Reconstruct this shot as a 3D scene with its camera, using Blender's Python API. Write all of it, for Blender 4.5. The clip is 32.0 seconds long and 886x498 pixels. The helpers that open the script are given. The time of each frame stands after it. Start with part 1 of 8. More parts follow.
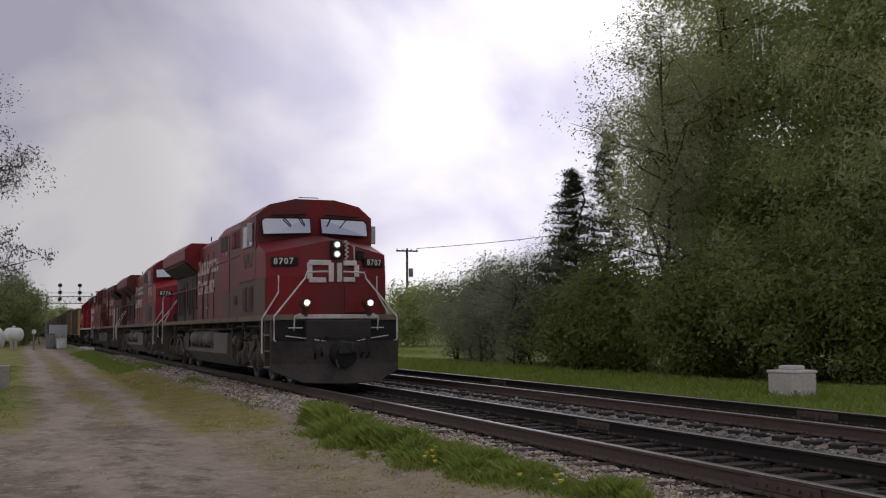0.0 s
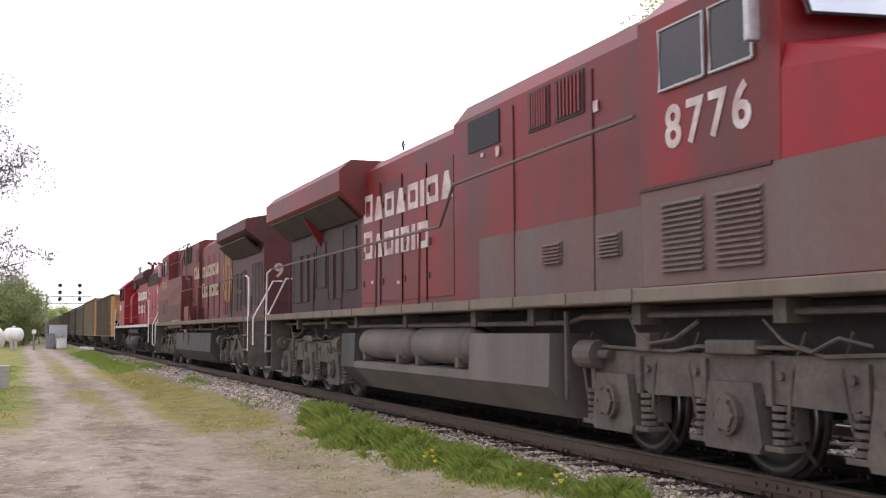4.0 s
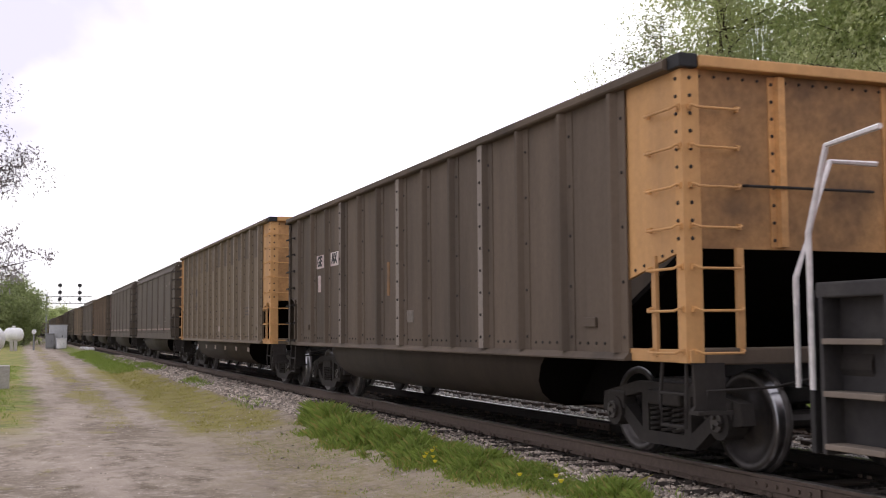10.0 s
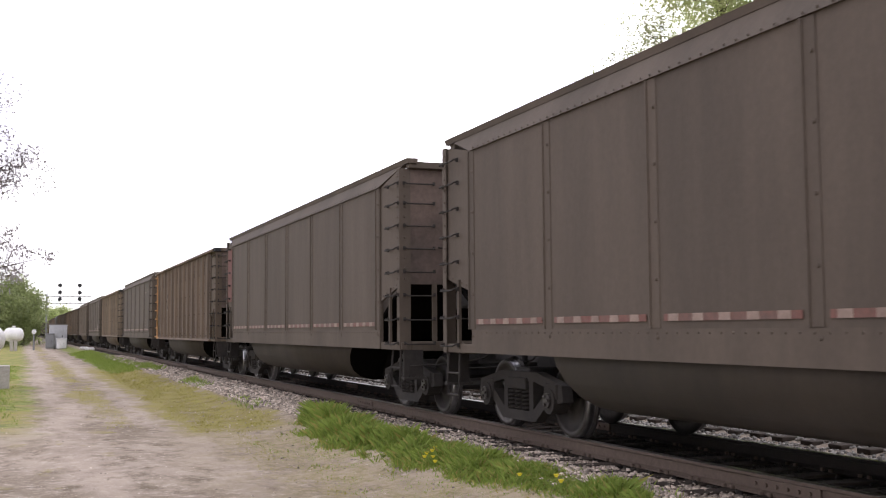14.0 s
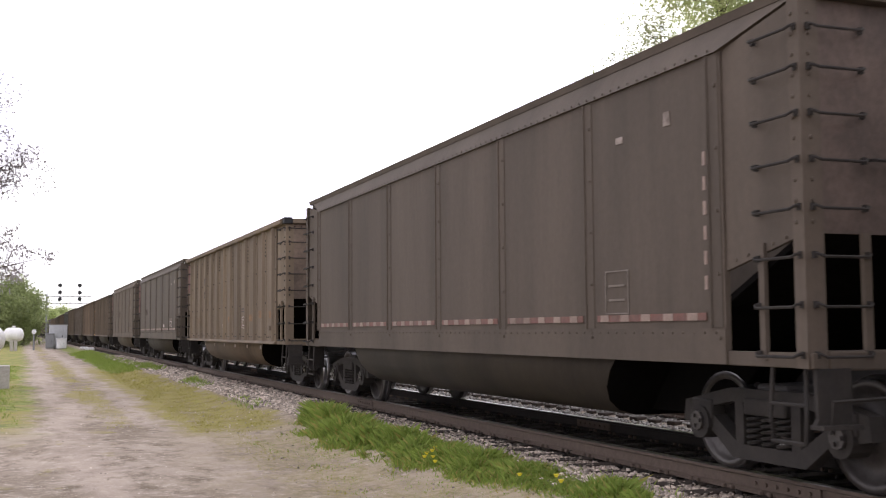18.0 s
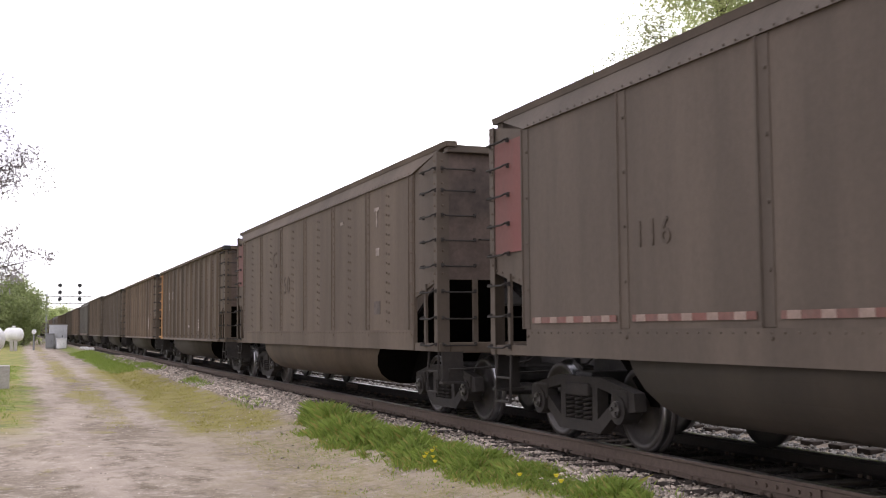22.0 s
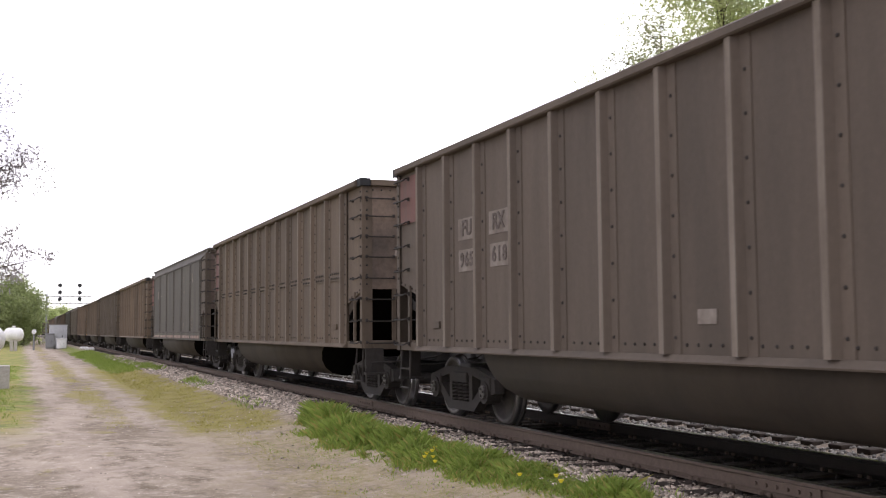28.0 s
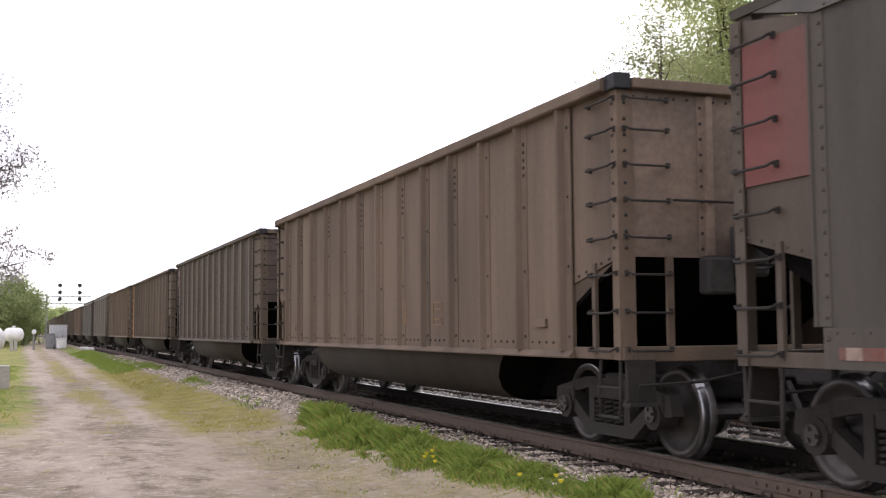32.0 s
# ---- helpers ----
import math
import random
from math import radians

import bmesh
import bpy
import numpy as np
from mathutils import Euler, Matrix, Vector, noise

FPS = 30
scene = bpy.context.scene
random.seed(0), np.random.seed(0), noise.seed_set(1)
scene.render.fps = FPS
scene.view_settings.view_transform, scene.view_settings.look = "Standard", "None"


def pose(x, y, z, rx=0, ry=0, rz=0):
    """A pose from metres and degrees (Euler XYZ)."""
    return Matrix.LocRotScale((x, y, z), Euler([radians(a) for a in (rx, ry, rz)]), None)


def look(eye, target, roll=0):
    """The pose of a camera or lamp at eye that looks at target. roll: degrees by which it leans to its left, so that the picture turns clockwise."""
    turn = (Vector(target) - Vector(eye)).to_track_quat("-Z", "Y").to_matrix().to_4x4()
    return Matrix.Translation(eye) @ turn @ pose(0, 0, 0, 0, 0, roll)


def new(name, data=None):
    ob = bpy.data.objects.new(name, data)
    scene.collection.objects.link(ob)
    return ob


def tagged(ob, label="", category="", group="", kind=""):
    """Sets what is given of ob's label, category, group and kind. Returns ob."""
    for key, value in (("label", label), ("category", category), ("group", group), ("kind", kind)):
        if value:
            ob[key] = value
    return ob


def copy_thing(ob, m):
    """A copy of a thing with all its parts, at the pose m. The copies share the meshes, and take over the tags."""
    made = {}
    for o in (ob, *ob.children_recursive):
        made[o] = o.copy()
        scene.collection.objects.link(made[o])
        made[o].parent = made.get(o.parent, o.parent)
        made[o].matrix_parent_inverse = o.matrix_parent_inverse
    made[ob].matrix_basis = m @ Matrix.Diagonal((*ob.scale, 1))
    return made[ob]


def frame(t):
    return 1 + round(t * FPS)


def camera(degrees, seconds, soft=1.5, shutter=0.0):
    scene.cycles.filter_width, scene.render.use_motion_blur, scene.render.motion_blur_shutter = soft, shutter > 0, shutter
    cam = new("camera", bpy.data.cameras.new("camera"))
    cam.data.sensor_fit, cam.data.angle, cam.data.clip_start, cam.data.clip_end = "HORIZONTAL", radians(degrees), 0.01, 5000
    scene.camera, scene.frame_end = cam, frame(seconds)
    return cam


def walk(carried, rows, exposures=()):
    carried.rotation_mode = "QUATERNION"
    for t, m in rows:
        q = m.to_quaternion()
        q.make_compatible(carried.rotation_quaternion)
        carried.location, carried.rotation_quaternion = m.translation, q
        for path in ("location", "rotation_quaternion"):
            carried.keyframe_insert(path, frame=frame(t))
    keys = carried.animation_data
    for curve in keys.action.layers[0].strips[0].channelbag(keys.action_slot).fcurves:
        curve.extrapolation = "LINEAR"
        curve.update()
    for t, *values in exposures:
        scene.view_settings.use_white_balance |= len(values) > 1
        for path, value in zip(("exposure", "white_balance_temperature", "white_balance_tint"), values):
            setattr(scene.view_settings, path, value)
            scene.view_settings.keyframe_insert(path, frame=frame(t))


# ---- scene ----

# Rail top is z = 0; tracks run along y; the train comes towards -y.
TRACK_X = 6.69          # centre of the train's track
TRACK2_X = 10.50        # centre of the second track
GROUND_Z = -0.45


# ---- camera ----
EYE = Vector((0.0, 0.0, 1.24))
YAW, PITCH = radians(20.959), radians(4.188)
AIM = Vector((math.sin(YAW) * math.cos(PITCH), math.cos(YAW) * math.cos(PITCH), math.sin(PITCH)))
cam = camera(43.87, 32.0, soft=1.15, shutter=0.08)
STAND = look(EYE, EYE + AIM * 10.0, -0.397)
walk(cam, [(0.0, STAND), (32.0, STAND)],
     exposures=[(0.0, -2.66), (0.5, -2.5), (1.0, -2.14), (1.4, -1.7), (1.8, -1.42), (2.4, -1.12), (3.0, -1.04), (5.0, -0.94), (6.0, -0.92), (7.0, -0.86), (8.0, -1.0), (9.0, -1.34), (10.0, -1.32), (11.0, -1.08), (12.0, -0.93), (14.0, -0.9), (32.0, -0.87)])


# ---- world and sun ----
SUN_WAY = -Vector((math.sin(radians(33)) * math.cos(radians(38)), math.cos(radians(33)) * math.cos(radians(38)), math.sin(radians(38))))


def make_world():
    world = bpy.data.worlds.new("overcast_sky")
    scene.world = world
    world.use_nodes = True
    nt = world.node_tree
    nt.nodes.clear()
    out = nt.nodes.new("ShaderNodeOutputWorld")
    bg = nt.nodes.new("ShaderNodeBackground")
    sky = nt.nodes.new("ShaderNodeTexSky")
    sky.sky_type = 'NISHITA'
    sky.sun_disc = False
    sky.sun_elevation = radians(38)
    sky.sun_rotation = radians(33)
    coord = nt.nodes.new("ShaderNodeTexCoord")
    mapping = nt.nodes.new("ShaderNodeMapping")
    mapping.inputs["Scale"].default_value = (1.0, 1.0, 1.25)
    mapping.inputs["Rotation"].default_value = (0.0, 0.12, 0.5)
    cloud = nt.nodes.new("ShaderNodeTexNoise")
    cloud.inputs["Scale"].default_value = 4.2
    cloud.inputs["Detail"].default_value = 7.0
    cloud.inputs["Roughness"].default_value = 0.47
    cloud.inputs["Distortion"].default_value = 0.35
    ramp = nt.nodes.new("ShaderNodeValToRGB")
    ramp.color_ramp.elements[0].position = 0.40
    ramp.color_ramp.elements[0].color = (3.2, 3.04, 3.85, 1)
    ramp.color_ramp.elements[1].position = 0.58
    ramp.color_ramp.elements[1].color = (4.98, 4.8, 5.0, 1)
    scale = nt.nodes.new("ShaderNodeMix")
    scale.data_type = 'RGBA'
    scale.blend_type = 'ADD'
    scale.inputs["Factor"].default_value = 0.02
    # the cloud cover thins and brightens low under the sun
    dot = nt.nodes.new("ShaderNodeVectorMath")
    dot.operation = 'DOT_PRODUCT'
    dot.inputs[1].default_value = (0.513, 0.828, 0.225)
    glare = nt.nodes.new("ShaderNodeMapRange")
    glare.interpolation_type = 'SMOOTHSTEP'
    glare.inputs["From Min"].default_value = 0.885
    glare.inputs["From Max"].default_value = 0.995
    glare.inputs["To Min"].default_value = 1.2
    glare.inputs["To Max"].default_value = 2.6
    lit = nt.nodes.new("ShaderNodeVectorMath")
    lit.operation = 'SCALE'
    nt.links.new(coord.outputs["Generated"], dot.inputs[0])
    nt.links.new(dot.outputs["Value"], glare.inputs["Value"])
    nt.links.new(glare.outputs["Result"], lit.inputs["Scale"])
    nt.links.new(ramp.outputs["Color"], lit.inputs[0])
    nt.links.new(coord.outputs["Generated"], mapping.inputs["Vector"])
    nt.links.new(mapping.outputs["Vector"], cloud.inputs["Vector"])
    nt.links.new(cloud.outputs["Fac"], ramp.inputs["Fac"])
    nt.links.new(lit.outputs["Vector"], scale.inputs["A"])
    nt.links.new(sky.outputs["Color"], scale.inputs["B"])
    nt.links.new(scale.outputs["Result"], bg.inputs["Color"])
    bg.inputs["Strength"].default_value = 0.58
    nt.links.new(bg.outputs["Background"], out.inputs["Surface"])


make_world()
sun_data = bpy.data.lights.new("sun", 'SUN')
sun_data.energy = 0.7
sun_data.angle = radians(20)
sun_data.color = (1.0, 0.96, 0.9)
sun = new("sun", sun_data)
sun.matrix_world = look(-SUN_WAY * 40.0, (0, 0, 0))


# ---- materials ----
def material(name, color, rough=0.7, metal=0.0, dirt=None, dirt_amount=0.5, grain=14.0, patch=1.3, bump=0.15,
             streak=False, vary=0.0, spec=0.3, stretch=(1, 1, 1)):
    """Colour with fine grain, larger patches of dirt or fading, and a fine relief."""
    m = bpy.data.materials.new(name)
    m.use_nodes = True
    nt = m.node_tree
    bsdf = nt.nodes["Principled BSDF"]
    bsdf.inputs["Roughness"].default_value = rough
    bsdf.inputs["Metallic"].default_value = metal
    bsdf.inputs["Specular IOR Level"].default_value = spec
    if dirt is None:
        dirt = tuple(c * 0.6 for c in color)
    coord = nt.nodes.new("ShaderNodeTexCoord")
    mapping = nt.nodes.new("ShaderNodeMapping")
    mapping.inputs["Scale"].default_value = (1, 1, 0.16) if streak else stretch
    info = nt.nodes.new("ShaderNodeObjectInfo")
    add = nt.nodes.new("ShaderNodeVectorMath")
    add.operation = 'ADD'
    shift = nt.nodes.new("ShaderNodeMath")
    shift.operation = 'MULTIPLY'
    shift.inputs[1].default_value = 37.0
    nt.links.new(info.outputs["Random"], shift.inputs[0])
    nt.links.new(coord.outputs["Object"], add.inputs[0])
    nt.links.new(shift.outputs[0], add.inputs[1])
    nt.links.new(add.outputs[0], mapping.inputs["Vector"])
    big = nt.nodes.new("ShaderNodeTexNoise")
    big.inputs["Scale"].default_value = patch
    big.inputs["Detail"].default_value = 5
    big.inputs["Roughness"].default_value = 0.62
    nt.links.new(mapping.outputs["Vector"], big.inputs["Vector"])
    fine = nt.nodes.new("ShaderNodeTexNoise")
    fine.inputs["Scale"].default_value = grain
    fine.inputs["Detail"].default_value = 6
    fine.inputs["Roughness"].default_value = 0.7
    nt.links.new(coord.outputs["Object"], fine.inputs["Vector"])
    ramp = nt.nodes.new("ShaderNodeValToRGB")
    ramp.color_ramp.elements[0].position = 0.35
    ramp.color_ramp.elements[0].color = (0, 0, 0, 1)
    ramp.color_ramp.elements[1].position = 0.70
    ramp.color_ramp.elements[1].color = (dirt_amount,) * 3 + (1,)
    nt.links.new(big.outputs["Fac"], ramp.inputs["Fac"])
    mix = nt.nodes.new("ShaderNodeMix")
    mix.data_type = 'RGBA'
    mix.inputs["A"].default_value = (*color, 1)
    mix.inputs["B"].default_value = (*dirt, 1)
    nt.links.new(ramp.outputs["Color"], mix.inputs["Factor"])
    hsv = nt.nodes.new("ShaderNodeHueSaturation")
    val = nt.nodes.new("ShaderNodeMapRange")
    val.inputs["From Min"].default_value = 0.25
    val.inputs["From Max"].default_value = 0.75
    val.inputs["To Min"].default_value = 0.90 if streak else 0.75
    val.inputs["To Max"].default_value = 1.10 if streak else 1.25
    nt.links.new(fine.outputs["Fac"], val.inputs["Value"])
    last = val.outputs["Result"]
    if vary:
        pick = nt.nodes.new("ShaderNodeMapRange")
        pick.inputs["To Min"].default_value = 1 - vary
        pick.inputs["To Max"].default_value = 1 + vary
        geo = nt.nodes.new("ShaderNodeNewGeometry")
        nt.links.new(geo.outputs["Random Per Island"], pick.inputs["Value"])
        mul = nt.nodes.new("ShaderNodeMath")
        mul.operation = 'MULTIPLY'
        nt.links.new(last, mul.inputs[0])
        nt.links.new(pick.outputs["Result"], mul.inputs[1])
        last = mul.outputs[0]
    nt.links.new(last, hsv.inputs["Value"])
    nt.links.new(mix.outputs["Result"], hsv.inputs["Color"])
    nt.links.new(hsv.outputs["Color"], bsdf.inputs["Base Color"])
    if bump:
        bm_node = nt.nodes.new("ShaderNodeBump")
        bm_node.inputs["Strength"].default_value = bump
        bm_node.inputs["Distance"].default_value = 0.02
        nt.links.new(fine.outputs["Fac"], bm_node.inputs["Height"])
        nt.links.new(bm_node.outputs["Normal"], bsdf.inputs["Normal"])
    return m


def glow(name, color, strength):
    m = bpy.data.materials.new(name)
    m.use_nodes = True
    bsdf = m.node_tree.nodes["Principled BSDF"]
    bsdf.inputs["Base Color"].default_value = (*color, 1)
    bsdf.inputs["Emission Color"].default_value = (*color, 1)
    bsdf.inputs["Emission Strength"].default_value = strength
    bsdf.inputs["Roughness"].default_value = 0.2
    return m


def leaf_material(name, dark, light, see=0.35):
    m = bpy.data.materials.new(name)
    m.use_nodes = True
    nt = m.node_tree
    bsdf = nt.nodes["Principled BSDF"]
    bsdf.inputs["Roughness"].default_value = 0.55
    bsdf.inputs["Specular IOR Level"].default_value = 0.25
    geo = nt.nodes.new("ShaderNodeNewGeometry")
    ramp = nt.nodes.new("ShaderNodeValToRGB")
    ramp.color_ramp.elements[0].color = (*dark, 1)
    ramp.color_ramp.elements[1].color = (*light, 1)
    coord = nt.nodes.new("ShaderNodeTexCoord")
    wide = nt.nodes.new("ShaderNodeTexNoise")
    wide.inputs["Scale"].default_value = 0.6
    half = nt.nodes.new("ShaderNodeMix")
    half.inputs["Factor"].default_value = 0.5
    nt.links.new(coord.outputs["Object"], wide.inputs["Vector"])
    nt.links.new(geo.outputs["Random Per Island"], half.inputs["A"])
    nt.links.new(wide.outputs["Fac"], half.inputs["B"])
    nt.links.new(half.outputs["Result"], ramp.inputs["Fac"])
    nt.links.new(ramp.outputs["Color"], bsdf.inputs["Base Color"])
    trans = nt.nodes.new("ShaderNodeBsdfTranslucent")
    nt.links.new(ramp.outputs["Color"], trans.inputs["Color"])
    mix = nt.nodes.new("ShaderNodeMixShader")
    mix.inputs["Fac"].default_value = see
    nt.links.new(bsdf.outputs["BSDF"], mix.inputs[1])
    nt.links.new(trans.outputs["BSDF"], mix.inputs[2])
    nt.links.new(mix.outputs["Shader"], nt.nodes["Material Output"].inputs["Surface"])
    return m


RED = material("red_paint", (0.212, 0.0128, 0.015), 0.5, dirt=(0.085, 0.036, 0.033), dirt_amount=0.95, streak=True, patch=0.9, bump=0.05)
RED_FRESH = material("bright_red_paint", (0.29, 0.009, 0.018), 0.48, dirt=(0.16, 0.02, 0.026), dirt_amount=0.6, streak=True, bump=0.03, spec=0.3)
RED_DULL = material("faded_red_paint", (0.19, 0.027, 0.028), 0.6, dirt=(0.095, 0.043, 0.038), dirt_amount=0.95, streak=True, bump=0.05)
DUSTY = material("dusty_panel", (0.15, 0.125, 0.115), 0.8, dirt=(0.17, 0.07, 0.06), dirt_amount=0.6, streak=True)
SOOTY_HOOD = material("sooty_hood_paint", (0.062, 0.028, 0.027), 0.65, dirt=(0.026, 0.022, 0.021), dirt_amount=0.95, streak=True, patch=0.9)
DARK_RED = material("sooty_red_paint", (0.1, 0.024, 0.026), 0.6, dirt=(0.04, 0.03, 0.03), dirt_amount=0.8, streak=True)
SILL = material("dusty_sill", (0.20, 0.165, 0.13), 0.8, dirt=(0.10, 0.08, 0.065), streak=True)
WHITE_SILL = material("white_sill_stripe", (0.62, 0.60, 0.58), 0.6, dirt=(0.3, 0.26, 0.25), dirt_amount=0.7)
UNDER = material("dusty_underframe", (0.034, 0.029, 0.025), 0.85, dirt=(0.02, 0.0185, 0.0175), dirt_amount=0.8, patch=2.5)
UNDER_DARK = material("black_underframe", (0.028, 0.026, 0.026), 0.7, dirt=(0.06, 0.055, 0.05), dirt_amount=0.6, patch=2.0)
TANK = material("dusty_tank_paint", (0.16, 0.142, 0.126), 0.75, dirt=(0.10, 0.088, 0.078), dirt_amount=0.8, streak=True)
TANK_DIM = material("dark_dusty_tank_paint", (0.062, 0.06, 0.057), 0.7, dirt=(0.036, 0.034, 0.032), dirt_amount=0.8, streak=True)
DUSTY_RED = material("dusty_dull_red_panel", (0.135, 0.055, 0.048), 0.8, dirt=(0.105, 0.072, 0.064), dirt_amount=0.8, streak=True)
LOCO_DUST = material("dusty_running_gear", (0.128, 0.11, 0.093), 0.85, dirt=(0.062, 0.054, 0.047), dirt_amount=0.9, patch=2.0)
TANK_BLACK = material("black_tank_paint", (0.02, 0.0195, 0.0195), 0.65, dirt=(0.034, 0.032, 0.03), dirt_amount=0.6)
# near-black for door gaps, and for shade painted under the coal cars
SHADE_BLACK = material("shade_black", (0.007, 0.0065, 0.006), 0.95, bump=0.05, spec=0.0)
BLACK = material("black_paint", (0.015, 0.015, 0.016), 0.6, bump=0.05)
GRILLE = material("sooty_grille", (0.035, 0.03, 0.03), 0.7, dirt=(0.08, 0.05, 0.045), dirt_amount=0.6)
WHITE = material("white_paint", (0.72, 0.70, 0.68), 0.5, dirt=(0.45, 0.4, 0.38), dirt_amount=0.6, bump=0.03)
WORN_WHITE = material("worn_white_lettering", (0.62, 0.57, 0.54), 0.65, dirt=(0.3, 0.13, 0.12), dirt_amount=0.7, patch=3.0, bump=0.03)
FADED_MARK = material("faded_lettering", (0.2, 0.175, 0.15), 0.8, dirt=(0.115, 0.093, 0.076), dirt_amount=0.95, patch=3.0)
WORN_FAINT = material("rubbed_off_white", (0.34, 0.29, 0.255), 0.8, dirt=(0.12, 0.095, 0.078), dirt_amount=1.0, patch=5.0)
CREAM = material("faded_cream_lettering", (0.52, 0.45, 0.33), 0.7, dirt=(0.25, 0.12, 0.1), dirt_amount=0.7, patch=3.0)
GOLD = material("faded_gold_crest", (0.36, 0.19, 0.04), 0.65, dirt=(0.17, 0.075, 0.04), dirt_amount=1.0, patch=2.0)
CREST_DARK = material("worn_crest_paint", (0.25, 0.12, 0.035), 0.7, dirt=(0.13, 0.05, 0.035), dirt_amount=1.0, patch=3.0)
YELLOW = material("yellow_end_paint", (0.60, 0.335, 0.13), 0.65, dirt=(0.32, 0.19, 0.09), dirt_amount=0.7, streak=True)
YELLOW_SOOT = material("sooty_yellow_end_paint", (0.60, 0.325, 0.125), 0.7, dirt=(0.07, 0.045, 0.03), dirt_amount=0.9, patch=0.5)
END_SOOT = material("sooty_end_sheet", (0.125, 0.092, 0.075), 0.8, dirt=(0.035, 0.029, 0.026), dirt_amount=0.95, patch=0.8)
RUST_MARK = material("rusty_orange_smear", (0.24, 0.13, 0.055), 0.8, dirt=(0.14, 0.10, 0.07), dirt_amount=1.0, patch=4.0)
STICKER = material("yellow_sticker", (0.62, 0.33, 0.02), 0.5, bump=0.0)
STEEL = material("worn_wheel_steel", (0.075, 0.068, 0.064), 0.42, metal=0.5, dirt=(0.03, 0.026, 0.024))
TREAD = material("polished_tread", (0.36, 0.36, 0.37), 0.3, metal=1.0, bump=0.02)
RAIL_SIDE = material("rusty_rail", (0.0975, 0.0715, 0.0559), 0.85, metal=0.0, dirt=(0.115, 0.086, 0.066), patch=3.0, stretch=(1, 0.2, 1))
# darker copy of the rail colour, with the far rail's shade painted in
RAIL_SHADED = material("shaded_rail_side", (0.022, 0.018, 0.015), 0.85, dirt=(0.04, 0.03, 0.024), dirt_amount=0.6, patch=2.0)
RAIL_TOP = material("polished_rail_head", (0.36, 0.34, 0.32), 0.30, metal=0.9, dirt=(0.22, 0.2, 0.18), bump=0.02)
TIE = material("creosoted_tie", (0.036, 0.027, 0.021), 0.9, dirt=(0.062, 0.047, 0.036), patch=4.0, stretch=(0.3, 3, 3))
STONE = material("ballast_stone", (0.49, 0.42, 0.352), 0.9, dirt=(0.26, 0.215, 0.173), dirt_amount=0.9, vary=0.62, grain=30, patch=2.2)
STONE_GREY = material("grey_ballast_stone", (0.29, 0.275, 0.255), 0.9, dirt=(0.13, 0.122, 0.113), dirt_amount=0.9, vary=0.6, grain=30)
# dirty brown stones, darkened further to paint in the train's shade
STONE_DIRTY_SHADED = material("dirty_shaded_ballast_stone", (0.026, 0.021, 0.017), 0.9, dirt=(0.014, 0.012, 0.01), dirt_amount=0.9, vary=0.5, grain=30)
CONCRETE = material("weathered_concrete", (0.42, 0.40, 0.36), 0.9, dirt=(0.25, 0.23, 0.2))
PALE_BOX = material("pale_plastic", (0.58, 0.55, 0.53), 0.6, dirt=(0.4, 0.37, 0.34))
ALUMINIUM = material("aluminium_cabinet", (0.50, 0.51, 0.53), 0.45, metal=0.5, dirt=(0.35, 0.35, 0.35))
GALVANISED = material("galvanised_steel", (0.26, 0.265, 0.27), 0.55, metal=0.5)
TANK_WHITE = material("white_tank_paint", (0.78, 0.78, 0.78), 0.45, dirt=(0.55, 0.54, 0.5))
BARK = material("grey_bark", (0.11, 0.085, 0.065), 0.95, dirt=(0.05, 0.04, 0.03), patch=3.0, grain=25, bump=0.6)
POLE_WOOD = material("pole_wood", (0.12, 0.09, 0.07), 0.9, streak=True)
WIRE = material("dark_wire", (0.06, 0.06, 0.065), 0.6, bump=0)
LENS_DARK = material("unlit_lens", (0.05, 0.05, 0.06), 0.15, bump=0.0, spec=0.6)
SILVER = material("silver_housing", (0.45, 0.44, 0.44), 0.4, metal=0.7)
RED_TAPE = material("red_reflective_tape", (0.15, 0.053, 0.04), 0.5, dirt=(0.1, 0.068, 0.053), dirt_amount=0.9, bump=0, patch=2.0)
WHITE_TAPE = material("white_reflective_tape", (0.275, 0.205, 0.165), 0.5, dirt=(0.15, 0.102, 0.082), dirt_amount=0.9, bump=0, patch=2.0)
CAR_BROWN = material("sooty_brown_car_paint", (0.126, 0.095, 0.068), 0.8, dirt=(0.064, 0.05, 0.037), dirt_amount=1.0, streak=True, patch=1.0)
CAR_TAN = material("dusty_tan_car_paint", (0.205, 0.157, 0.108), 0.8, dirt=(0.110, 0.086, 0.064), dirt_amount=1.0, streak=True, patch=1.0)
CAR_KHAKI = material("dusty_khaki_car_paint", (0.118, 0.09, 0.066), 0.8, dirt=(0.069, 0.053, 0.039), dirt_amount=1.0, streak=True, patch=1.0)
CAR_SAND = material("dusty_sand_car_paint", (0.182, 0.141, 0.096), 0.8, dirt=(0.115, 0.089, 0.062), dirt_amount=0.9, streak=True, patch=1.0)
CAR_UMBER = material("sooty_umber_car_paint", (0.158, 0.115, 0.08), 0.8, dirt=(0.076, 0.057, 0.043), dirt_amount=1.0, streak=True, patch=1.0)
CAR_DARK = material("dark_grey_brown_car_paint", (0.099, 0.0775, 0.059), 0.75, dirt=(0.058, 0.046, 0.035), dirt_amount=0.9, streak=True, patch=1.0)
CAR_GREY = material("grey_car_paint", (0.083, 0.073, 0.059), 0.72, dirt=(0.045, 0.0395, 0.034), dirt_amount=1.0, streak=True, patch=1.0)
CAR_RUST = material("faded_red_car_panel", (0.155, 0.058, 0.05), 0.75, dirt=(0.10, 0.068, 0.056), dirt_amount=0.9, streak=True)
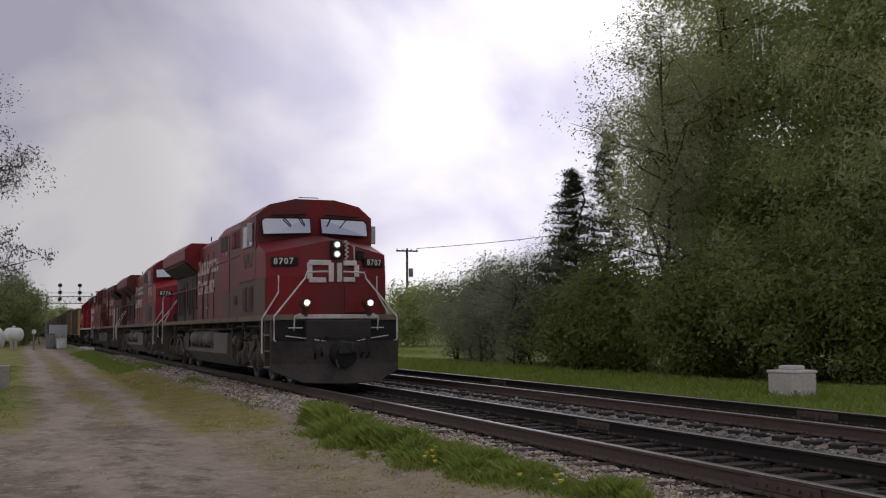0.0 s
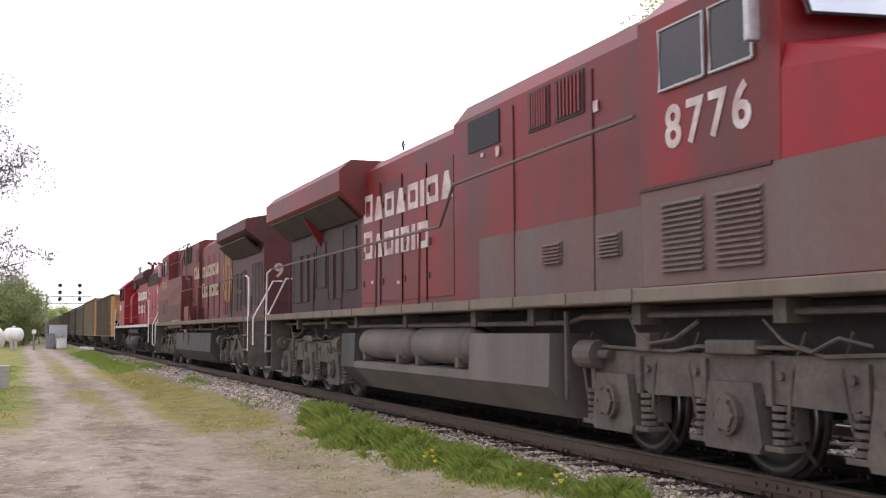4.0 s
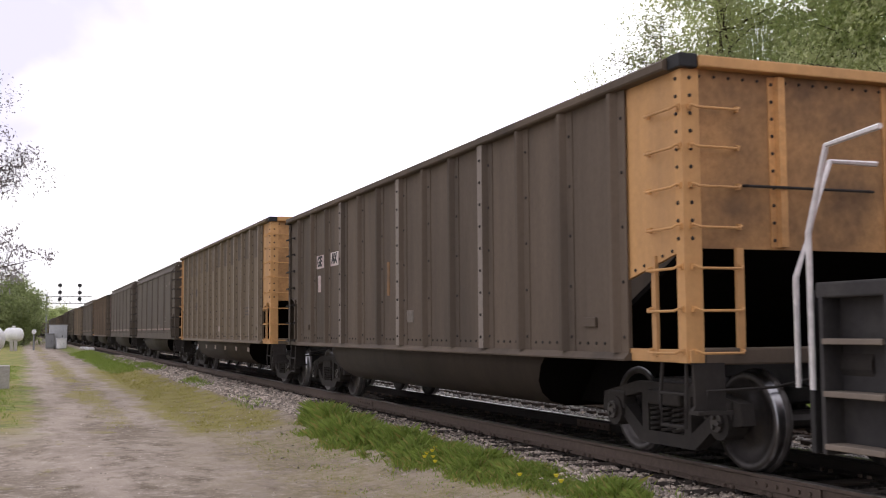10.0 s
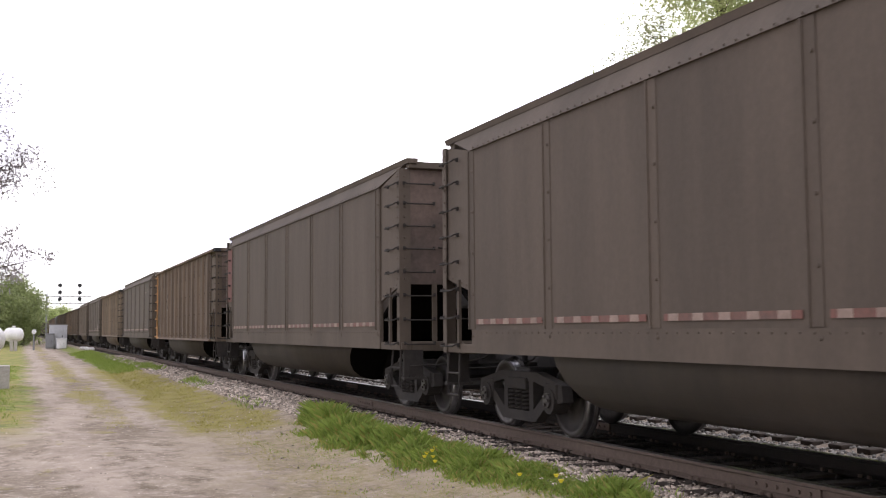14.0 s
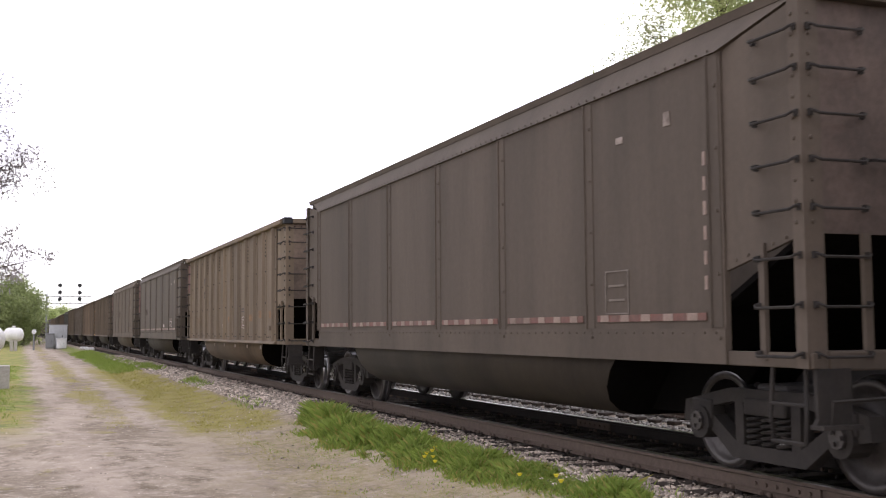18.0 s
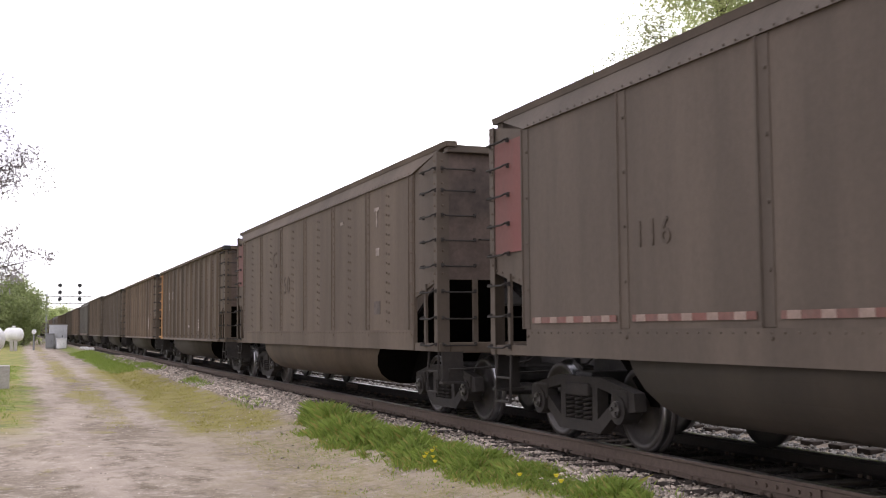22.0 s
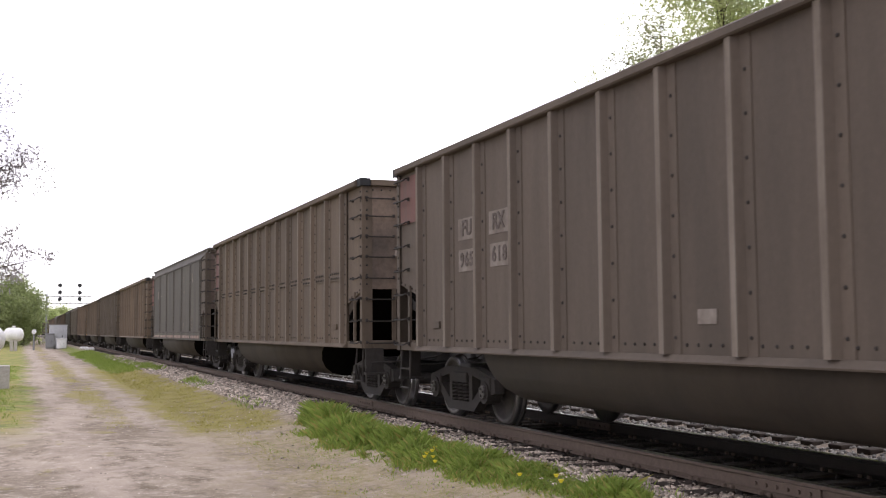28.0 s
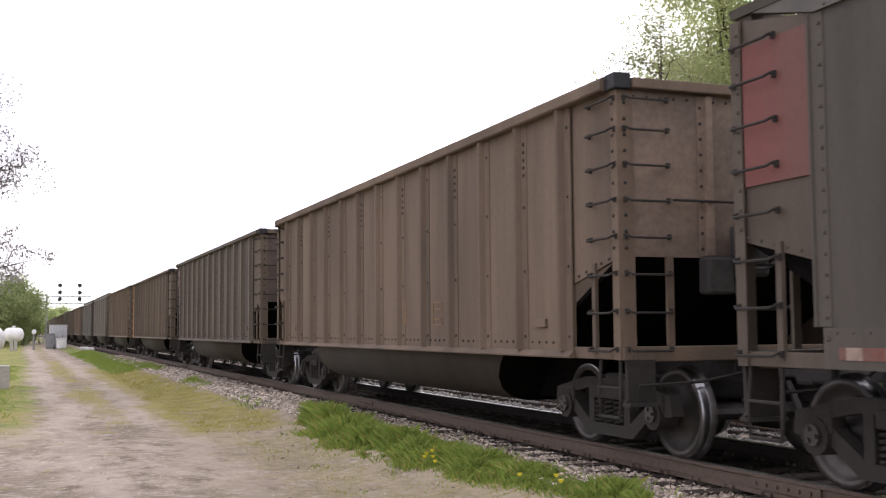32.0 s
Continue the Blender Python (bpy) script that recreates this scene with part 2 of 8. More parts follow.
# tub paints, set darker than the sides for the shade under the car
BELLY = material("dusty_shaded_belly", (0.056, 0.046, 0.0355), 0.8, dirt=(0.034, 0.029, 0.0235), dirt_amount=0.9, streak=True)
BELLY_DARK = material("shaded_belly", (0.06, 0.047, 0.037), 0.8, dirt=(0.035, 0.0285, 0.023), dirt_amount=0.9, streak=True)
BELLY_TAN = material("dusty_tan_belly", (0.150, 0.112, 0.080), 0.8, dirt=(0.085, 0.066, 0.050), dirt_amount=0.9, streak=True)
END_TAN = material("sooty_tan_end_sheet", (0.20, 0.148, 0.112), 0.8, dirt=(0.060, 0.049, 0.042), dirt_amount=0.95, patch=0.7)
GHOST_MARK = material("ghost_of_old_lettering", (0.088, 0.068, 0.051), 0.8, dirt=(0.060, 0.047, 0.036), dirt_amount=1.0, patch=3.0)
DARK_MARK = material("faint_dark_lettering", (0.068, 0.056, 0.048), 0.8, dirt=(0.11, 0.088, 0.075), dirt_amount=1.0, patch=4.0)
PALE_RIB = material("pale_scuffed_rib", (0.26, 0.225, 0.19), 0.75, dirt=(0.14, 0.11, 0.09), dirt_amount=0.9, streak=True)
SCUFFED_RIB = material("scuffed_brown_rib", (0.094, 0.073, 0.055), 0.75, dirt=(0.26, 0.23, 0.19), dirt_amount=0.6, streak=True, patch=2.6)
SCUFFED_TAN = material("scuffed_tan_rib", (0.20, 0.155, 0.108), 0.75, dirt=(0.46, 0.41, 0.36), dirt_amount=0.6, streak=True, patch=2.6)
GLASS = bpy.data.materials.new("cab_glass")
GLASS.use_nodes = True
_g = GLASS.node_tree.nodes["Principled BSDF"]
_g.inputs["Base Color"].default_value = (0.10, 0.115, 0.13, 1)
_g.inputs["Roughness"].default_value = 0.04
_g.inputs["Specular IOR Level"].default_value = 1.0
_g.inputs["Coat Weight"].default_value = 0.6
CAB_DARK = material("dark_cab_window", (0.022, 0.022, 0.024), 0.12, bump=0.0, spec=0.35)
WINDSHIELD = bpy.data.materials.new("reflecting_windshield")
WINDSHIELD.use_nodes = True
_w = WINDSHIELD.node_tree.nodes["Principled BSDF"]
_w.inputs["Base Color"].default_value = (0.46, 0.50, 0.56, 1)
_w.inputs["Metallic"].default_value = 0.9
_w.inputs["Roughness"].default_value = 0.05
PLOW = material("sooty_steel_plow", (0.075, 0.064, 0.057), 0.8, dirt=(0.018, 0.016, 0.015), dirt_amount=0.9, patch=1.1)
HEADLIGHT = glow("lit_headlight", (1.0, 0.93, 0.82), 7.0)
LEAF = leaf_material("spring_leaves", (0.26, 0.32, 0.13), (0.68, 0.74, 0.37), 0.72)
LEAF_PALE = leaf_material("pale_spring_leaves", (0.38, 0.42, 0.19), (0.76, 0.78, 0.47), 0.75)
LEAF_SILVER = leaf_material("silvery_young_leaves", (0.30, 0.32, 0.18), (0.64, 0.66, 0.44), 0.62)
LEAF_WILLOW = leaf_material("grey_green_leaves", (0.24, 0.28, 0.17), (0.46, 0.49, 0.34), 0.5)
LEAF_DARK = leaf_material("dark_needles", (0.085, 0.105, 0.065), (0.19, 0.22, 0.13), 0.35)
LEAF_SPARSE = leaf_material("young_leaves", (0.20, 0.185, 0.19), (0.46, 0.43, 0.43), 0.5)
LEAF_UNDER = leaf_material("undergrowth_leaves", (0.12, 0.15, 0.045), (0.34, 0.39, 0.13), 0.55)
LEAF_HEDGE = leaf_material("hedge_leaves", (0.15, 0.19, 0.07), (0.38, 0.43, 0.19), 0.55)
GRASS = leaf_material("fresh_grass", (0.12, 0.19, 0.032), (0.38, 0.47, 0.11), 0.5)
GRASS_DRY = leaf_material("yellowish_grass", (0.27, 0.25, 0.06), (0.44, 0.40, 0.13), 0.3)
PETAL = material("dandelion_petals", (0.80, 0.68, 0.05), 0.6, bump=0)


# ---- mesh helpers ----
def box(bm, x0, x1, y0, y1, z0, z1, bevel=0.0):
    made = bmesh.ops.create_cube(bm, size=1.0)
    bmesh.ops.scale(bm, vec=(abs(x1 - x0), abs(y1 - y0), abs(z1 - z0)), verts=made["verts"])
    bmesh.ops.translate(bm, vec=((x0 + x1) / 2, (y0 + y1) / 2, (z0 + z1) / 2), verts=made["verts"])
    if bevel:
        edges = {e for v in made["verts"] for e in v.link_edges}
        bmesh.ops.bevel(bm, geom=list(edges), offset=bevel, segments=2, affect='EDGES', profile=0.5)
    return bm


def cyl(bm, a, b, r, r2=None, seg=12):
    a, b = Vector(a), Vector(b)
    made = bmesh.ops.create_cone(bm, cap_ends=True, segments=seg, radius1=r, radius2=r if r2 is None else r2, depth=(b - a).length)
    turn = (b - a).to_track_quat('Z', 'Y').to_matrix().to_4x4()
    bmesh.ops.transform(bm, matrix=Matrix.Translation((a + b) / 2) @ turn, verts=made["verts"])
    return bm


def tube(bm, pts, r, seg=6):
    """A bent bar through the points, with mitred joints."""
    pts = [Vector(p) for p in pts]
    rings = []
    for i, p in enumerate(pts):
        d = (pts[min(i + 1, len(pts) - 1)] - pts[max(i - 1, 0)]).normalized()
        side = d.cross(Vector((0.31, 0.17, 0.93))).normalized()
        up = side.cross(d)
        rings.append([bm.verts.new(p + (side * math.cos(k * math.tau / seg) + up * math.sin(k * math.tau / seg)) * r) for k in range(seg)])
    for a, b in zip(rings, rings[1:]):
        for k in range(seg):
            bm.faces.new((a[k], a[(k + 1) % seg], b[(k + 1) % seg], b[k]))
    bm.faces.new(rings[0][::-1])
    bm.faces.new(rings[-1])
    return bm


def prism(bm, profile, axis, lo, hi):
    """Extrudes a closed outline: axis 'y' takes (x, z) points, axis 'x' takes (y, z), axis 'z' takes (x, y)."""
    def at(p, v):
        return {"y": (p[0], v, p[1]), "x": (v, p[0], p[1]), "z": (p[0], p[1], v)}[axis]
    a = [bm.verts.new(at(p, lo)) for p in profile]
    b = [bm.verts.new(at(p, hi)) for p in profile]
    n = len(profile)
    for k in range(n):
        bm.faces.new((a[k], a[(k + 1) % n], b[(k + 1) % n], b[k]))
    bm.faces.new(a[::-1])
    bm.faces.new(b)
    bmesh.ops.recalc_face_normals(bm, faces=bm.faces)
    return bm


def loft(bm, sections):
    """Joins outlines of equal length, each a list of 3D points, and caps the ends."""
    rings = [[bm.verts.new(p) for p in s] for s in sections]
    n = len(rings[0])
    for a, b in zip(rings, rings[1:]):
        for k in range(n):
            bm.faces.new((a[k], a[(k + 1) % n], b[(k + 1) % n], b[k]))
    bm.faces.new(rings[0][::-1])
    bm.faces.new(rings[-1])
    bmesh.ops.recalc_face_normals(bm, faces=bm.faces)
    return bm


def fresh():
    return bmesh.new()


def mesh_of(bm, name, mat):
    me = bpy.data.meshes.new(name)
    bm.to_mesh(me)
    bm.free()
    me.materials.append(mat)
    return me


def part(name, bm, mat, parent, label="", at=None):
    """One mesh object under a thing or a part; bm may be a finished mesh that is shared."""
    me = bm if isinstance(bm, bpy.types.Mesh) else mesh_of(bm, name, mat)
    ob = new(name, me)
    ob.parent = parent
    if at is not None:
        ob.matrix_basis = at
    if label:
        tagged(ob, label)
    return ob


def thing(name, label, category, group="", kind="", at=None):
    ob = new(name)
    ob.empty_display_size = 0.2
    if at is not None:
        ob.matrix_basis = at
    return tagged(ob, label, category, group, kind)


def mesh_thing(name, bm, mat, label, category="", group="", kind="", at=None):
    me = bm if isinstance(bm, bpy.types.Mesh) else mesh_of(bm, name, mat)
    ob = new(name, me)
    if at is not None:
        ob.matrix_basis = at
    return tagged(ob, label, category, group, kind)


def soup(name, verts, faces, mats, index=None):
    """A mesh from arrays, for what nobody could count."""
    me = bpy.data.meshes.new(name)
    me.from_pydata([], [], [])
    verts = np.asarray(verts, dtype=np.float32)
    faces = np.asarray(faces, dtype=np.int32)
    n = faces.shape[1]
    me.vertices.add(len(verts))
    me.vertices.foreach_set("co", verts.ravel())
    me.loops.add(faces.size)
    me.loops.foreach_set("vertex_index", faces.ravel())
    me.polygons.add(len(faces))
    me.polygons.foreach_set("loop_start", np.arange(len(faces), dtype=np.int32) * n)
    for m in mats:
        me.materials.append(m)
    if index is not None:
        me.polygons.foreach_set("material_index", np.asarray(index, dtype=np.int32))
    me.update(calc_edges=True)
    me.validate()
    return me


def text_mesh(body, size, mat, bold=0.0):
    cu = bpy.data.curves.new("lettering", 'FONT')
    cu.body = body
    cu.size = size
    cu.extrude = 0.004
    cu.offset = bold
    cu.resolution_u = 3
    cu.align_x, cu.align_y = 'CENTER', 'CENTER'
    ob = bpy.data.objects.new("lettering", cu)
    scene.collection.objects.link(ob)
    bpy.context.view_layer.update()
    me = bpy.data.meshes.new_from_object(ob)
    bpy.data.objects.remove(ob)
    me.materials.clear()
    me.materials.append(mat)
    return me


SIDE_TURN = pose(0, 0, 0, 90, 0, -90)      # lettering on a side that faces -x
FRONT_TURN = pose(0, 0, 0, 90, 0, 0)       # lettering on an end that faces -y
BACK_TURN = pose(0, 0, 0, 90, 0, 180)
FAR_TURN = pose(0, 0, 0, 90, 0, 90)


# ---- ground, road and tracks ----
def ground_height(x, y):
    if x < 3.4:
        z = GROUND_Z
    elif x < 5.25:
        k = (x - 3.4) / 1.85
        z = GROUND_Z + 0.25 * k * k * (3 - 2 * k)
    elif x < 12.3:
        z = -0.20
        if 7.9 < x < 9.3:
            z = -0.25
    elif x < 13.9:
        z = -0.20 - 0.25 * (x - 12.3) / 1.6
    else:
        z = GROUND_Z
    if x < 5.0 or x > 13.0:
        z += 0.035 * (noise.noise((x * 0.55, y * 0.3, 0.0)) + 0.5 * noise.noise((x * 1.7, y * 1.1, 5.0)))
    return z


def ground_material():
    m = bpy.data.materials.new("dirt_and_grass")
    m.use_nodes = True
    nt = m.node_tree
    bsdf = nt.nodes["Principled BSDF"]
    bsdf.inputs["Roughness"].default_value = 0.95
    bsdf.inputs["Specular IOR Level"].default_value = 0.1
    geo = nt.nodes.new("ShaderNodeNewGeometry")
    sep = nt.nodes.new("ShaderNodeSeparateXYZ")
    nt.links.new(geo.outputs["Position"], sep.inputs[0])

    def tex(scale, detail=5, rough=0.6, stretch=(1, 1, 1)):
        mp = nt.nodes.new("ShaderNodeMapping")
        mp.inputs["Scale"].default_value = stretch
        nt.links.new(geo.outputs["Position"], mp.inputs["Vector"])
        n = nt.nodes.new("ShaderNodeTexNoise")
        n.inputs["Scale"].default_value = scale
        n.inputs["Detail"].default_value = detail
        n.inputs["Roughness"].default_value = rough
        nt.links.new(mp.outputs["Vector"], n.inputs["Vector"])
        return n.outputs["Fac"]

    def calc(op, a, b=None, c=None):
        n = nt.nodes.new("ShaderNodeMath")
        n.operation = op
        for i, v in enumerate((a, b, c)):
            if v is None:
                continue
            if isinstance(v, (int, float)):
                n.inputs[i].default_value = v
            else:
                nt.links.new(v, n.inputs[i])
        return n.outputs[0]

    def step(value, lo, hi):
        n = nt.nodes.new("ShaderNodeMapRange")
        n.interpolation_type = 'SMOOTHSTEP'
        nt.links.new(value, n.inputs["Value"])
        n.inputs["From Min"].default_value = lo
        n.inputs["From Max"].default_value = hi
        return n.outputs["Result"]

    def blend(fac, a, b):
        n = nt.nodes.new("ShaderNodeMix")
        n.data_type = 'RGBA'
        nt.links.new(fac, n.inputs["Factor"])
        for key, v in (("A", a), ("B", b)):
            if isinstance(v, tuple):
                n.inputs[key].default_value = (*v, 1)
            else:
                nt.links.new(v, n.inputs[key])
        return n.outputs["Result"]

    X, Y = sep.outputs["X"], sep.outputs["Y"]
    wob = calc('MULTIPLY', calc('SUBTRACT', tex(0.45, 4), 0.5), 1.5)
    fine_wob = calc('MULTIPLY', calc('SUBTRACT', tex(2.0, 6, 0.7, (1, 0.5, 1)), 0.5), 1.5)
    x = calc('ADD', calc('ADD', X, wob), fine_wob)
    y = calc('ADD', calc('ADD', Y, calc('MULTIPLY', wob, 3.0)), calc('MULTIPLY', fine_wob, 2.0))

    def band(v, a, b, c, d):
        return calc('MULTIPLY', step(v, a, b), calc('SUBTRACT', 1.0, step(v, c, d)))

    # packed dirt: broad worn patches, darker damp mottling, pale gravel specks
    dirt = blend(step(tex(0.55, 6, 0.68, (1, 0.5, 1)), 0.40, 0.60), (0.405, 0.338, 0.274), (0.245, 0.201, 0.154))
    dirt = blend(step(tex(2.6, 7, 0.75, (1, 0.55, 1)), 0.46, 0.66), dirt, (0.185, 0.150, 0.112))
    dirt = blend(step(tex(5.5, 7, 0.8), 0.50, 0.66), dirt, (0.500, 0.425, 0.355))
    dirt = blend(calc('MULTIPLY', step(tex(34, 4, 0.8), 0.60, 0.70), 0.8), dirt, (0.55, 0.535, 0.485))
    # two paler wheel tracks
    tracks = calc('MAXIMUM', band(x, 0.35, 0.7, 0.95, 1.35), band(x, 2.0, 2.3, 2.5, 2.85))
    dirt = blend(calc('MULTIPLY', tracks, 0.35), dirt, (0.500, 0.420, 0.355))
    grass = blend(step(tex(3.2, 7, 0.75), 0.38, 0.62), (0.119, 0.161, 0.042), (0.279, 0.293, 0.091))
    dry = blend(step(tex(4.5, 7, 0.78), 0.38, 0.62), (0.314, 0.286, 0.086), (0.279, 0.230, 0.119))
    litter = blend(step(tex(6.5, 7, 0.8), 0.42, 0.60), (0.43, 0.355, 0.25), (0.28, 0.245, 0.118))
    gravel = blend(step(tex(24, 6, 0.8), 0.4, 0.65), (0.24, 0.20, 0.16), (0.44, 0.375, 0.31))
    # near verge: dead grass and dirt; further on a yellow strip, then green grass
    near = calc('MULTIPLY', step(x, 1.5, 3.5), calc('SUBTRACT', 1.0, step(y, 16.0, 22.0)))
    near = calc('MULTIPLY', near, step(tex(1.4, 7, 0.75, (1, 0.6, 1)), 0.33, 0.56))
    col = blend(calc('MULTIPLY', near, 0.8), dirt, litter)
    strip = calc('MULTIPLY', band(x, 2.35, 3.0, 4.2, 4.6), band(y, 17.5, 20.0, 48.0, 60.0))
    strip = calc('MULTIPLY', strip, step(tex(1.2, 6, 0.7, (1, 0.4, 1)), 0.24, 0.44))
    col = blend(strip, col, dry)
    col = blend(calc('MULTIPLY', step(x, 3.2, 3.9), step(y, 44.0, 58.0)), col, grass)
    mid = calc('MULTIPLY', band(x, 1.15, 1.5, 1.9, 2.3), step(y, 19.0, 26.0))
    mid = calc('MULTIPLY', mid, step(tex(0.7, 5, 0.7, (1, 0.25, 1)), 0.42, 0.56))
    col = blend(calc('MULTIPLY', mid, 0.85), col, dry)
    left = calc('MULTIPLY', calc('SUBTRACT', 1.0, step(x, -0.1, 0.6)), step(y, 17.0, 23.0))
    col = blend(left, col, blend(step(tex(0.9, 5, 0.7), 0.42, 0.60), grass, dry))
    tuft = step(tex(0.75, 6, 0.7, (1, 0.7, 1)), 0.60, 0.68)
    col = blend(calc('MULTIPLY', tuft, 0.7), col, dry)
    bed = band(X, 4.4, 5.0, 12.7, 13.2)
    col = blend(bed, col, gravel)
    # dirty bed between the rails, painted near-black for shade under the train
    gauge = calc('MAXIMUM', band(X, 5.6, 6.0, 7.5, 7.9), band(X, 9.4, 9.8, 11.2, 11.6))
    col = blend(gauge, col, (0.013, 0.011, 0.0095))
    col = blend(step(X, 12.9, 13.4), col, grass)
    nt.links.new(col, bsdf.inputs["Base Color"])
    bump = nt.nodes.new("ShaderNodeBump")
    bump.inputs["Strength"].default_value = 0.8
    bump.inputs["Distance"].default_value = 0.05
    nt.links.new(tex(9, 7, 0.75), bump.inputs["Height"])
    nt.links.new(bump.outputs["Normal"], bsdf.inputs["Normal"])
    return m


def make_ground():
    xs = [-900, -400, -150, -60, -25, -12] + [-7 + 0.35 * i for i in range(66)] + [17, 19, 22, 27, 35, 50, 90, 200, 450, 900]
    ys = [-300, -120, -50, -20, -8, -2] + [2 + 0.5 * i for i in range(90)] + [50, 56, 65, 80, 100, 130, 170, 230, 320, 450, 700, 1100, 2000]
    verts = [(x, y, ground_height(x, y)) for y in ys for x in xs]
    n = len(xs)
    faces = [(j * n + i, j * n + i + 1, (j + 1) * n + i + 1, (j + 1) * n + i) for j in range(len(ys) - 1) for i in range(n - 1)]
    me = soup("ground", verts, faces, [ground_material()])
    me.polygons.foreach_set("use_smooth", np.ones(len(faces), dtype=bool))
    tagged(new("ground", me), "packed dirt road and grass verges beside railway tracks", "ground", kind="structure")


make_ground()

RAIL_PROFILE = [(-0.075, -0.172), (0.075, -0.172), (0.075, -0.160), (0.012, -0.135), (0.010, -0.045), (0.036, -0.035), (0.037, -0.008),
                (0.028, 0.0), (-0.028, 0.0), (-0.037, -0.008), (-0.036, -0.035), (-0.010, -0.045), (-0.012, -0.135), (-0.075, -0.160)]


BOLT = []


def cached_bolt():
    if not BOLT:
        BOLT.append(mesh_of(cyl(fresh(), (-0.055, 0, -0.088), (0.055, 0, -0.088), 0.017, seg=6), "bolt", RAIL_SIDE))
    return BOLT[0]


def make_track(name, cx, label):
    track = thing(name, label, "railway track", kind="structure")
    for side in (-0.7525, 0.7525):
        bm = prism(fresh(), [(cx + side + px, pz) for px, pz in RAIL_PROFILE], 'y', -80.0, 700.0)
        # the far rail takes the darker copy to stand for its shade
        web = RAIL_SHADED if side > 0 else RAIL_SIDE
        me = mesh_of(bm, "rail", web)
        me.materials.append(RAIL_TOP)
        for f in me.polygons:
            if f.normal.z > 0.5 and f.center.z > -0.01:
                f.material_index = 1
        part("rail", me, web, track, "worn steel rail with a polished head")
    bar = mesh_of(box(box(fresh(), -0.036, -0.014, -0.46, 0.46, -0.135, -0.04, 0.004), 0.014, 0.036, -0.46, 0.46, -0.135, -0.04, 0.004), "joint_bar", RAIL_SIDE)
    for side, first in ((-0.7525, 7.6), (0.7525, 1.7)):
        for k in range(7):
            joint = part("joint_bar", bar, RAIL_SIDE, track, at=pose(cx + side, first + 11.9 * k, 0))
            for dy in (-0.35, -0.21, -0.07, 0.07, 0.21, 0.35):
                part("bolt", cached_bolt(), RAIL_SIDE, joint, at=pose(0, dy, 0))
    tie = mesh_of(box(fresh(), -1.3, 1.3, -0.115, 0.115, -0.33, -0.172, 0.012), "tie", TIE)
    plate = mesh_of(box(fresh(), -0.17, 0.17, -0.1, 0.1, -0.172, -0.158), "tie_plate", RAIL_SIDE)
    rnd = random.Random(5)
    for i in range(150):
        y = 2.0 + 0.52 * i
        slot = part("tie", tie, TIE, track, at=pose(cx + rnd.uniform(-0.03, 0.03), y, rnd.uniform(-0.012, 0.0), 0, 0, rnd.uniform(-1, 1)))
    verts, faces = [], []
    for i in range(760):
        y = 2.0 + 0.52 * 150 + 0.52 * i
        b = len(verts)
        verts += [(cx + sx * 1.3, y + sy * 0.115, sz) for sz in (-0.33, -0.172) for sx, sy in ((-1, -1), (1, -1), (1, 1), (-1, 1))]
        faces += [(b + 4, b + 5, b + 6, b + 7), (b, b + 1, b + 5, b + 4), (b + 2, b + 3, b + 7, b + 6), (b + 1, b + 2, b + 6, b + 5), (b + 3, b, b + 4, b + 7)]
    tagged(part("distant_ties", soup("distant_ties", verts, faces, [TIE]), TIE, track), kind="stuff")
    verts, faces = [], []
    for i in range(120):
        y = 2.0 + 0.52 * i
        for side in (-0.7525, 0.7525):
            for dx in (-0.12, 0.12):
                for dy in (-0.06, 0.06):
                    b = len(verts)
                    px, py = cx + side + dx, y + dy
                    verts += [(px + sx * 0.016, py + sy * 0.016, sz) for sz in (-0.16, -0.13) for sx, sy in ((-1, -1), (1, -1), (1, 1), (-1, 1))]
                    faces += [(b + 4, b + 5, b + 6, b + 7), (b, b + 1, b + 5, b + 4), (b + 2, b + 3, b + 7, b + 6), (b + 1, b + 2, b + 6, b + 5), (b + 3, b, b + 4, b + 7)]
    tagged(part("spikes", soup("spikes", verts, faces, [RAIL_SIDE]), RAIL_SIDE, track), kind="stuff")
    return track


make_track("track_near", TRACK_X, "railway track of worn steel rails on brown wooden ties")
make_track("track_far", TRACK2_X, "second railway track with dull rails on wooden ties")


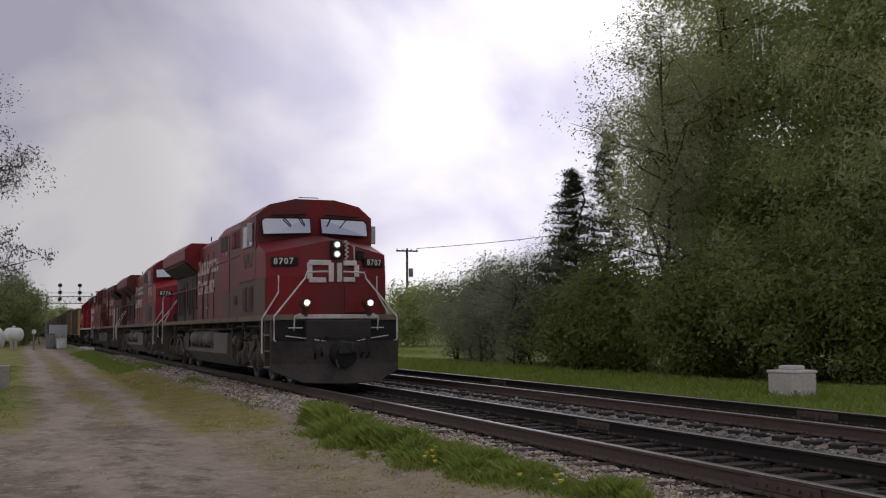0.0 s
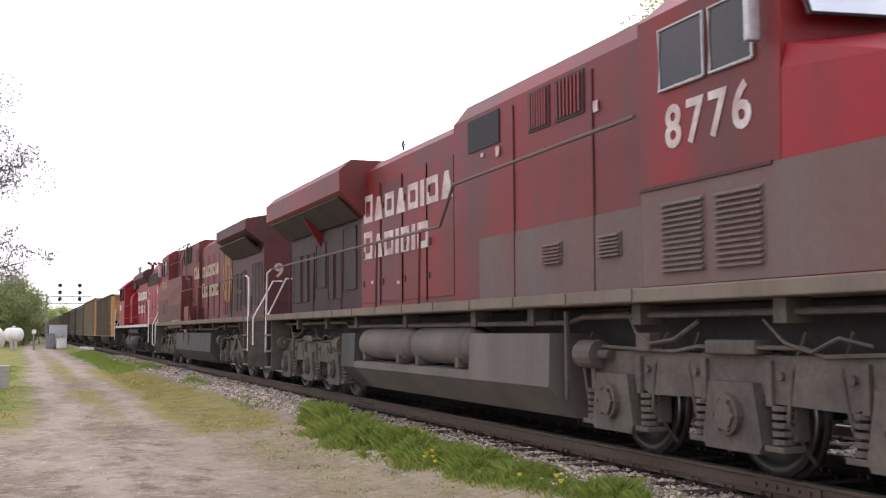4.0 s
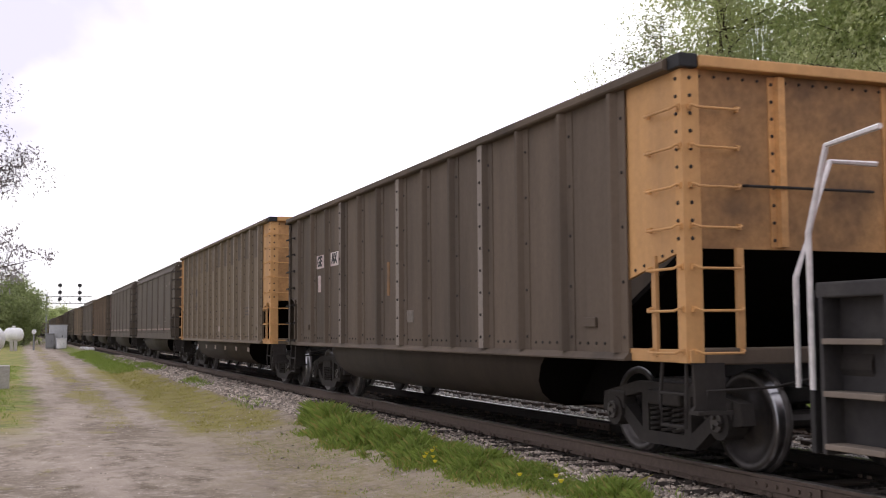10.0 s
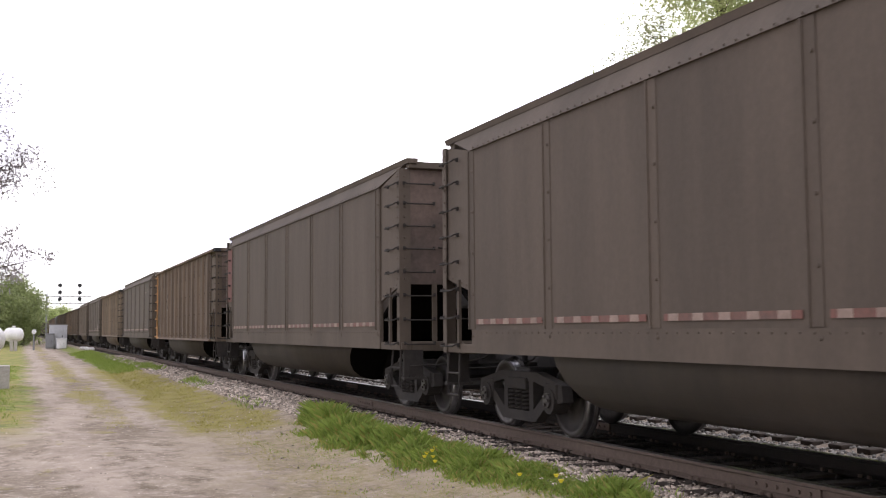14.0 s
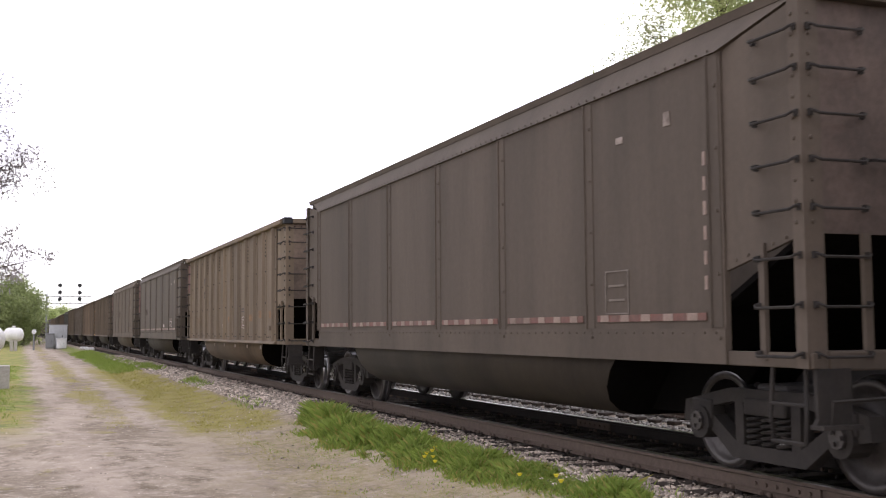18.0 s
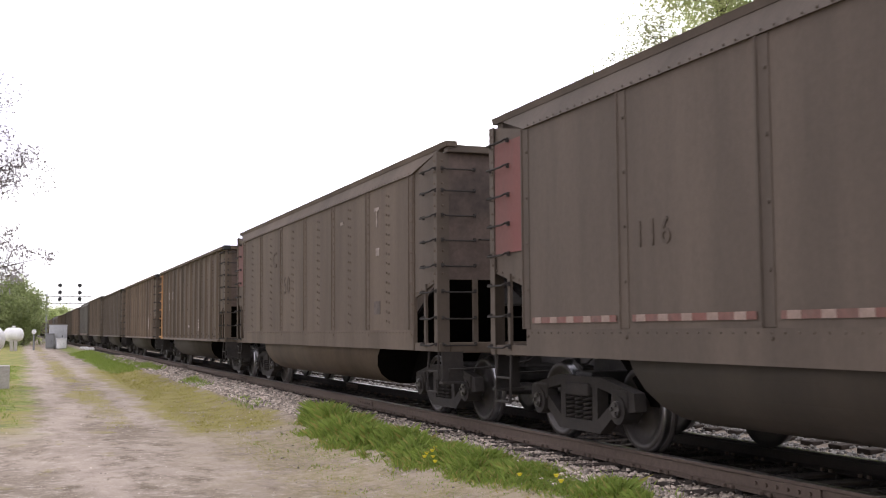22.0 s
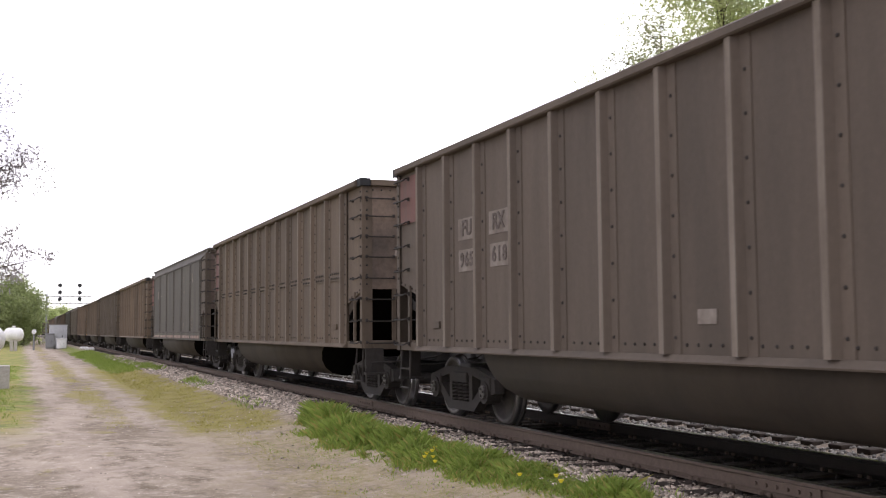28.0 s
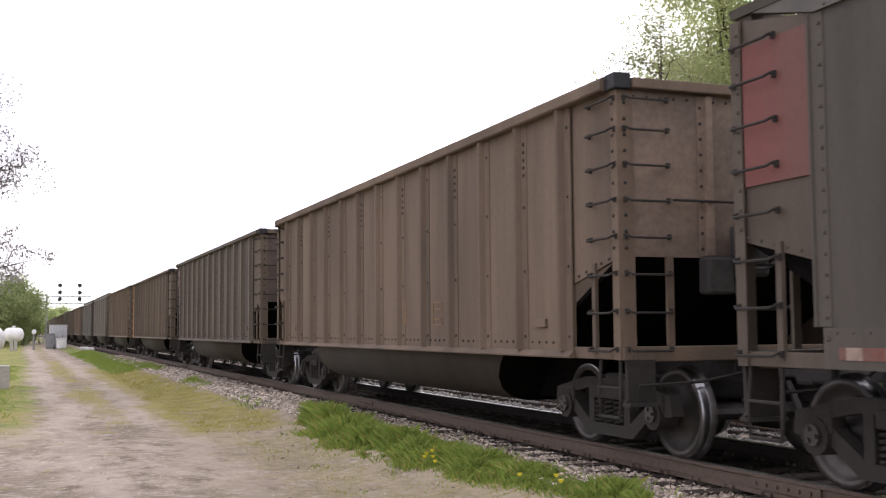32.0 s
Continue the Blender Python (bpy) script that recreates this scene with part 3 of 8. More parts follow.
def scatter_stones(name, zones, label, mat, seed):
    rng = np.random.default_rng(seed)
    corner = np.array([(sx, sy, sz) for sz in (-1, 1) for sx, sy in ((-1, -1), (1, -1), (1, 1), (-1, 1))], dtype=float)
    quad = np.array([(4, 5, 6, 7), (0, 1, 5, 4), (1, 2, 6, 5), (2, 3, 7, 6), (3, 0, 4, 7), (3, 2, 1, 0)])
    vs = []
    for x0, x1, y0, y1, count, lo, hi in zones:
        px, py = rng.uniform(x0, x1, count), rng.uniform(y0, y1, count)
        size = lo + (hi - lo) * rng.uniform(0, 1, count) ** 1.8
        c = corner[None] * rng.uniform(0.35, 1.0, (count, 8, 3)) * size[:, None, None]
        c[:, :, 1] *= rng.uniform(0.55, 1.0, count)[:, None]
        c[:, :, 2] *= rng.uniform(0.45, 0.85, count)[:, None]
        a, b = rng.uniform(0, 6.28, count), rng.uniform(-0.9, 0.9, count)
        ca, sa, cb, sb = np.cos(a), np.sin(a), np.cos(b), np.sin(b)
        zero = np.zeros(count)
        turn = np.stack([np.stack([ca, -sa * cb, sa * sb], 1), np.stack([sa, ca * cb, -ca * sb], 1), np.stack([zero, sb, cb], 1)], 1)
        z = np.array([ground_height(px[i], py[i]) for i in range(count)]) + rng.uniform(-0.4, 0.6, count) * size
        vs.append((np.einsum('nij,nkj->nki', turn, c) + np.stack([px, py, z], 1)[:, None, :]).reshape(-1, 3))
    verts = np.concatenate(vs)
    faces = (quad[None] + 8 * np.arange(len(verts) // 8)[:, None, None]).reshape(-1, 4)
    me = soup(name, verts, faces, [mat])
    return tagged(new(name, me), label, "ballast", kind="stuff")


scatter_stones("ballast", [(4.7, 5.75, 5.0, 13.0, 19000, 0.007, 0.031), (4.6, 5.75, 13.0, 22.0, 17000, 0.009, 0.034), (4.5, 5.75, 22.0, 36.0, 13000, 0.016, 0.048), (4.6, 5.75, 36.0, 70.0, 7000, 0.03, 0.065),
                           (11.6, 12.9, 8.0, 45.0, 4500, 0.035, 0.06), (3.2, 4.7, 8.0, 26.0, 900, 0.006, 0.020),
                           (-0.5, 3.4, 7.0, 26.0, 700, 0.005, 0.014)],
               "grey-brown crushed stone ballast around the tracks", STONE, 11)
scatter_stones("grey_ballast", [(7.75, 9.5, 4.0, 20.0, 13000, 0.016, 0.040), (7.75, 9.5, 20.0, 45.0, 7000, 0.028, 0.05)], "clean grey crushed stone between the two tracks", STONE_GREY, 13)
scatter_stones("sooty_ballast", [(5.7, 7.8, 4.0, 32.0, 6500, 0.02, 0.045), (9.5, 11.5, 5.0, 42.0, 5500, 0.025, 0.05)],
               "dirty ballast between the rails, shade under the train painted in", STONE_DIRTY_SHADED, 12)


# ---- rolling stock: running gear ----
CACHE = {}


def cached(key, build):
    if key not in CACHE:
        CACHE[key] = build()
    return CACHE[key]


def revolve(bm, rings, seg=28, mats=None):
    """Turns (x, radius) rings about the x axis through the origin."""
    loops = [[bm.verts.new((x, r * math.cos(k * math.tau / seg), r * math.sin(k * math.tau / seg))) for k in range(seg)] for x, r in rings]
    for i, (a, b) in enumerate(zip(loops, loops[1:])):
        for k in range(seg):
            f = bm.faces.new((a[k], b[k], b[(k + 1) % seg], a[(k + 1) % seg]))
            f.material_index = mats[i] if mats else 0
            f.smooth = True
    bm.faces.new(loops[0])
    bm.faces.new(loops[-1][::-1])


def wheelset_mesh(radius):
    def build():
        bm = fresh()
        for s in (-1, 1):
            rings = [(0.68 * s, radius * 0.30), (0.69 * s, radius * 0.55), (0.685 * s, radius * 0.84), (0.685 * s, radius + 0.028), (0.715 * s, radius + 0.028),
                     (0.73 * s, radius), (0.745 * s, radius - 0.001), (0.785 * s, radius - 0.005), (0.82 * s, radius - 0.008), (0.825 * s, radius * 0.85), (0.795 * s, radius * 0.82), (0.77 * s, radius * 0.55),
                     (0.80 * s, radius * 0.32), (0.84 * s, radius * 0.25), (0.84 * s, 0.02)]
            revolve(bm, rings if s > 0 else rings, 28, [0, 0, 0, 0, 0, 1, 1, 1, 0, 0, 0, 0, 0, 0])
            cyl(bm, (0.84 * s, 0, 0), (1.13 * s, 0, 0), 0.085, seg=10)
            for k in range(3):
                a = k * math.tau / 3
                box(bm, 1.13 * s - 0.02, 1.13 * s + 0.02, 0.05 * math.cos(a) - 0.016, 0.05 * math.cos(a) + 0.016, 0.05 * math.sin(a) - 0.016, 0.05 * math.sin(a) + 0.016)
        cyl(bm, (-0.7, 0, 0), (0.7, 0, 0), 0.085, seg=10)
        bmesh.ops.recalc_face_normals(bm, faces=bm.faces)
        me = mesh_of(bm, "wheelset", STEEL)
        me.materials.append(TREAD)
        return me
    return cached(("wheelset", radius), build)


def add_wheelset(truck, y, radius):
    return part("wheelset", wheelset_mesh(radius), STEEL, truck, "steel wheels with bright worn treads on an axle", at=pose(0, y, radius))


def freight_frame(s):
    def build():
        bm = fresh()
        x0, x1 = (s * 0.93, s * 1.06)
        prism(bm, [(-1.15, 0.60), (-0.5, 0.73), (0.5, 0.73), (1.15, 0.60), (1.18, 0.42), (1.04, 0.40), (1.0, 0.52), (0.45, 0.62), (-0.45, 0.62), (-1.0, 0.52), (-1.04, 0.40), (-1.18, 0.42)], 'x', x0, x1)
        prism(bm, [(-1.02, 0.54), (-0.46, 0.15), (0.46, 0.15), (1.02, 0.54), (0.86, 0.57), (0.38, 0.27), (-0.38, 0.27), (-0.86, 0.57)], 'x', x0, x1)
        for y in (-0.36, 0.36):
            box(bm, x0, x1, y - 0.055, y + 0.055, 0.24, 0.66)
        for y in (-0.89, 0.89):
            box(bm, x0, x1 + s * 0.02, y - 0.16, y + 0.16, 0.44, 0.62, 0.02)
            cyl(bm, (s * 0.90, y, 0.42), (s * 1.10, y, 0.42), 0.145, seg=14)
        box(bm, x0 - s * 0.05, x1 + s * 0.03, -0.27, 0.27, 0.52, 0.66, 0.02)
        return mesh_of(bm, "side_frame", UNDER)
    return cached(("freight_frame", s), build)


def spring_mesh(s, y):
    def build():
        bm = fresh()
        coil = [(s * 1.02 + 0.068 * math.cos(k * math.tau / 8), y + 0.068 * math.sin(k * math.tau / 8), 0.275 + 0.24 * k / 40) for k in range(41)]
        tube(bm, coil, 0.015, 4)
        return mesh_of(bm, "coil_spring", UNDER)
    return cached(("spring", s, y), build)


def freight_truck(car, y):
    truck = part("truck", cached("bolster", lambda: mesh_of(box(fresh(), -1.0, 1.0, -0.2, 0.2, 0.5, 0.78, 0.03), "truck", UNDER_DARK)), UNDER_DARK, car, "two-axle truck", at=pose(0, y, 0))
    for s in (-1, 1):
        part("side_frame", freight_frame(s), UNDER, truck)
        for sy in (-0.19, 0.0, 0.19):
            part("coil_spring", spring_mesh(s, sy), UNDER, truck)
    def rigging():
        bm = fresh()
        for sy in (-0.42, 0.42):
            tube(bm, [(-0.95, sy * 0.9, 0.38), (0.95, sy * 0.9, 0.38)], 0.04)
            for sx in (-0.78, 0.78):
                box(bm, sx - 0.05, sx + 0.05, sy - 0.06, sy + 0.06, 0.25, 0.55)
        return mesh_of(bm, "brake_beam", UNDER_DARK)
    part("brake_beam", cached("rigging", rigging), UNDER_DARK, truck)
    for wy in (-0.89, 0.89):
        add_wheelset(truck, wy, 0.43)
    return truck


def coupler_mesh():
    def build():
        bm = fresh()
        box(bm, -0.09, 0.09, 0.22, 0.9, 0.78, 0.95, 0.02)
        box(bm, -0.17, 0.10, 0.02, 0.26, 0.72, 1.0, 0.04)
        box(bm, 0.06, 0.18, -0.04, 0.24, 0.74, 0.98, 0.04)
        tube(bm, [(-0.2, 0.3, 0.75), (-0.22, 0.12, 0.5), (-0.2, -0.02, 0.42)], 0.025)
        return mesh_of(bm, "coupler", UNDER_DARK)
    return cached("coupler", build)


def add_couplers(veh, length):
    part("coupler", coupler_mesh(), UNDER_DARK, veh)
    part("coupler", coupler_mesh(), UNDER_DARK, veh, at=pose(0, length, 0, 0, 0, 180))


# ---- rolling stock: coal cars ----
CAR_LENGTH = 16.18
HALF = 1.58
BODY_END = 15.26        # a car's body mirrors about half of this
RIBS = [1.54 + 1.0225 * i for i in range(13)]
STRIPS = [1.50 + 2.065 * i for i in range(7)]
CORNER = 0.44           # y of the end wall
RUNG_Z = (1.05, 1.40, 1.75, 2.09, 2.43, 2.76, 3.09, 3.38)


def rivet(bm, p, axis, r=0.02):
    """A small domed head that stands proud along axis."""
    p = Vector(p)
    n = Vector(axis)
    t = Vector((0, 0, 1)) if abs(n.z) < 0.5 else Vector((1, 0, 0))
    u = n.cross(t)
    ring = [bm.verts.new(p + (t * math.cos(a) + u * math.sin(a)) * r) for a in (0, 1.05, 2.09, 3.14, 4.19, 5.24)]
    low = [bm.verts.new(p + (t * math.cos(a) + u * math.sin(a)) * r * 0.62 + n * r * 0.7) for a in (0, 1.05, 2.09, 3.14, 4.19, 5.24)]
    for k in range(6):
        bm.faces.new((ring[k], ring[(k + 1) % 6], low[(k + 1) % 6], low[k]))
    bm.faces.new(low)


keep = cached


def rib_mesh(s, w, top, paint, face_paint):
    """An outside rib: a riveted flange on the sheet and a standing bar with a worn outer face."""
    bm = fresh()
    prism(bm, [(s * HALF, -w - 0.16), (s * (HALF + 0.012), -w - 0.155), (s * (HALF + 0.014), w + 0.02), (s * HALF, w + 0.02)], 'z', 1.02, top)
    prism(bm, [(s * (HALF + 0.013), -w - 0.035), (s * (HALF + 0.062), -w), (s * (HALF + 0.072), -w + 0.01), (s * (HALF + 0.072), w), (s * (HALF + 0.013), w + 0.015)], 'z', 1.02, top)
    me = mesh_of(bm, "rib", paint)
    me.materials.append(face_paint)
    for f in me.polygons:
        if f.normal.x * s > 0.9 and abs(f.center.x) > HALF + 0.05:
            f.material_index = 1
    return me


def coal_car(style, paint, end_paint, rear_paint, top=3.46, deep=0.10, rib_paint=None, pale=(), studs=0.5, seam=False, red=0.0, tub_paint=None, mid_studs=False, end_sheet_paint=None,
             name="gondola_car", label="", group="coal train cars"):
    """style 'ribbed': outside ribs under a top rail that starts at top; 'smooth': flat sheets under a slanted top plate.
    studs: distance of the rivets along each rib; pale: wide pale ribs; red: lower edge of a red rear bay panel."""
    car = thing(name, label, "railway car", group)
    pid = paint.name
    ribbed = style == "ribbed"
    tub_paint = tub_paint or BELLY
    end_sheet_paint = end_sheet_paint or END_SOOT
    rib_paint = rib_paint or paint

    def cached(key, build):
        return keep((key, style, round(top, 3), deep), build)
    y0, y1 = RIBS[0] - 0.16, BODY_END - RIBS[0] + 0.16
    if not ribbed:
        top = 3.43
    end_top = top + 0.01 if ribbed else 3.60
    floor_z = 1.0 if ribbed else 0.955
    for s, tag in ((-1, "n"), (1, "f")):
        part("side_panel", cached(("panel", tag, pid), lambda: mesh_of(box(fresh(), s * (HALF - 0.05), s * HALF, y0, y1, floor_z, top), "side_panel", paint)), paint, car)
        for front in (True, False):
            p = end_paint if front else rear_paint

            def bay():
                pts = [(CORNER, 1.90), (CORNER, end_top), (y0, top), (y0, 1.68)]
                if not front:
                    pts = [(BODY_END - a, b) for a, b in pts]
                return mesh_of(prism(fresh(), pts, 'x', s * (HALF - 0.055), s * (HALF - 0.02)), "end_bay_sheet", p)
            part("end_bay_sheet", cached(("bay", tag, front, p.name), bay), p, car)
        if ribbed:
            part("side_sill", cached(("sill", tag, pid), lambda: mesh_of(prism(fresh(), [(s * (HALF - 0.1), 0.95), (s * (HALF + 0.07), 0.95), (s * (HALF + 0.075), 0.965), (s * (HALF + 0.02), 1.02), (s * (HALF - 0.1), 1.02)], 'y', y0 - 0.05, y1 + 0.05), "side_sill", paint)), paint, car)
        for front in (True, False):
            ya, yb = (CORNER - 0.05, y0) if front else (y1, BODY_END - CORNER + 0.05)
            p = end_paint if front else rear_paint
            part("platform_sill", cached(("psill", tag, front, p.name), lambda: mesh_of(box(fresh(), s * (HALF - 0.09), s * (HALF - 0.01), ya, yb, 0.95, 1.06, 0.008), "platform_sill", p)), p, car)

        def chord():
            if ribbed:
                return mesh_of(prism(fresh(), [(s * (HALF - 0.12), top), (s * (HALF + 0.085), top), (s * (HALF + 0.10), top + 0.015), (s * (HALF + 0.10), top + deep - 0.025), (s * (HALF + 0.07), top + deep), (s * (HALF - 0.12), top + deep)], 'y', 0.56, BODY_END - 0.56), "top_chord", paint)
            bm = fresh()
            lo_x, hi_x = s * (HALF + 0.03), s * (HALF - 0.12)
            loft(bm, [[(lo_x, 1.40, 3.42), (lo_x - s * 0.06, 1.40, 3.42), (hi_x - s * 0.06, 0.40, 3.68), (hi_x, 0.40, 3.70)],
                      [(lo_x, BODY_END - 1.40, 3.42), (lo_x - s * 0.06, BODY_END - 1.40, 3.42), (hi_x - s * 0.06, BODY_END - 0.40, 3.68), (hi_x, BODY_END - 0.40, 3.70)]])
            prism(bm, [(hi_x + s * 0.03, 3.66), (hi_x + s * 0.05, 3.73), (hi_x - s * 0.12, 3.73), (hi_x - s * 0.12, 3.66)], 'y', 0.30, BODY_END - 0.30)
            return mesh_of(bm, "top_chord", paint)
        part("top_chord", cached(("chord", tag, pid), chord), paint, car)
        if ribbed:
            for front in (True, False):
                ya, yb = (CORNER - 0.08, 0.557) if front else (BODY_END - 0.557, BODY_END - CORNER + 0.08)
                part("corner_cap", cached(("ccap", tag, front), lambda: mesh_of(box(fresh(), s * (HALF - 0.12), s * (HALF + 0.06), ya, yb, top - 0.01, top + deep + 0.012, 0.012), "corner_cap", BLACK)), BLACK, car)
        for front in (True, False):
            m = (lambda v: v) if front else (lambda v: BODY_END - v)
            p = end_paint if front else rear_paint

            def post():
                a, b = s * (HALF - 0.16), s * (HALF + 0.012)
                pts = [(b, m(CORNER - 0.02)), (b, m(CORNER + 0.10)), (b - s * 0.014, m(CORNER + 0.10)), (b - s * 0.014, m(CORNER - 0.006)), (a, m(CORNER - 0.006)), (a, m(CORNER - 0.02))]
                return mesh_of(prism(fresh(), pts, 'z', 0.95, end_top - 0.012), "corner_post", p)
            part("corner_post", cached(("post", tag, front, p.name), post), p, car)
    for front in (True, False):
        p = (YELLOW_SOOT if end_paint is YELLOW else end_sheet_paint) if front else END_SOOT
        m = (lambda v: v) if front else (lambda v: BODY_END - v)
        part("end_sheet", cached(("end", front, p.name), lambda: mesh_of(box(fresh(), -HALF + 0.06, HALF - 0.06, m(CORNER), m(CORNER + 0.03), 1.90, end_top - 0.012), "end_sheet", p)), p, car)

        # slope sheet in near-black: the shade in the opening is painted on
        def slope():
            return mesh_of(prism(fresh(), [(m(CORNER + 0.01), 1.90), (m(2.3), 1.0), (m(2.33), 1.05), (m(CORNER + 0.05), 1.93)], 'x', -HALF + 0.06, HALF - 0.06), "slope_sheet", SHADE_BLACK)
        part("slope_sheet", cached(("slope", front), slope), SHADE_BLACK, car, "slope sheet painted black for the shade in the end opening")
        cap = end_paint if front else rear_paint
        part("end_top_rail", cached(("cap", front, cap.name), lambda: mesh_of(box(fresh(), -HALF + 0.125, HALF - 0.125, m(CORNER - 0.10), m(CORNER + 0.07), end_top - 0.01, end_top + 0.09, 0.012), "end_top_rail", cap)), cap, car)
        part("end_sill", cached(("endsill", front, pid), lambda: mesh_of(box(fresh(), -HALF + 0.165, HALF - 0.165, m(CORNER - 0.03), m(CORNER + 0.26), 0.93, 1.07, 0.015), "end_sill", paint)), paint, car)
        stiff = cached(("stiff", front, p.name), lambda: mesh_of(prism(fresh(), [(-0.09, m(CORNER)), (-0.09, m(CORNER - 0.012)), (-0.03, m(CORNER - 0.015)), (-0.02, m(CORNER - 0.06)), (0.05, m(CORNER - 0.06)), (0.06, m(CORNER))], 'z', 1.92, end_top - 0.03), "end_stiffener", p))
        for x in (-0.62, 0.62):
            part("end_stiffener", stiff, p, car, at=pose(x, 0, 0))
        # hopper end behind the truck, painted black for the shade there
        part("hopper_end", cached(("hopper", front), lambda: mesh_of(prism(fresh(), [(m(1.9), 1.0), (m(2.55), 0.46), (m(4.4), 0.42), (m(4.4), 1.0)], 'x', -0.8, 0.8), "hopper_end", SHADE_BLACK)), SHADE_BLACK, car, "hopper end behind the truck, painted black for its shade")
    # ribs or flat strips
    for s in (-1, 1):
        if ribbed:
            for i, y in enumerate(RIBS):
                if i in pale:
                    me = cached(("rib", s, pid, "pale"), lambda: rib_mesh(s, 0.075, top, paint, PALE_RIB))
                else:
                    me = cached(("rib", s, pid, rib_paint.name, studs < 0.5), lambda: rib_mesh(s, 0.042 if studs < 0.5 else 0.032, top, paint, rib_paint))
                part("rib", me, paint, car, at=pose(0, y, 0))
        else:
            strip = cached(("strip", s, pid), lambda: mesh_of(prism(fresh(), [(s * HALF, -0.10), (s * (HALF + 0.010), -0.095), (s * (HALF + 0.012), 0.03), (s * (HALF + 0.028), 0.035), (s * (HALF + 0.028), 0.055), (s * HALF, 0.065)], 'z', 1.24, 3.415), "panel_strip", paint))
            for y in STRIPS:
                part("panel_strip", strip, paint, car, at=pose(0, y, 0))
            part("skirt_strip", cached(("skirt", s, pid), lambda: mesh_of(box(fresh(), s * HALF, s * (HALF + 0.008), y0, y1, 0.955, 1.235), "skirt_strip", paint)), paint, car)
    if red:
        part("faded_panel", cached(("redpanel", red), lambda: mesh_of(box(fresh(), -HALF + 0.0, -HALF + 0.022, y1 + 0.01, BODY_END - CORNER - 0.11, red, top - 0.06), "faded_panel", CAR_RUST)), CAR_RUST, car, "faded red upper panel")
    # rivets on the side that faces the road

    def rivets():
        bm = fresh()
        rows = RIBS if ribbed else STRIPS
        for i, y in enumerate(rows):
            lean = y - 0.13 if ribbed else y - 0.06
            if ribbed and i in pale:
                for k in range(9):
                    rivet(bm, (-HALF - 0.072, y, 1.15 + 0.26 * k), (-1, 0, 0), 0.02)
            zz = 1.16
            while zz < top - 0.08:
                rivet(bm, (-HALF - 0.011, lean, zz), (-1, 0, 0), 0.019)
                zz += studs
            if ribbed and studs > 0.5 and i % 2:
                for k in range(5):
                    rivet(bm, (-HALF - 0.011, lean, top - 0.55 + 0.085 * k), (-1, 0, 0), 0.022)
        if ribbed:
            yy = y0 + 0.08
            while yy < y1 - 0.05:
                rivet(bm, (-HALF, yy, 1.10), (-1, 0, 0), 0.017)
                yy += 0.165
        else:
            yy = 1.5
            while yy < BODY_END - 1.5:
                rivet(bm, (-HALF - 0.028, yy, 3.445), (-1, 0, 0), 0.014)
                rivet(bm, (-HALF - 0.007, yy, 1.20), (-1, 0, 0), 0.013)
                yy += 0.155
            if mid_studs:
                for y in STRIPS[:-1]:
                    for k in range(14):
                        rivet(bm, (-HALF, y + 0.98, 1.35 + 0.145 * k), (-1, 0, 0), 0.019)
                        rivet(bm, (-HALF, y + 1.10, 1.37 + 0.145 * k), (-1, 0, 0), 0.019)
        for front in (True, False):
            yc = CORNER + 0.06 if front else BODY_END - CORNER - 0.06
            for k in range(11):
                z = 1.98 + 0.15 * k
                if z < end_top - 0.05:
                    rivet(bm, (-HALF - 0.012, yc, z), (-1, 0, 0), 0.019)
                    if front:
                        rivet(bm, (-HALF + 0.07, CORNER - 0.02, z), (0, -1, 0), 0.019)
                        rivet(bm, (-0.68, CORNER - 0.012, z), (0, -1, 0), 0.018)
            ye = 0.5 if front else BODY_END - 1.3
            for k in range(6):
                rivet(bm, (-HALF + 0.02, ye + 0.15 * k, (1.92 - 0.033 * k) if front else (1.75 + 0.033 * k)), (-1, 0, 0), 0.017)
        if ribbed:
            for k in range(20):
                rivet(bm, (-1.4 + 0.147 * k, CORNER, end_top - 0.07), (0, -1, 0), 0.016)
        return mesh_of(bm, "rivets", rivet_paint)
    rivet_paint = paint if not ribbed else UNDER
    tagged(part("rivets", cached(("rivets", studs, tuple(pale), mid_studs, rivet_paint.name), rivets), rivet_paint, car), kind="stuff")
    if seam:
        # splice plate in each bay between the ribs, stepped by a hand from bay to bay
        plate = cached(("seam", pid), lambda: mesh_of(box(fresh(), -HALF - 0.014, -HALF, 0.07, 0.80, 2.10, 2.26), "splice_plate", paint))

        def seam_rivets():
            bm = fresh()
            for i in range(6):
                rivet(bm, (-HALF - 0.014, 0.12 + 0.125 * i, 2.14), (-1, 0, 0), 0.022)
                rivet(bm, (-HALF - 0.014, 0.17 + 0.122 * i, 2.22), (-1, 0, 0), 0.022)
            return mesh_of(bm, "rivets", UNDER)
        for y in RIBS[:-1]:
            pl = part("splice_plate", plate, paint, car, at=pose(0, y, 0))
            tagged(part("rivets", cached("seam_rivets", seam_rivets), UNDER, pl), kind="stuff")
    # belly tub and centre sill

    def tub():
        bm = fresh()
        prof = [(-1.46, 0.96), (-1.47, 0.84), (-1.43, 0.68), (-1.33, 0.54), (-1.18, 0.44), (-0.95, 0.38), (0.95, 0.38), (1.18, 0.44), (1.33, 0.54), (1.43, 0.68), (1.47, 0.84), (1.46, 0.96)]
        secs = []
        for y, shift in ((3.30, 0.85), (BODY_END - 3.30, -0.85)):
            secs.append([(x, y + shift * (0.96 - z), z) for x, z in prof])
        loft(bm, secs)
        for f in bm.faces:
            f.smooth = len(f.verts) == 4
            # the two end faces take near-black, painting in the shade round the trucks
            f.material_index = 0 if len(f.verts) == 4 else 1
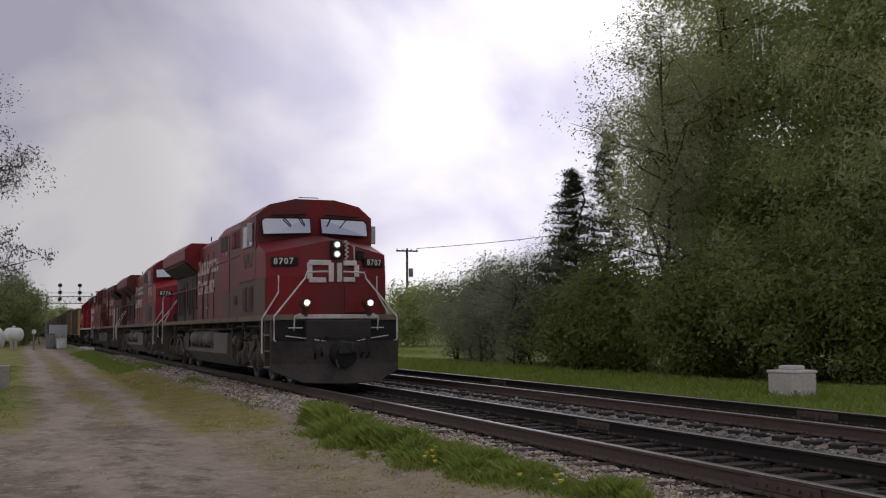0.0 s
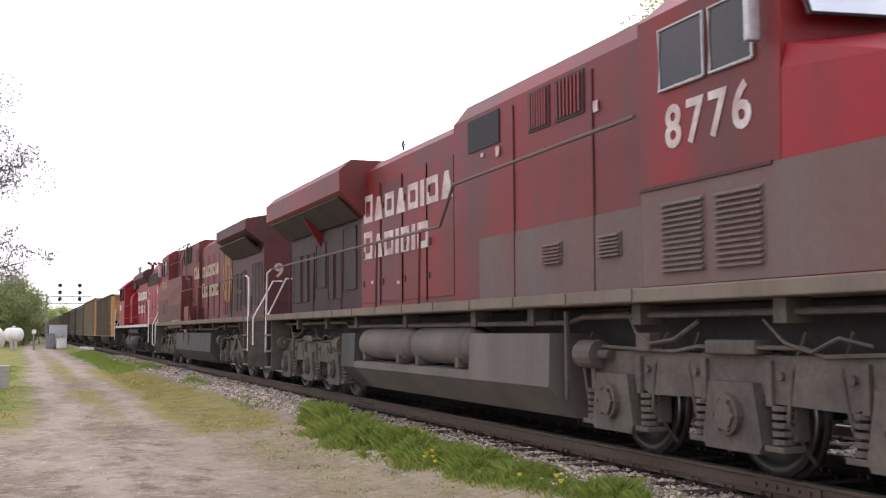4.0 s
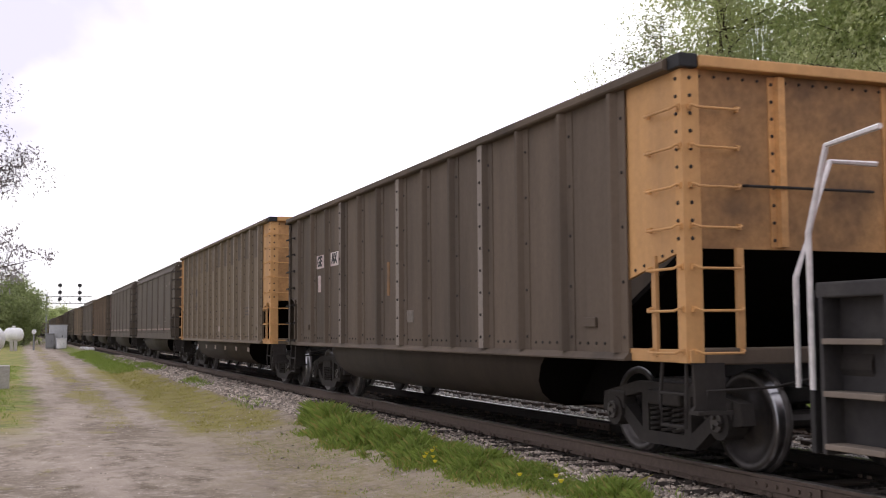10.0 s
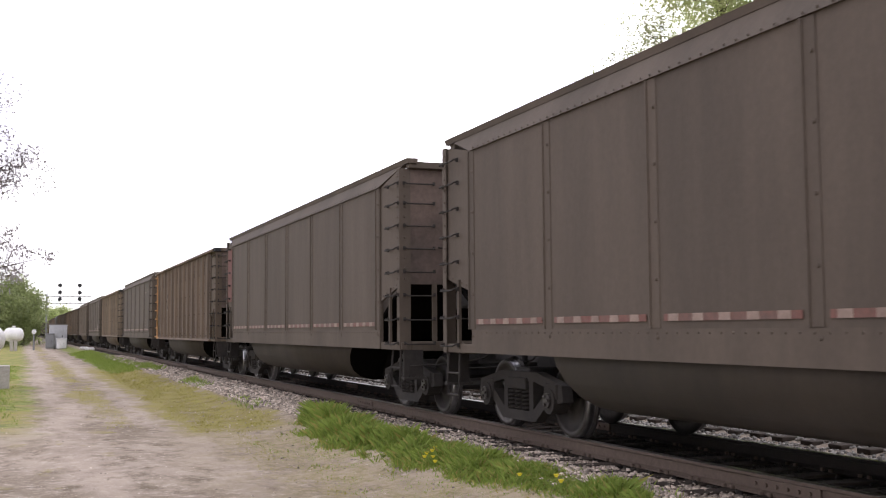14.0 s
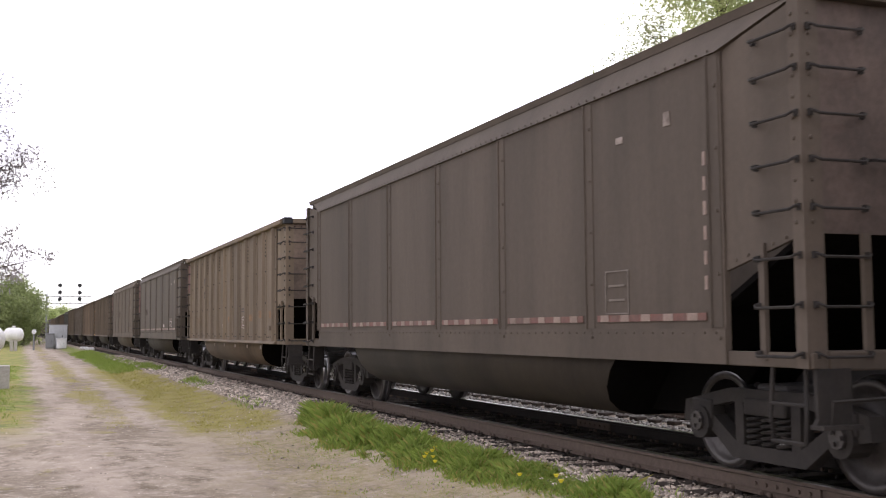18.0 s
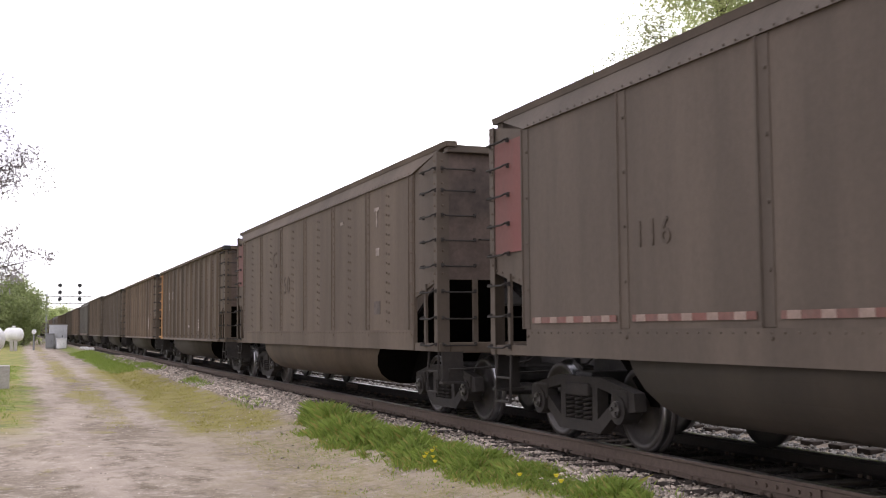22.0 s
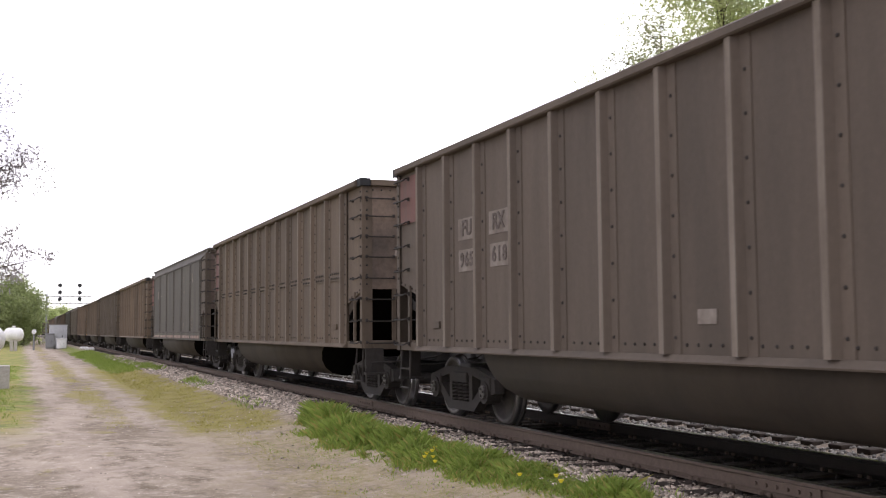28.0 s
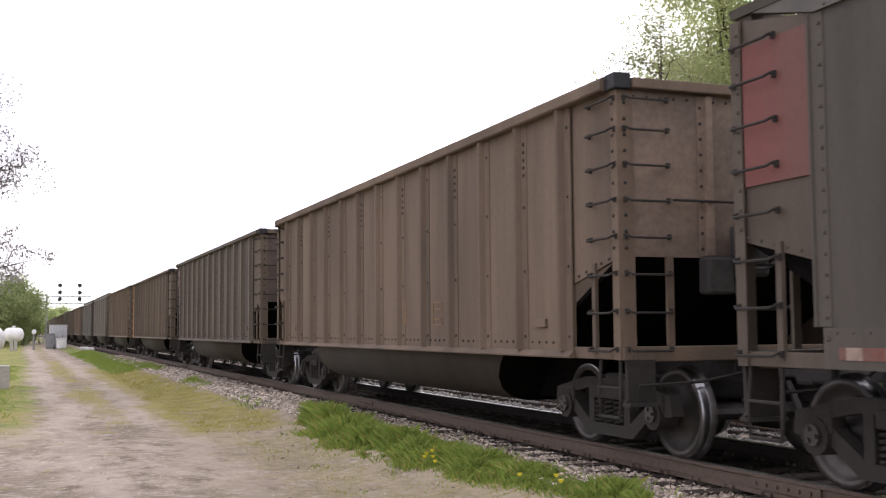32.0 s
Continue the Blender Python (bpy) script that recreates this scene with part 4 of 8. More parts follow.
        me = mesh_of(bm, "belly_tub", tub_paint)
        me.materials.append(SHADE_BLACK)
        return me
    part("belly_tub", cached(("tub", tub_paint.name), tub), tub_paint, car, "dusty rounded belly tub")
    part("centre_sill", cached("csill", lambda: mesh_of(box(fresh(), -0.3, 0.3, 0.5, BODY_END - 0.5, 0.72, 1.02, 0.02), "centre_sill", UNDER_DARK)), UNDER_DARK, car)

    # ladders
    def rung_mesh(front_rung, mat):
        bm = fresh()
        if front_rung:
            pts = [(0, 0, 0), (0, -0.05, 0.0), (0.03, -0.075, -0.02), (0.42, -0.075, -0.02), (0.46, -0.05, 0.0), (0.46, 0, 0.0)]
            feet = ((0, -0.01, 0), (0.46, -0.01, 0))
        else:
            pts = [(0, 0, 0), (-0.05, 0, 0.0), (-0.075, 0.03, -0.02), (-0.075, 0.44, -0.02), (-0.05, 0.48, 0.0), (0, 0.48, 0.0)]
            feet = ((-0.01, 0, 0), (-0.01, 0.48, 0))
        tube(bm, pts, 0.0115, 6)
        for a, b, c in feet:
            box(bm, a - 0.015, a + 0.015, b - 0.016, b + 0.016, c - 0.03, c + 0.02)
        return mesh_of(bm, "rung", mat)
    for front in (True, False):
        p = end_paint if front else rear_paint
        ya = CORNER + 0.02 if front else BODY_END - CORNER - 0.50
        q = p if p is YELLOW else UNDER
        side = cached(("rung_side", q.name), lambda: rung_mesh(False, q))
        endr = cached(("rung_end", q.name), lambda: rung_mesh(True, q))
        for z in RUNG_Z:
            if z < end_top - 0.06:
                part("ladder_rung", side, q, car, at=pose(-HALF - 0.005, ya, z))
                if front:
                    part("ladder_rung", endr, q, car, at=pose(-HALF + 0.06, CORNER - 0.025, z))
                else:
                    part("ladder_rung", endr, q, car, at=pose(-HALF + 0.52, BODY_END - CORNER + 0.025, z, 0, 0, 180))
        stile = cached(("stile", p.name), lambda: mesh_of(box(fresh(), -HALF - 0.006, -HALF + 0.03, -0.032, 0.032, 1.0, 1.86), "ladder_stile", p))
        part("ladder_stile", stile, p, car, at=pose(0, CORNER + 0.48 if front else BODY_END - CORNER - 0.48, 0))
        end_stile = cached(("end_stile", p.name), lambda: mesh_of(box(fresh(), -0.035, 0.035, -0.018, 0.018, 1.07, 1.91), "ladder_stile", p))
        part("ladder_stile", end_stile, p, car, at=pose(-HALF + 0.53, CORNER - 0.01 if front else BODY_END - CORNER + 0.01, 0))

        def stirrup():
            bm = fresh()
            a = -HALF + 0.02
            tube(bm, [(a + 0.02, 0.02, 0.96), (a, 0.0, 0.62), (a, 0.02, 0.42), (a, 0.38, 0.42), (a, 0.40, 0.62), (a + 0.02, 0.38, 0.96)], 0.018)
            tube(bm, [(a, 0.01, 0.69), (a, 0.39, 0.69)], 0.014)
            return mesh_of(bm, "sill_step", UNDER)
        part("sill_step", cached("stirrup", stirrup), UNDER, car, at=pose(0, CORNER + 0.05 if front else BODY_END - CORNER - 0.45, 0))

        def bracket():
            bm = fresh()
            y = CORNER - 0.02 if front else BODY_END - CORNER + 0.02
            prism(bm, [(-HALF + 0.04, 0.95), (-HALF + 0.05, 0.60), (-HALF + 0.02, 0.56), (-HALF + 0.36, 0.54), (-HALF + 0.34, 0.60), (-HALF + 0.34, 0.95)], 'y', y - 0.02, y + 0.02)
            box(bm, -HALF + 0.02, -HALF + 0.36, y - 0.10, y + 0.04, 0.53, 0.56)
            return mesh_of(bm, "jacking_bracket", UNDER)
        part("jacking_bracket", cached(("bracket", front), bracket), UNDER, car)
        ye = CORNER - 0.10 if front else BODY_END - CORNER + 0.10
        part("cut_lever", cached(("lever", front), lambda: mesh_of(tube(fresh(), [(-HALF + 0.1, ye, 0.50), (-HALF + 0.12, ye, 0.72), (-0.8, ye, 0.74), (-0.3, ye, 0.82), (-0.1, ye, 0.98)], 0.014, 5), "cut_lever", UNDER)), UNDER, car)
        if style == "ribbed":
            part("placard_holder", cached(("holder", front, paint.name), lambda: mesh_of(box(fresh(), -HALF - 0.03, -HALF - 0.002, -0.12, 0.12, -0.045, 0.045, 0.006), "placard_holder", paint)), paint, car, at=pose(0, 2.05 if front else BODY_END - 2.05, 1.30))

    def far_ladder():
        bm = fresh()
        for yc in (CORNER, BODY_END - CORNER - 0.5):
            for z in RUNG_Z:
                if z < end_top - 0.06:
                    tube(bm, [(HALF, yc, z), (HALF + 0.07, yc + 0.02, z), (HALF + 0.07, yc + 0.4, z), (HALF, yc + 0.42, z)], 0.012, 5)
        return mesh_of(bm, "side_ladder", paint)
    part("side_ladder", cached(("far_ladder", pid), far_ladder), paint, car)
    part("grab_bar", cached("grab", lambda: mesh_of(tube(fresh(), [(-0.98, CORNER, 2.44), (-0.98, CORNER - 0.07, 2.43), (0.35, CORNER - 0.07, 2.43), (0.35, CORNER, 2.44)], 0.014, 5), "grab_bar", UNDER)), UNDER, car)

    def brake_wheel(y, d):
        bm = fresh()
        n = 18
        ring = [(-0.25 + 0.27 * math.cos(k * math.tau / n), y, 2.05 + 0.27 * math.sin(k * math.tau / n)) for k in range(n + 1)]
        tube(bm, ring, 0.02, 5)
        for k in range(5):
            a = k * math.tau / 5
            tube(bm, [(-0.25, y - d * 0.03, 2.05), (-0.25 + 0.27 * math.cos(a), y, 2.05 + 0.27 * math.sin(a))], 0.014, 5)
        box(bm, -0.42, -0.08, y - d * 0.22, y - d * 0.05, 1.72, 2.2, 0.03)
        tube(bm, [(-0.3, y - d * 0.1, 1.75), (-0.3, y - d * 0.15, 1.05)], 0.022)
        box(bm, -0.75, -0.45, y - d * 0.25, y - d * 0.08, 1.55, 1.9, 0.03)
        return mesh_of(bm, "brake_wheel", UNDER_DARK)
    if ribbed is False or seam or studs > 0.5:
        part("brake_wheel", cached("brakefront", lambda: brake_wheel(CORNER - 0.28, -1)), UNDER_DARK, car, "hand brake wheel with its gear box")
    else:
        part("brake_wheel", cached("brakewheel", lambda: brake_wheel(BODY_END - CORNER + 0.28, 1)), UNDER_DARK, car, "hand brake wheel with its gear box")
    part("coupler", coupler_mesh(), UNDER_DARK, car, at=pose(0, -0.46, 0))
    part("coupler", coupler_mesh(), UNDER_DARK, car, at=pose(0, BODY_END + 0.46, 0, 0, 0, 180))
    freight_truck(car, 1.6)
    freight_truck(car, BODY_END - 1.55)
    return car


# ---- rolling stock: locomotives ----
def loco_frame(s, arms):
    def build():
        bm = fresh()
        x0, x1 = s * 1.02, s * 1.16
        prism(bm, [(-2.45, 0.98), (2.45, 0.98), (2.5, 0.82), (2.2, 0.62), (1.45, 0.60), (1.25, 0.44), (0.62, 0.44), (0.42, 0.66), (-0.42, 0.66), (-0.62, 0.44),
                   (-1.25, 0.44), (-1.45, 0.60), (-2.2, 0.62), (-2.5, 0.82)], 'x', x0, x1)
        for y in (-1.95, 0.0, 1.95):
            box(bm, x0, s * 1.24, y - 0.26, y + 0.26, 0.34, 0.72, 0.05)
            cyl(bm, (s * 1.05, y, 0.53), (s * 1.30, y, 0.53), 0.17, seg=14)
            cyl(bm, (s * 1.30, y, 0.53), (s * 1.33, y, 0.53), 0.10, seg=10)
            for dy in (-0.36, 0.36):
                for k in range(4):
                    cyl(bm, (s * 1.12, y + dy, 0.40 + 0.06 * k), (s * 1.12, y + dy, 0.435 + 0.06 * k), 0.085, seg=9)
        return mesh_of(bm, "side_frame", LOCO_DUST)
    return cached(("loco_frame", s), build)


def loco_arm(s, d):
    def build():
        bm = prism(fresh(), [(d * 0.15, 1.02), (d * 0.32, 1.02), (d * 1.02, 0.62), (d * 0.98, 0.5), (d * 0.84, 0.52), (d * 0.15, 0.90)], 'x', s * 1.16, s * 1.23)
        return mesh_of(bm, "equalizer_arm", LOCO_DUST)
    return cached(("loco_arm", s, d), build)


def loco_damper(s, d):
    def build():
        bm = tube(fresh(), [(s * 1.22, d * 2.05, 1.05), (s * 1.26, d * 2.2, 0.75), (s * 1.22, d * 2.35, 0.5)], 0.05, 8)
        cyl(bm, (s * 1.22, d * 2.06, 1.02), (s * 1.25, d * 2.17, 0.8), 0.075, seg=10)
        return mesh_of(bm, "damper", LOCO_DUST)
    return cached(("loco_damper", s, d), build)


def loco_hose(s):
    return cached(("loco_hose", s), lambda: mesh_of(tube(fresh(), [(s * 1.2, -2.2, 1.06), (s * 1.2, -1.1, 1.02), (s * 1.22, -0.9, 1.08), (s * 1.22, 0.5, 1.08), (s * 1.2, 0.9, 1.03), (s * 1.2, 2.2, 1.06)], 0.018), "brake_hose", LOCO_DUST))


def loco_cylinder(s, d):
    return cached(("loco_cyl", s, d), lambda: mesh_of(cyl(cyl(fresh(), (s * 1.22, d * 2.2, 0.98), (s * 1.22, d * 2.56, 0.98), 0.145, seg=14), (s * 1.22, d * 2.0, 0.98), (s * 1.22, d * 2.2, 0.98), 0.05), "brake_cylinder", LOCO_DUST))


def block_frame(s):
    """A straight cast frame with heavy axle boxes hung below it."""
    def build():
        bm = fresh()
        x0, x1 = s * 1.02, s * 1.17
        prism(bm, [(-2.5, 1.02), (2.5, 1.02), (2.55, 0.86), (2.42, 0.72), (1.55, 0.70), (1.35, 0.62), (0.5, 0.64), (0.3, 0.72), (-0.3, 0.72), (-0.5, 0.64), (-1.35, 0.62), (-1.55, 0.70), (-2.42, 0.72), (-2.55, 0.86)], 'x', x0, x1)
        for y in (-1.95, 0.0, 1.95):
            prism(bm, [(y - 0.30, 0.80), (y + 0.30, 0.80), (y + 0.40, 0.32), (y + 0.36, 0.24), (y - 0.36, 0.24), (y - 0.40, 0.32)], 'x', x0, s * 1.25)
            cyl(bm, (s * 1.2, y, 0.53), (s * 1.31, y, 0.53), 0.17, seg=16)
            cyl(bm, (s * 1.31, y, 0.53), (s * 1.335, y, 0.53), 0.12, seg=12)
            for dy in (-0.52, 0.52):
                for k in range(5):
                    cyl(bm, (s * 1.13, y + dy, 0.33 + 0.065 * k), (s * 1.13, y + dy, 0.37 + 0.065 * k), 0.09, seg=10)
                box(bm, s * 1.02, s * 1.23, y + dy - 0.12, y + dy + 0.12, 0.27, 0.32, 0.01)
        return mesh_of(bm, "side_frame", LOCO_DUST)
    return cached(("block_frame", s), build)


def truck_clutter(s):
    """Sand pipes, brake levers, bolts and hanging hoses along a truck's side."""
    def build():
        bm = fresh()
        for y in (-1.95, 0.0, 1.95):
            for d in (-1, 1):
                tube(bm, [(s * 1.05, y + d * 0.72, 1.2), (s * 1.18, y + d * 0.70, 0.9), (s * 1.16, y + d * 0.62, 0.5), (s * 0.86, y + d * 0.56, 0.16)], 0.018, 5)
                box(bm, s * 1.16, s * 1.21, y + d * 0.44 - 0.04, y + d * 0.44 + 0.04, 0.62, 0.98, 0.01)
                cyl(bm, (s * 1.16, y + d * 0.58, 0.86), (s * 1.205, y + d * 0.58, 0.86), 0.035, seg=8)
            for a in range(6):
                cyl(bm, (s * 1.30, y + 0.13 * math.cos(a * 1.047), 0.53 + 0.13 * math.sin(a * 1.047)), (s * 1.345, y + 0.13 * math.cos(a * 1.047), 0.53 + 0.13 * math.sin(a * 1.047)), 0.018, seg=6)
            box(bm, s * 0.95, s * 1.1, y - 0.62, y - 0.50, 0.35, 0.75, 0.02)
        tube(bm, [(s * 1.2, -1.6, 1.1), (s * 1.24, -1.3, 1.16), (s * 1.24, -1.0, 1.05), (s * 1.24, -0.7, 1.12), (s * 1.2, -0.4, 1.3)], 0.016, 5)
        tube(bm, [(s * 1.2, 0.5, 1.3), (s * 1.25, 0.8, 1.14), (s * 1.25, 1.2, 1.1), (s * 1.22, 1.5, 1.2), (s * 1.2, 1.7, 1.4)], 0.02, 5)
        box(bm, s * 1.06, s * 1.26, -0.34, 0.34, 1.02, 1.14, 0.02)
        box(bm, s * 1.1, s * 1.24, 1.25, 1.5, 1.02, 1.2, 0.02)
        return mesh_of(bm, "brake_rigging", LOCO_DUST)
    return cached(("truck_clutter", s), build)


def loco_truck(loco, y, dark=False, block=False):
    """dark: sooty rather than dusty side frames; block: a straight frame without equalizer arms."""
    mat = UNDER_DARK
    truck = part("truck", cached("loco_bolster", lambda: mesh_of(box(fresh(), -1.0, 1.0, -2.3, 2.3, 0.72, 0.92, 0.03), "truck", mat)), mat, loco, "three-axle truck", at=pose(0, y, 0))
    for s in (-1, 1):
        part("side_frame", block_frame(s) if block else loco_frame(s, True), LOCO_DUST, truck)
        part("brake_hose", loco_hose(s), LOCO_DUST, truck)
        part("brake_rigging", truck_clutter(s), LOCO_DUST, truck)
        for d in (-1, 1):
            part("brake_cylinder", loco_cylinder(s, d), LOCO_DUST, truck)
            if not block:
                part("equalizer_arm", loco_arm(s, d), LOCO_DUST, truck)
                part("damper", loco_damper(s, d), LOCO_DUST, truck)
    for wy in (-1.95, 0.0, 1.95):
        add_wheelset(truck, wy, 0.53)
    if dark:
        for piece in truck.children:
            for slot in piece.material_slots:
                if slot.material is LOCO_DUST:
                    slot.link = 'OBJECT'
                    slot.material = UNDER
    return truck


def name_shape(w, h, kind, mat):
    """A plain ring, tapered block or bar that stands for one letter of a company name."""
    bm = fresh()
    t = min(0.105, w * 0.26)
    if w < 0.25:
        box(bm, -0.006, 0.006, -w / 2, w / 2, 0, h)
    elif kind == 1:
        prism(bm, [(-w * 0.46, 0), (-w * 0.16, h), (w * 0.16, h), (w * 0.46, 0)], 'x', -0.006, 0.006)
    else:
        for a0, a1, b0, b1 in ((-w / 2, w / 2, h - t, h), (-w / 2, w / 2, 0, t), (-w / 2, -w / 2 + t, t, h - t), (w / 2 - t, w / 2, t, h - t)):
            box(bm, -0.006, 0.006, a0, a1, b0, b1)
    return mesh_of(bm, "name_block", mat)


def bars_for_words(loco, x, y_left, z, widths, height, mat, first=1.2, gap=0.11):
    """The company's name, shown as plain shapes, read from +y to -y."""
    y = y_left
    for i, w in enumerate(widths):
        h = height * (first if i == 0 else 1.0)
        me = cached(("block", mat.name, round(w, 2), round(h, 2), i % 2), lambda: name_shape(w, h, i % 2, mat))
        part("name_block", me, mat, loco, at=pose(x, y - w / 2, z))
        y -= w + gap


def hollow_block(mat, w, h, t, depth=0.008):
    """A plain rectangular ring in the xz plane."""
    bm = fresh()
    box(bm, -w / 2, w / 2, -depth, depth, h / 2 - t, h / 2)
    box(bm, -w / 2, w / 2, -depth, depth, -h / 2, -h / 2 + t)
    box(bm, -w / 2, -w / 2 + t, -depth, depth, -h / 2 + t, h / 2 - t)
    return mesh_of(bm, "emblem_block", mat)


def add_lettering(loco, body, size, mat, m, name="road_number", bold=0.0):
    step = size * 0.62
    for i, ch in enumerate(body):
        if ch != " ":
            part(name, cached(("text", ch, size, mat.name, bold), lambda: text_mesh(ch, size, mat, bold)), mat, loco, at=m @ pose((i - (len(body) - 1) / 2) * step, 0, 0))


def louvre_panel(loco, x, y0, y1, z0, z1, slats, mat, s=-1):
    bm = fresh()
    box(bm, x, x + s * 0.012, y0, y1, z0, z1)
    panel = part("louvre_panel", bm, mat, loco)
    slat = fresh()
    for k in range(slats):
        z = z0 + (k + 0.5) * (z1 - z0) / slats
        prism(slat, [(x + s * 0.012, z - 0.012), (x + s * 0.045, z - 0.022), (x + s * 0.045, z - 0.010), (x + s * 0.012, z + 0.014)], 'y', y0 + 0.02, y1 - 0.02)
    part("louvre_face", slat, mat, panel)


def step_well(loco, y, d, mat, s):
    """Corner steps at one end; d is +1 at the leading end, -1 at the trailing end."""
    well = part("step_well", box(fresh(), s * 1.30, s * 1.34, min(y, y + d * 0.62), max(y, y + d * 0.62), 0.38, 1.5), mat, loco)
    part("side_plate", box(fresh(), s * 1.06, s * 1.5, y - 0.02, y + 0.02, 0.36, 1.5, 0.006), mat, well)
    part("side_plate", box(fresh(), s * 1.06, s * 1.5, y + d * 0.62 - 0.02, y + d * 0.62 + 0.02, 0.36, 1.5, 0.006), mat, well)
    for z in (0.42, 0.78, 1.14):
        part("step", box(fresh(), s * 1.345, s * 1.52, min(y + d * 0.025, y + d * 0.595), max(y + d * 0.025, y + d * 0.595), z - 0.02, z + 0.02, 0.006), SILL, well)


def ge_loco(number, paint, cab_paint, label, crest=False, top_paint=RED):
    loco = thing("locomotive", label, "locomotive", "locomotives of the train")
    tank, skirt = (TANK_DIM, DUSTY_RED) if crest else (TANK, DUSTY)
    part("deck", box(fresh(), -1.5, 1.5, 0.95, 21.3, 1.47, 1.6, 0.015), SILL, loco)
    part("underframe", box(fresh(), -0.75, 0.75, 0.7, 21.6, 0.98, 1.47, 0.03), UNDER_DARK, loco)
    # side sill plates, one a stretch of walkway
    for s in (-1, 1):
        for i in range(12):
            a = 5.1 + 1.3 * i
            part("sill_plate", cached(("sill_plate", s), lambda: mesh_of(box(fresh(), s * 1.5, s * 1.515, 0, 1.24, 1.485, 1.60, 0.004), "sill_plate", SILL)), SILL, loco, at=pose(0, a, 0))
    # nose
    def ring(z, pts, zs=None):
        return [(x, y, z if zs is None else zs[i]) for i, (x, y) in enumerate(pts)]
    base = [(-1.446, 3.3), (-1.446, 1.80), (-0.72, 1.40), (0.0, 1.34), (0.72, 1.40), (1.446, 1.80), (1.446, 3.3)]
    upper = [(-1.446, 3.3), (-1.446, 1.88), (-0.72, 1.52), (0.0, 1.48), (0.72, 1.52), (1.446, 1.88), (1.446, 3.3)]
    brow = [(-1.40, 3.3), (-1.40, 2.98), (-0.70, 2.86), (0.0, 2.84), (0.70, 2.86), (1.40, 2.98), (1.40, 3.3)]
    bm = loft(fresh(), [ring(1.6, base), ring(2.5, base), ring(0, upper, [3.2, 3.04, 3.18, 3.34, 3.18, 3.04, 3.2]), ring(0, brow, [3.44, 3.36, 3.46, 3.56, 3.46, 3.36, 3.44])])
    part("nose", bm, cab_paint, loco, "sloped red nose")
    # cab
    prof = [(-1.45, 1.6), (-1.45, 4.02), (-1.12, 4.30), (-0.5, 4.45), (0.5, 4.45), (1.12, 4.30), (1.45, 4.02), (1.45, 1.6)]
    if crest:
        prof = [(-1.45, 1.6), (-1.45, 4.14), (-1.25, 4.32), (-0.5, 4.45), (0.5, 4.45), (1.25, 4.32), (1.45, 4.14), (1.45, 1.6)]
    bm = loft(fresh(), [[(x, 3.05 - 0.10 * (z - 1.6) / 2.7, z) for x, z in prof], [(x, 5.0, z) for x, z in prof]])
    part("cab", bm, paint, loco, "wide cab")
    for s in (-1, 1):
        yf = 2.955
        pane = part("windshield", loft(fresh(), [[(s * 0.13, yf - 0.13, 3.60), (s * 1.30, yf - 0.10, 3.55), (s * 1.33, yf, 3.88), (s * 1.24, yf, 3.96), (s * 0.13, yf, 3.99)],
                                              [(s * 0.13, yf - 0.17, 3.60), (s * 1.30, yf - 0.14, 3.55), (s * 1.33, yf - 0.04, 3.88), (s * 1.24, yf - 0.04, 3.96), (s * 0.13, yf - 0.04, 3.99)]]), WINDSHIELD, loco, "tinted windshield pane")
        bm = fresh()
        tube(bm, [(s * 0.13, yf - 0.175, 3.60), (s * 1.30, yf - 0.145, 3.55), (s * 1.33, yf - 0.06, 3.88), (s * 1.24, yf - 0.05, 3.96), (s * 0.13, yf - 0.05, 3.99), (s * 0.13, yf - 0.175, 3.60)], 0.016)
        part("window_frame", bm, BLACK, pane)
        bm = fresh()
        tube(bm, [(s * 0.85, yf - 0.08, 4.05), (s * 0.62, yf - 0.14, 3.78)], 0.014)
        tube(bm, [(s * 0.25, yf - 0.08, 4.07), (s * 1.1, yf - 0.08, 4.03)], 0.018)
        tube(bm, [(s * 0.42, yf - 0.08, 4.05), (s * 0.28, yf - 0.14, 3.80)], 0.014)
        part("wiper", bm, BLACK, pane)
        lo, hi = (3.42, 3.95) if crest else (3.32, 3.86)
        for y0, y1 in ((3.30, 3.86), (3.95, 4.62)):
            win = part("side_window", box(fresh(), s * 1.45, s * 1.462, y0, y1, lo, hi), CAB_DARK if number == "8776" else GLASS, loco)
            bm = fresh()
            tube(bm, [(s * 1.465, y0, lo), (s * 1.465, y1, lo), (s * 1.465, y1, hi), (s * 1.465, y0, hi), (s * 1.465, y0, lo)], 0.02)
            part("window_frame", bm, SILVER if s < 0 else BLACK, win)
        part("side_mirror", box(fresh(), s * 1.5, s * 1.62, 3.14, 3.20, 3.4, 3.85, 0.012), SILVER, loco)
        for y0, y1 in (((3.20, 3.85), (3.98, 4.64)) if not crest else ()):
            louvre_panel(loco, s * 1.452, y0, y1, 1.72, 2.34, 13, DUSTY, s)
        for y0, y1 in ((5.93, 6.38), (7.22, 7.70)):
            louvre_panel(loco, s * 1.112, y0, y1, 1.97, 2.21, 6, DUSTY, s)
    # dusty lower cab band
    for s in (-1, 1):
        part("cab_side_skirt", box(fresh(), s * 1.45, s * 1.458, 1.84, 4.98, 1.61, 2.48), skirt, loco)
        part("hood_skirt", box(fresh(), s * 1.10, s * 1.108, 5.02, 8.78 if crest else 9.6, 1.61, 2.42), skirt, loco)
    # hood
    ra, rb = (16.3, 20.72) if crest else (15.0, 21.2)
    shoulder = 4.27 if crest else 4.08
    part("front_hood", prism(fresh(), [(-1.1, 1.6), (-1.1, shoulder), (-0.9, 4.34), (0.9, 4.34), (1.1, shoulder), (1.1, 1.6)], 'y', 5.0, 10.5), paint, loco)
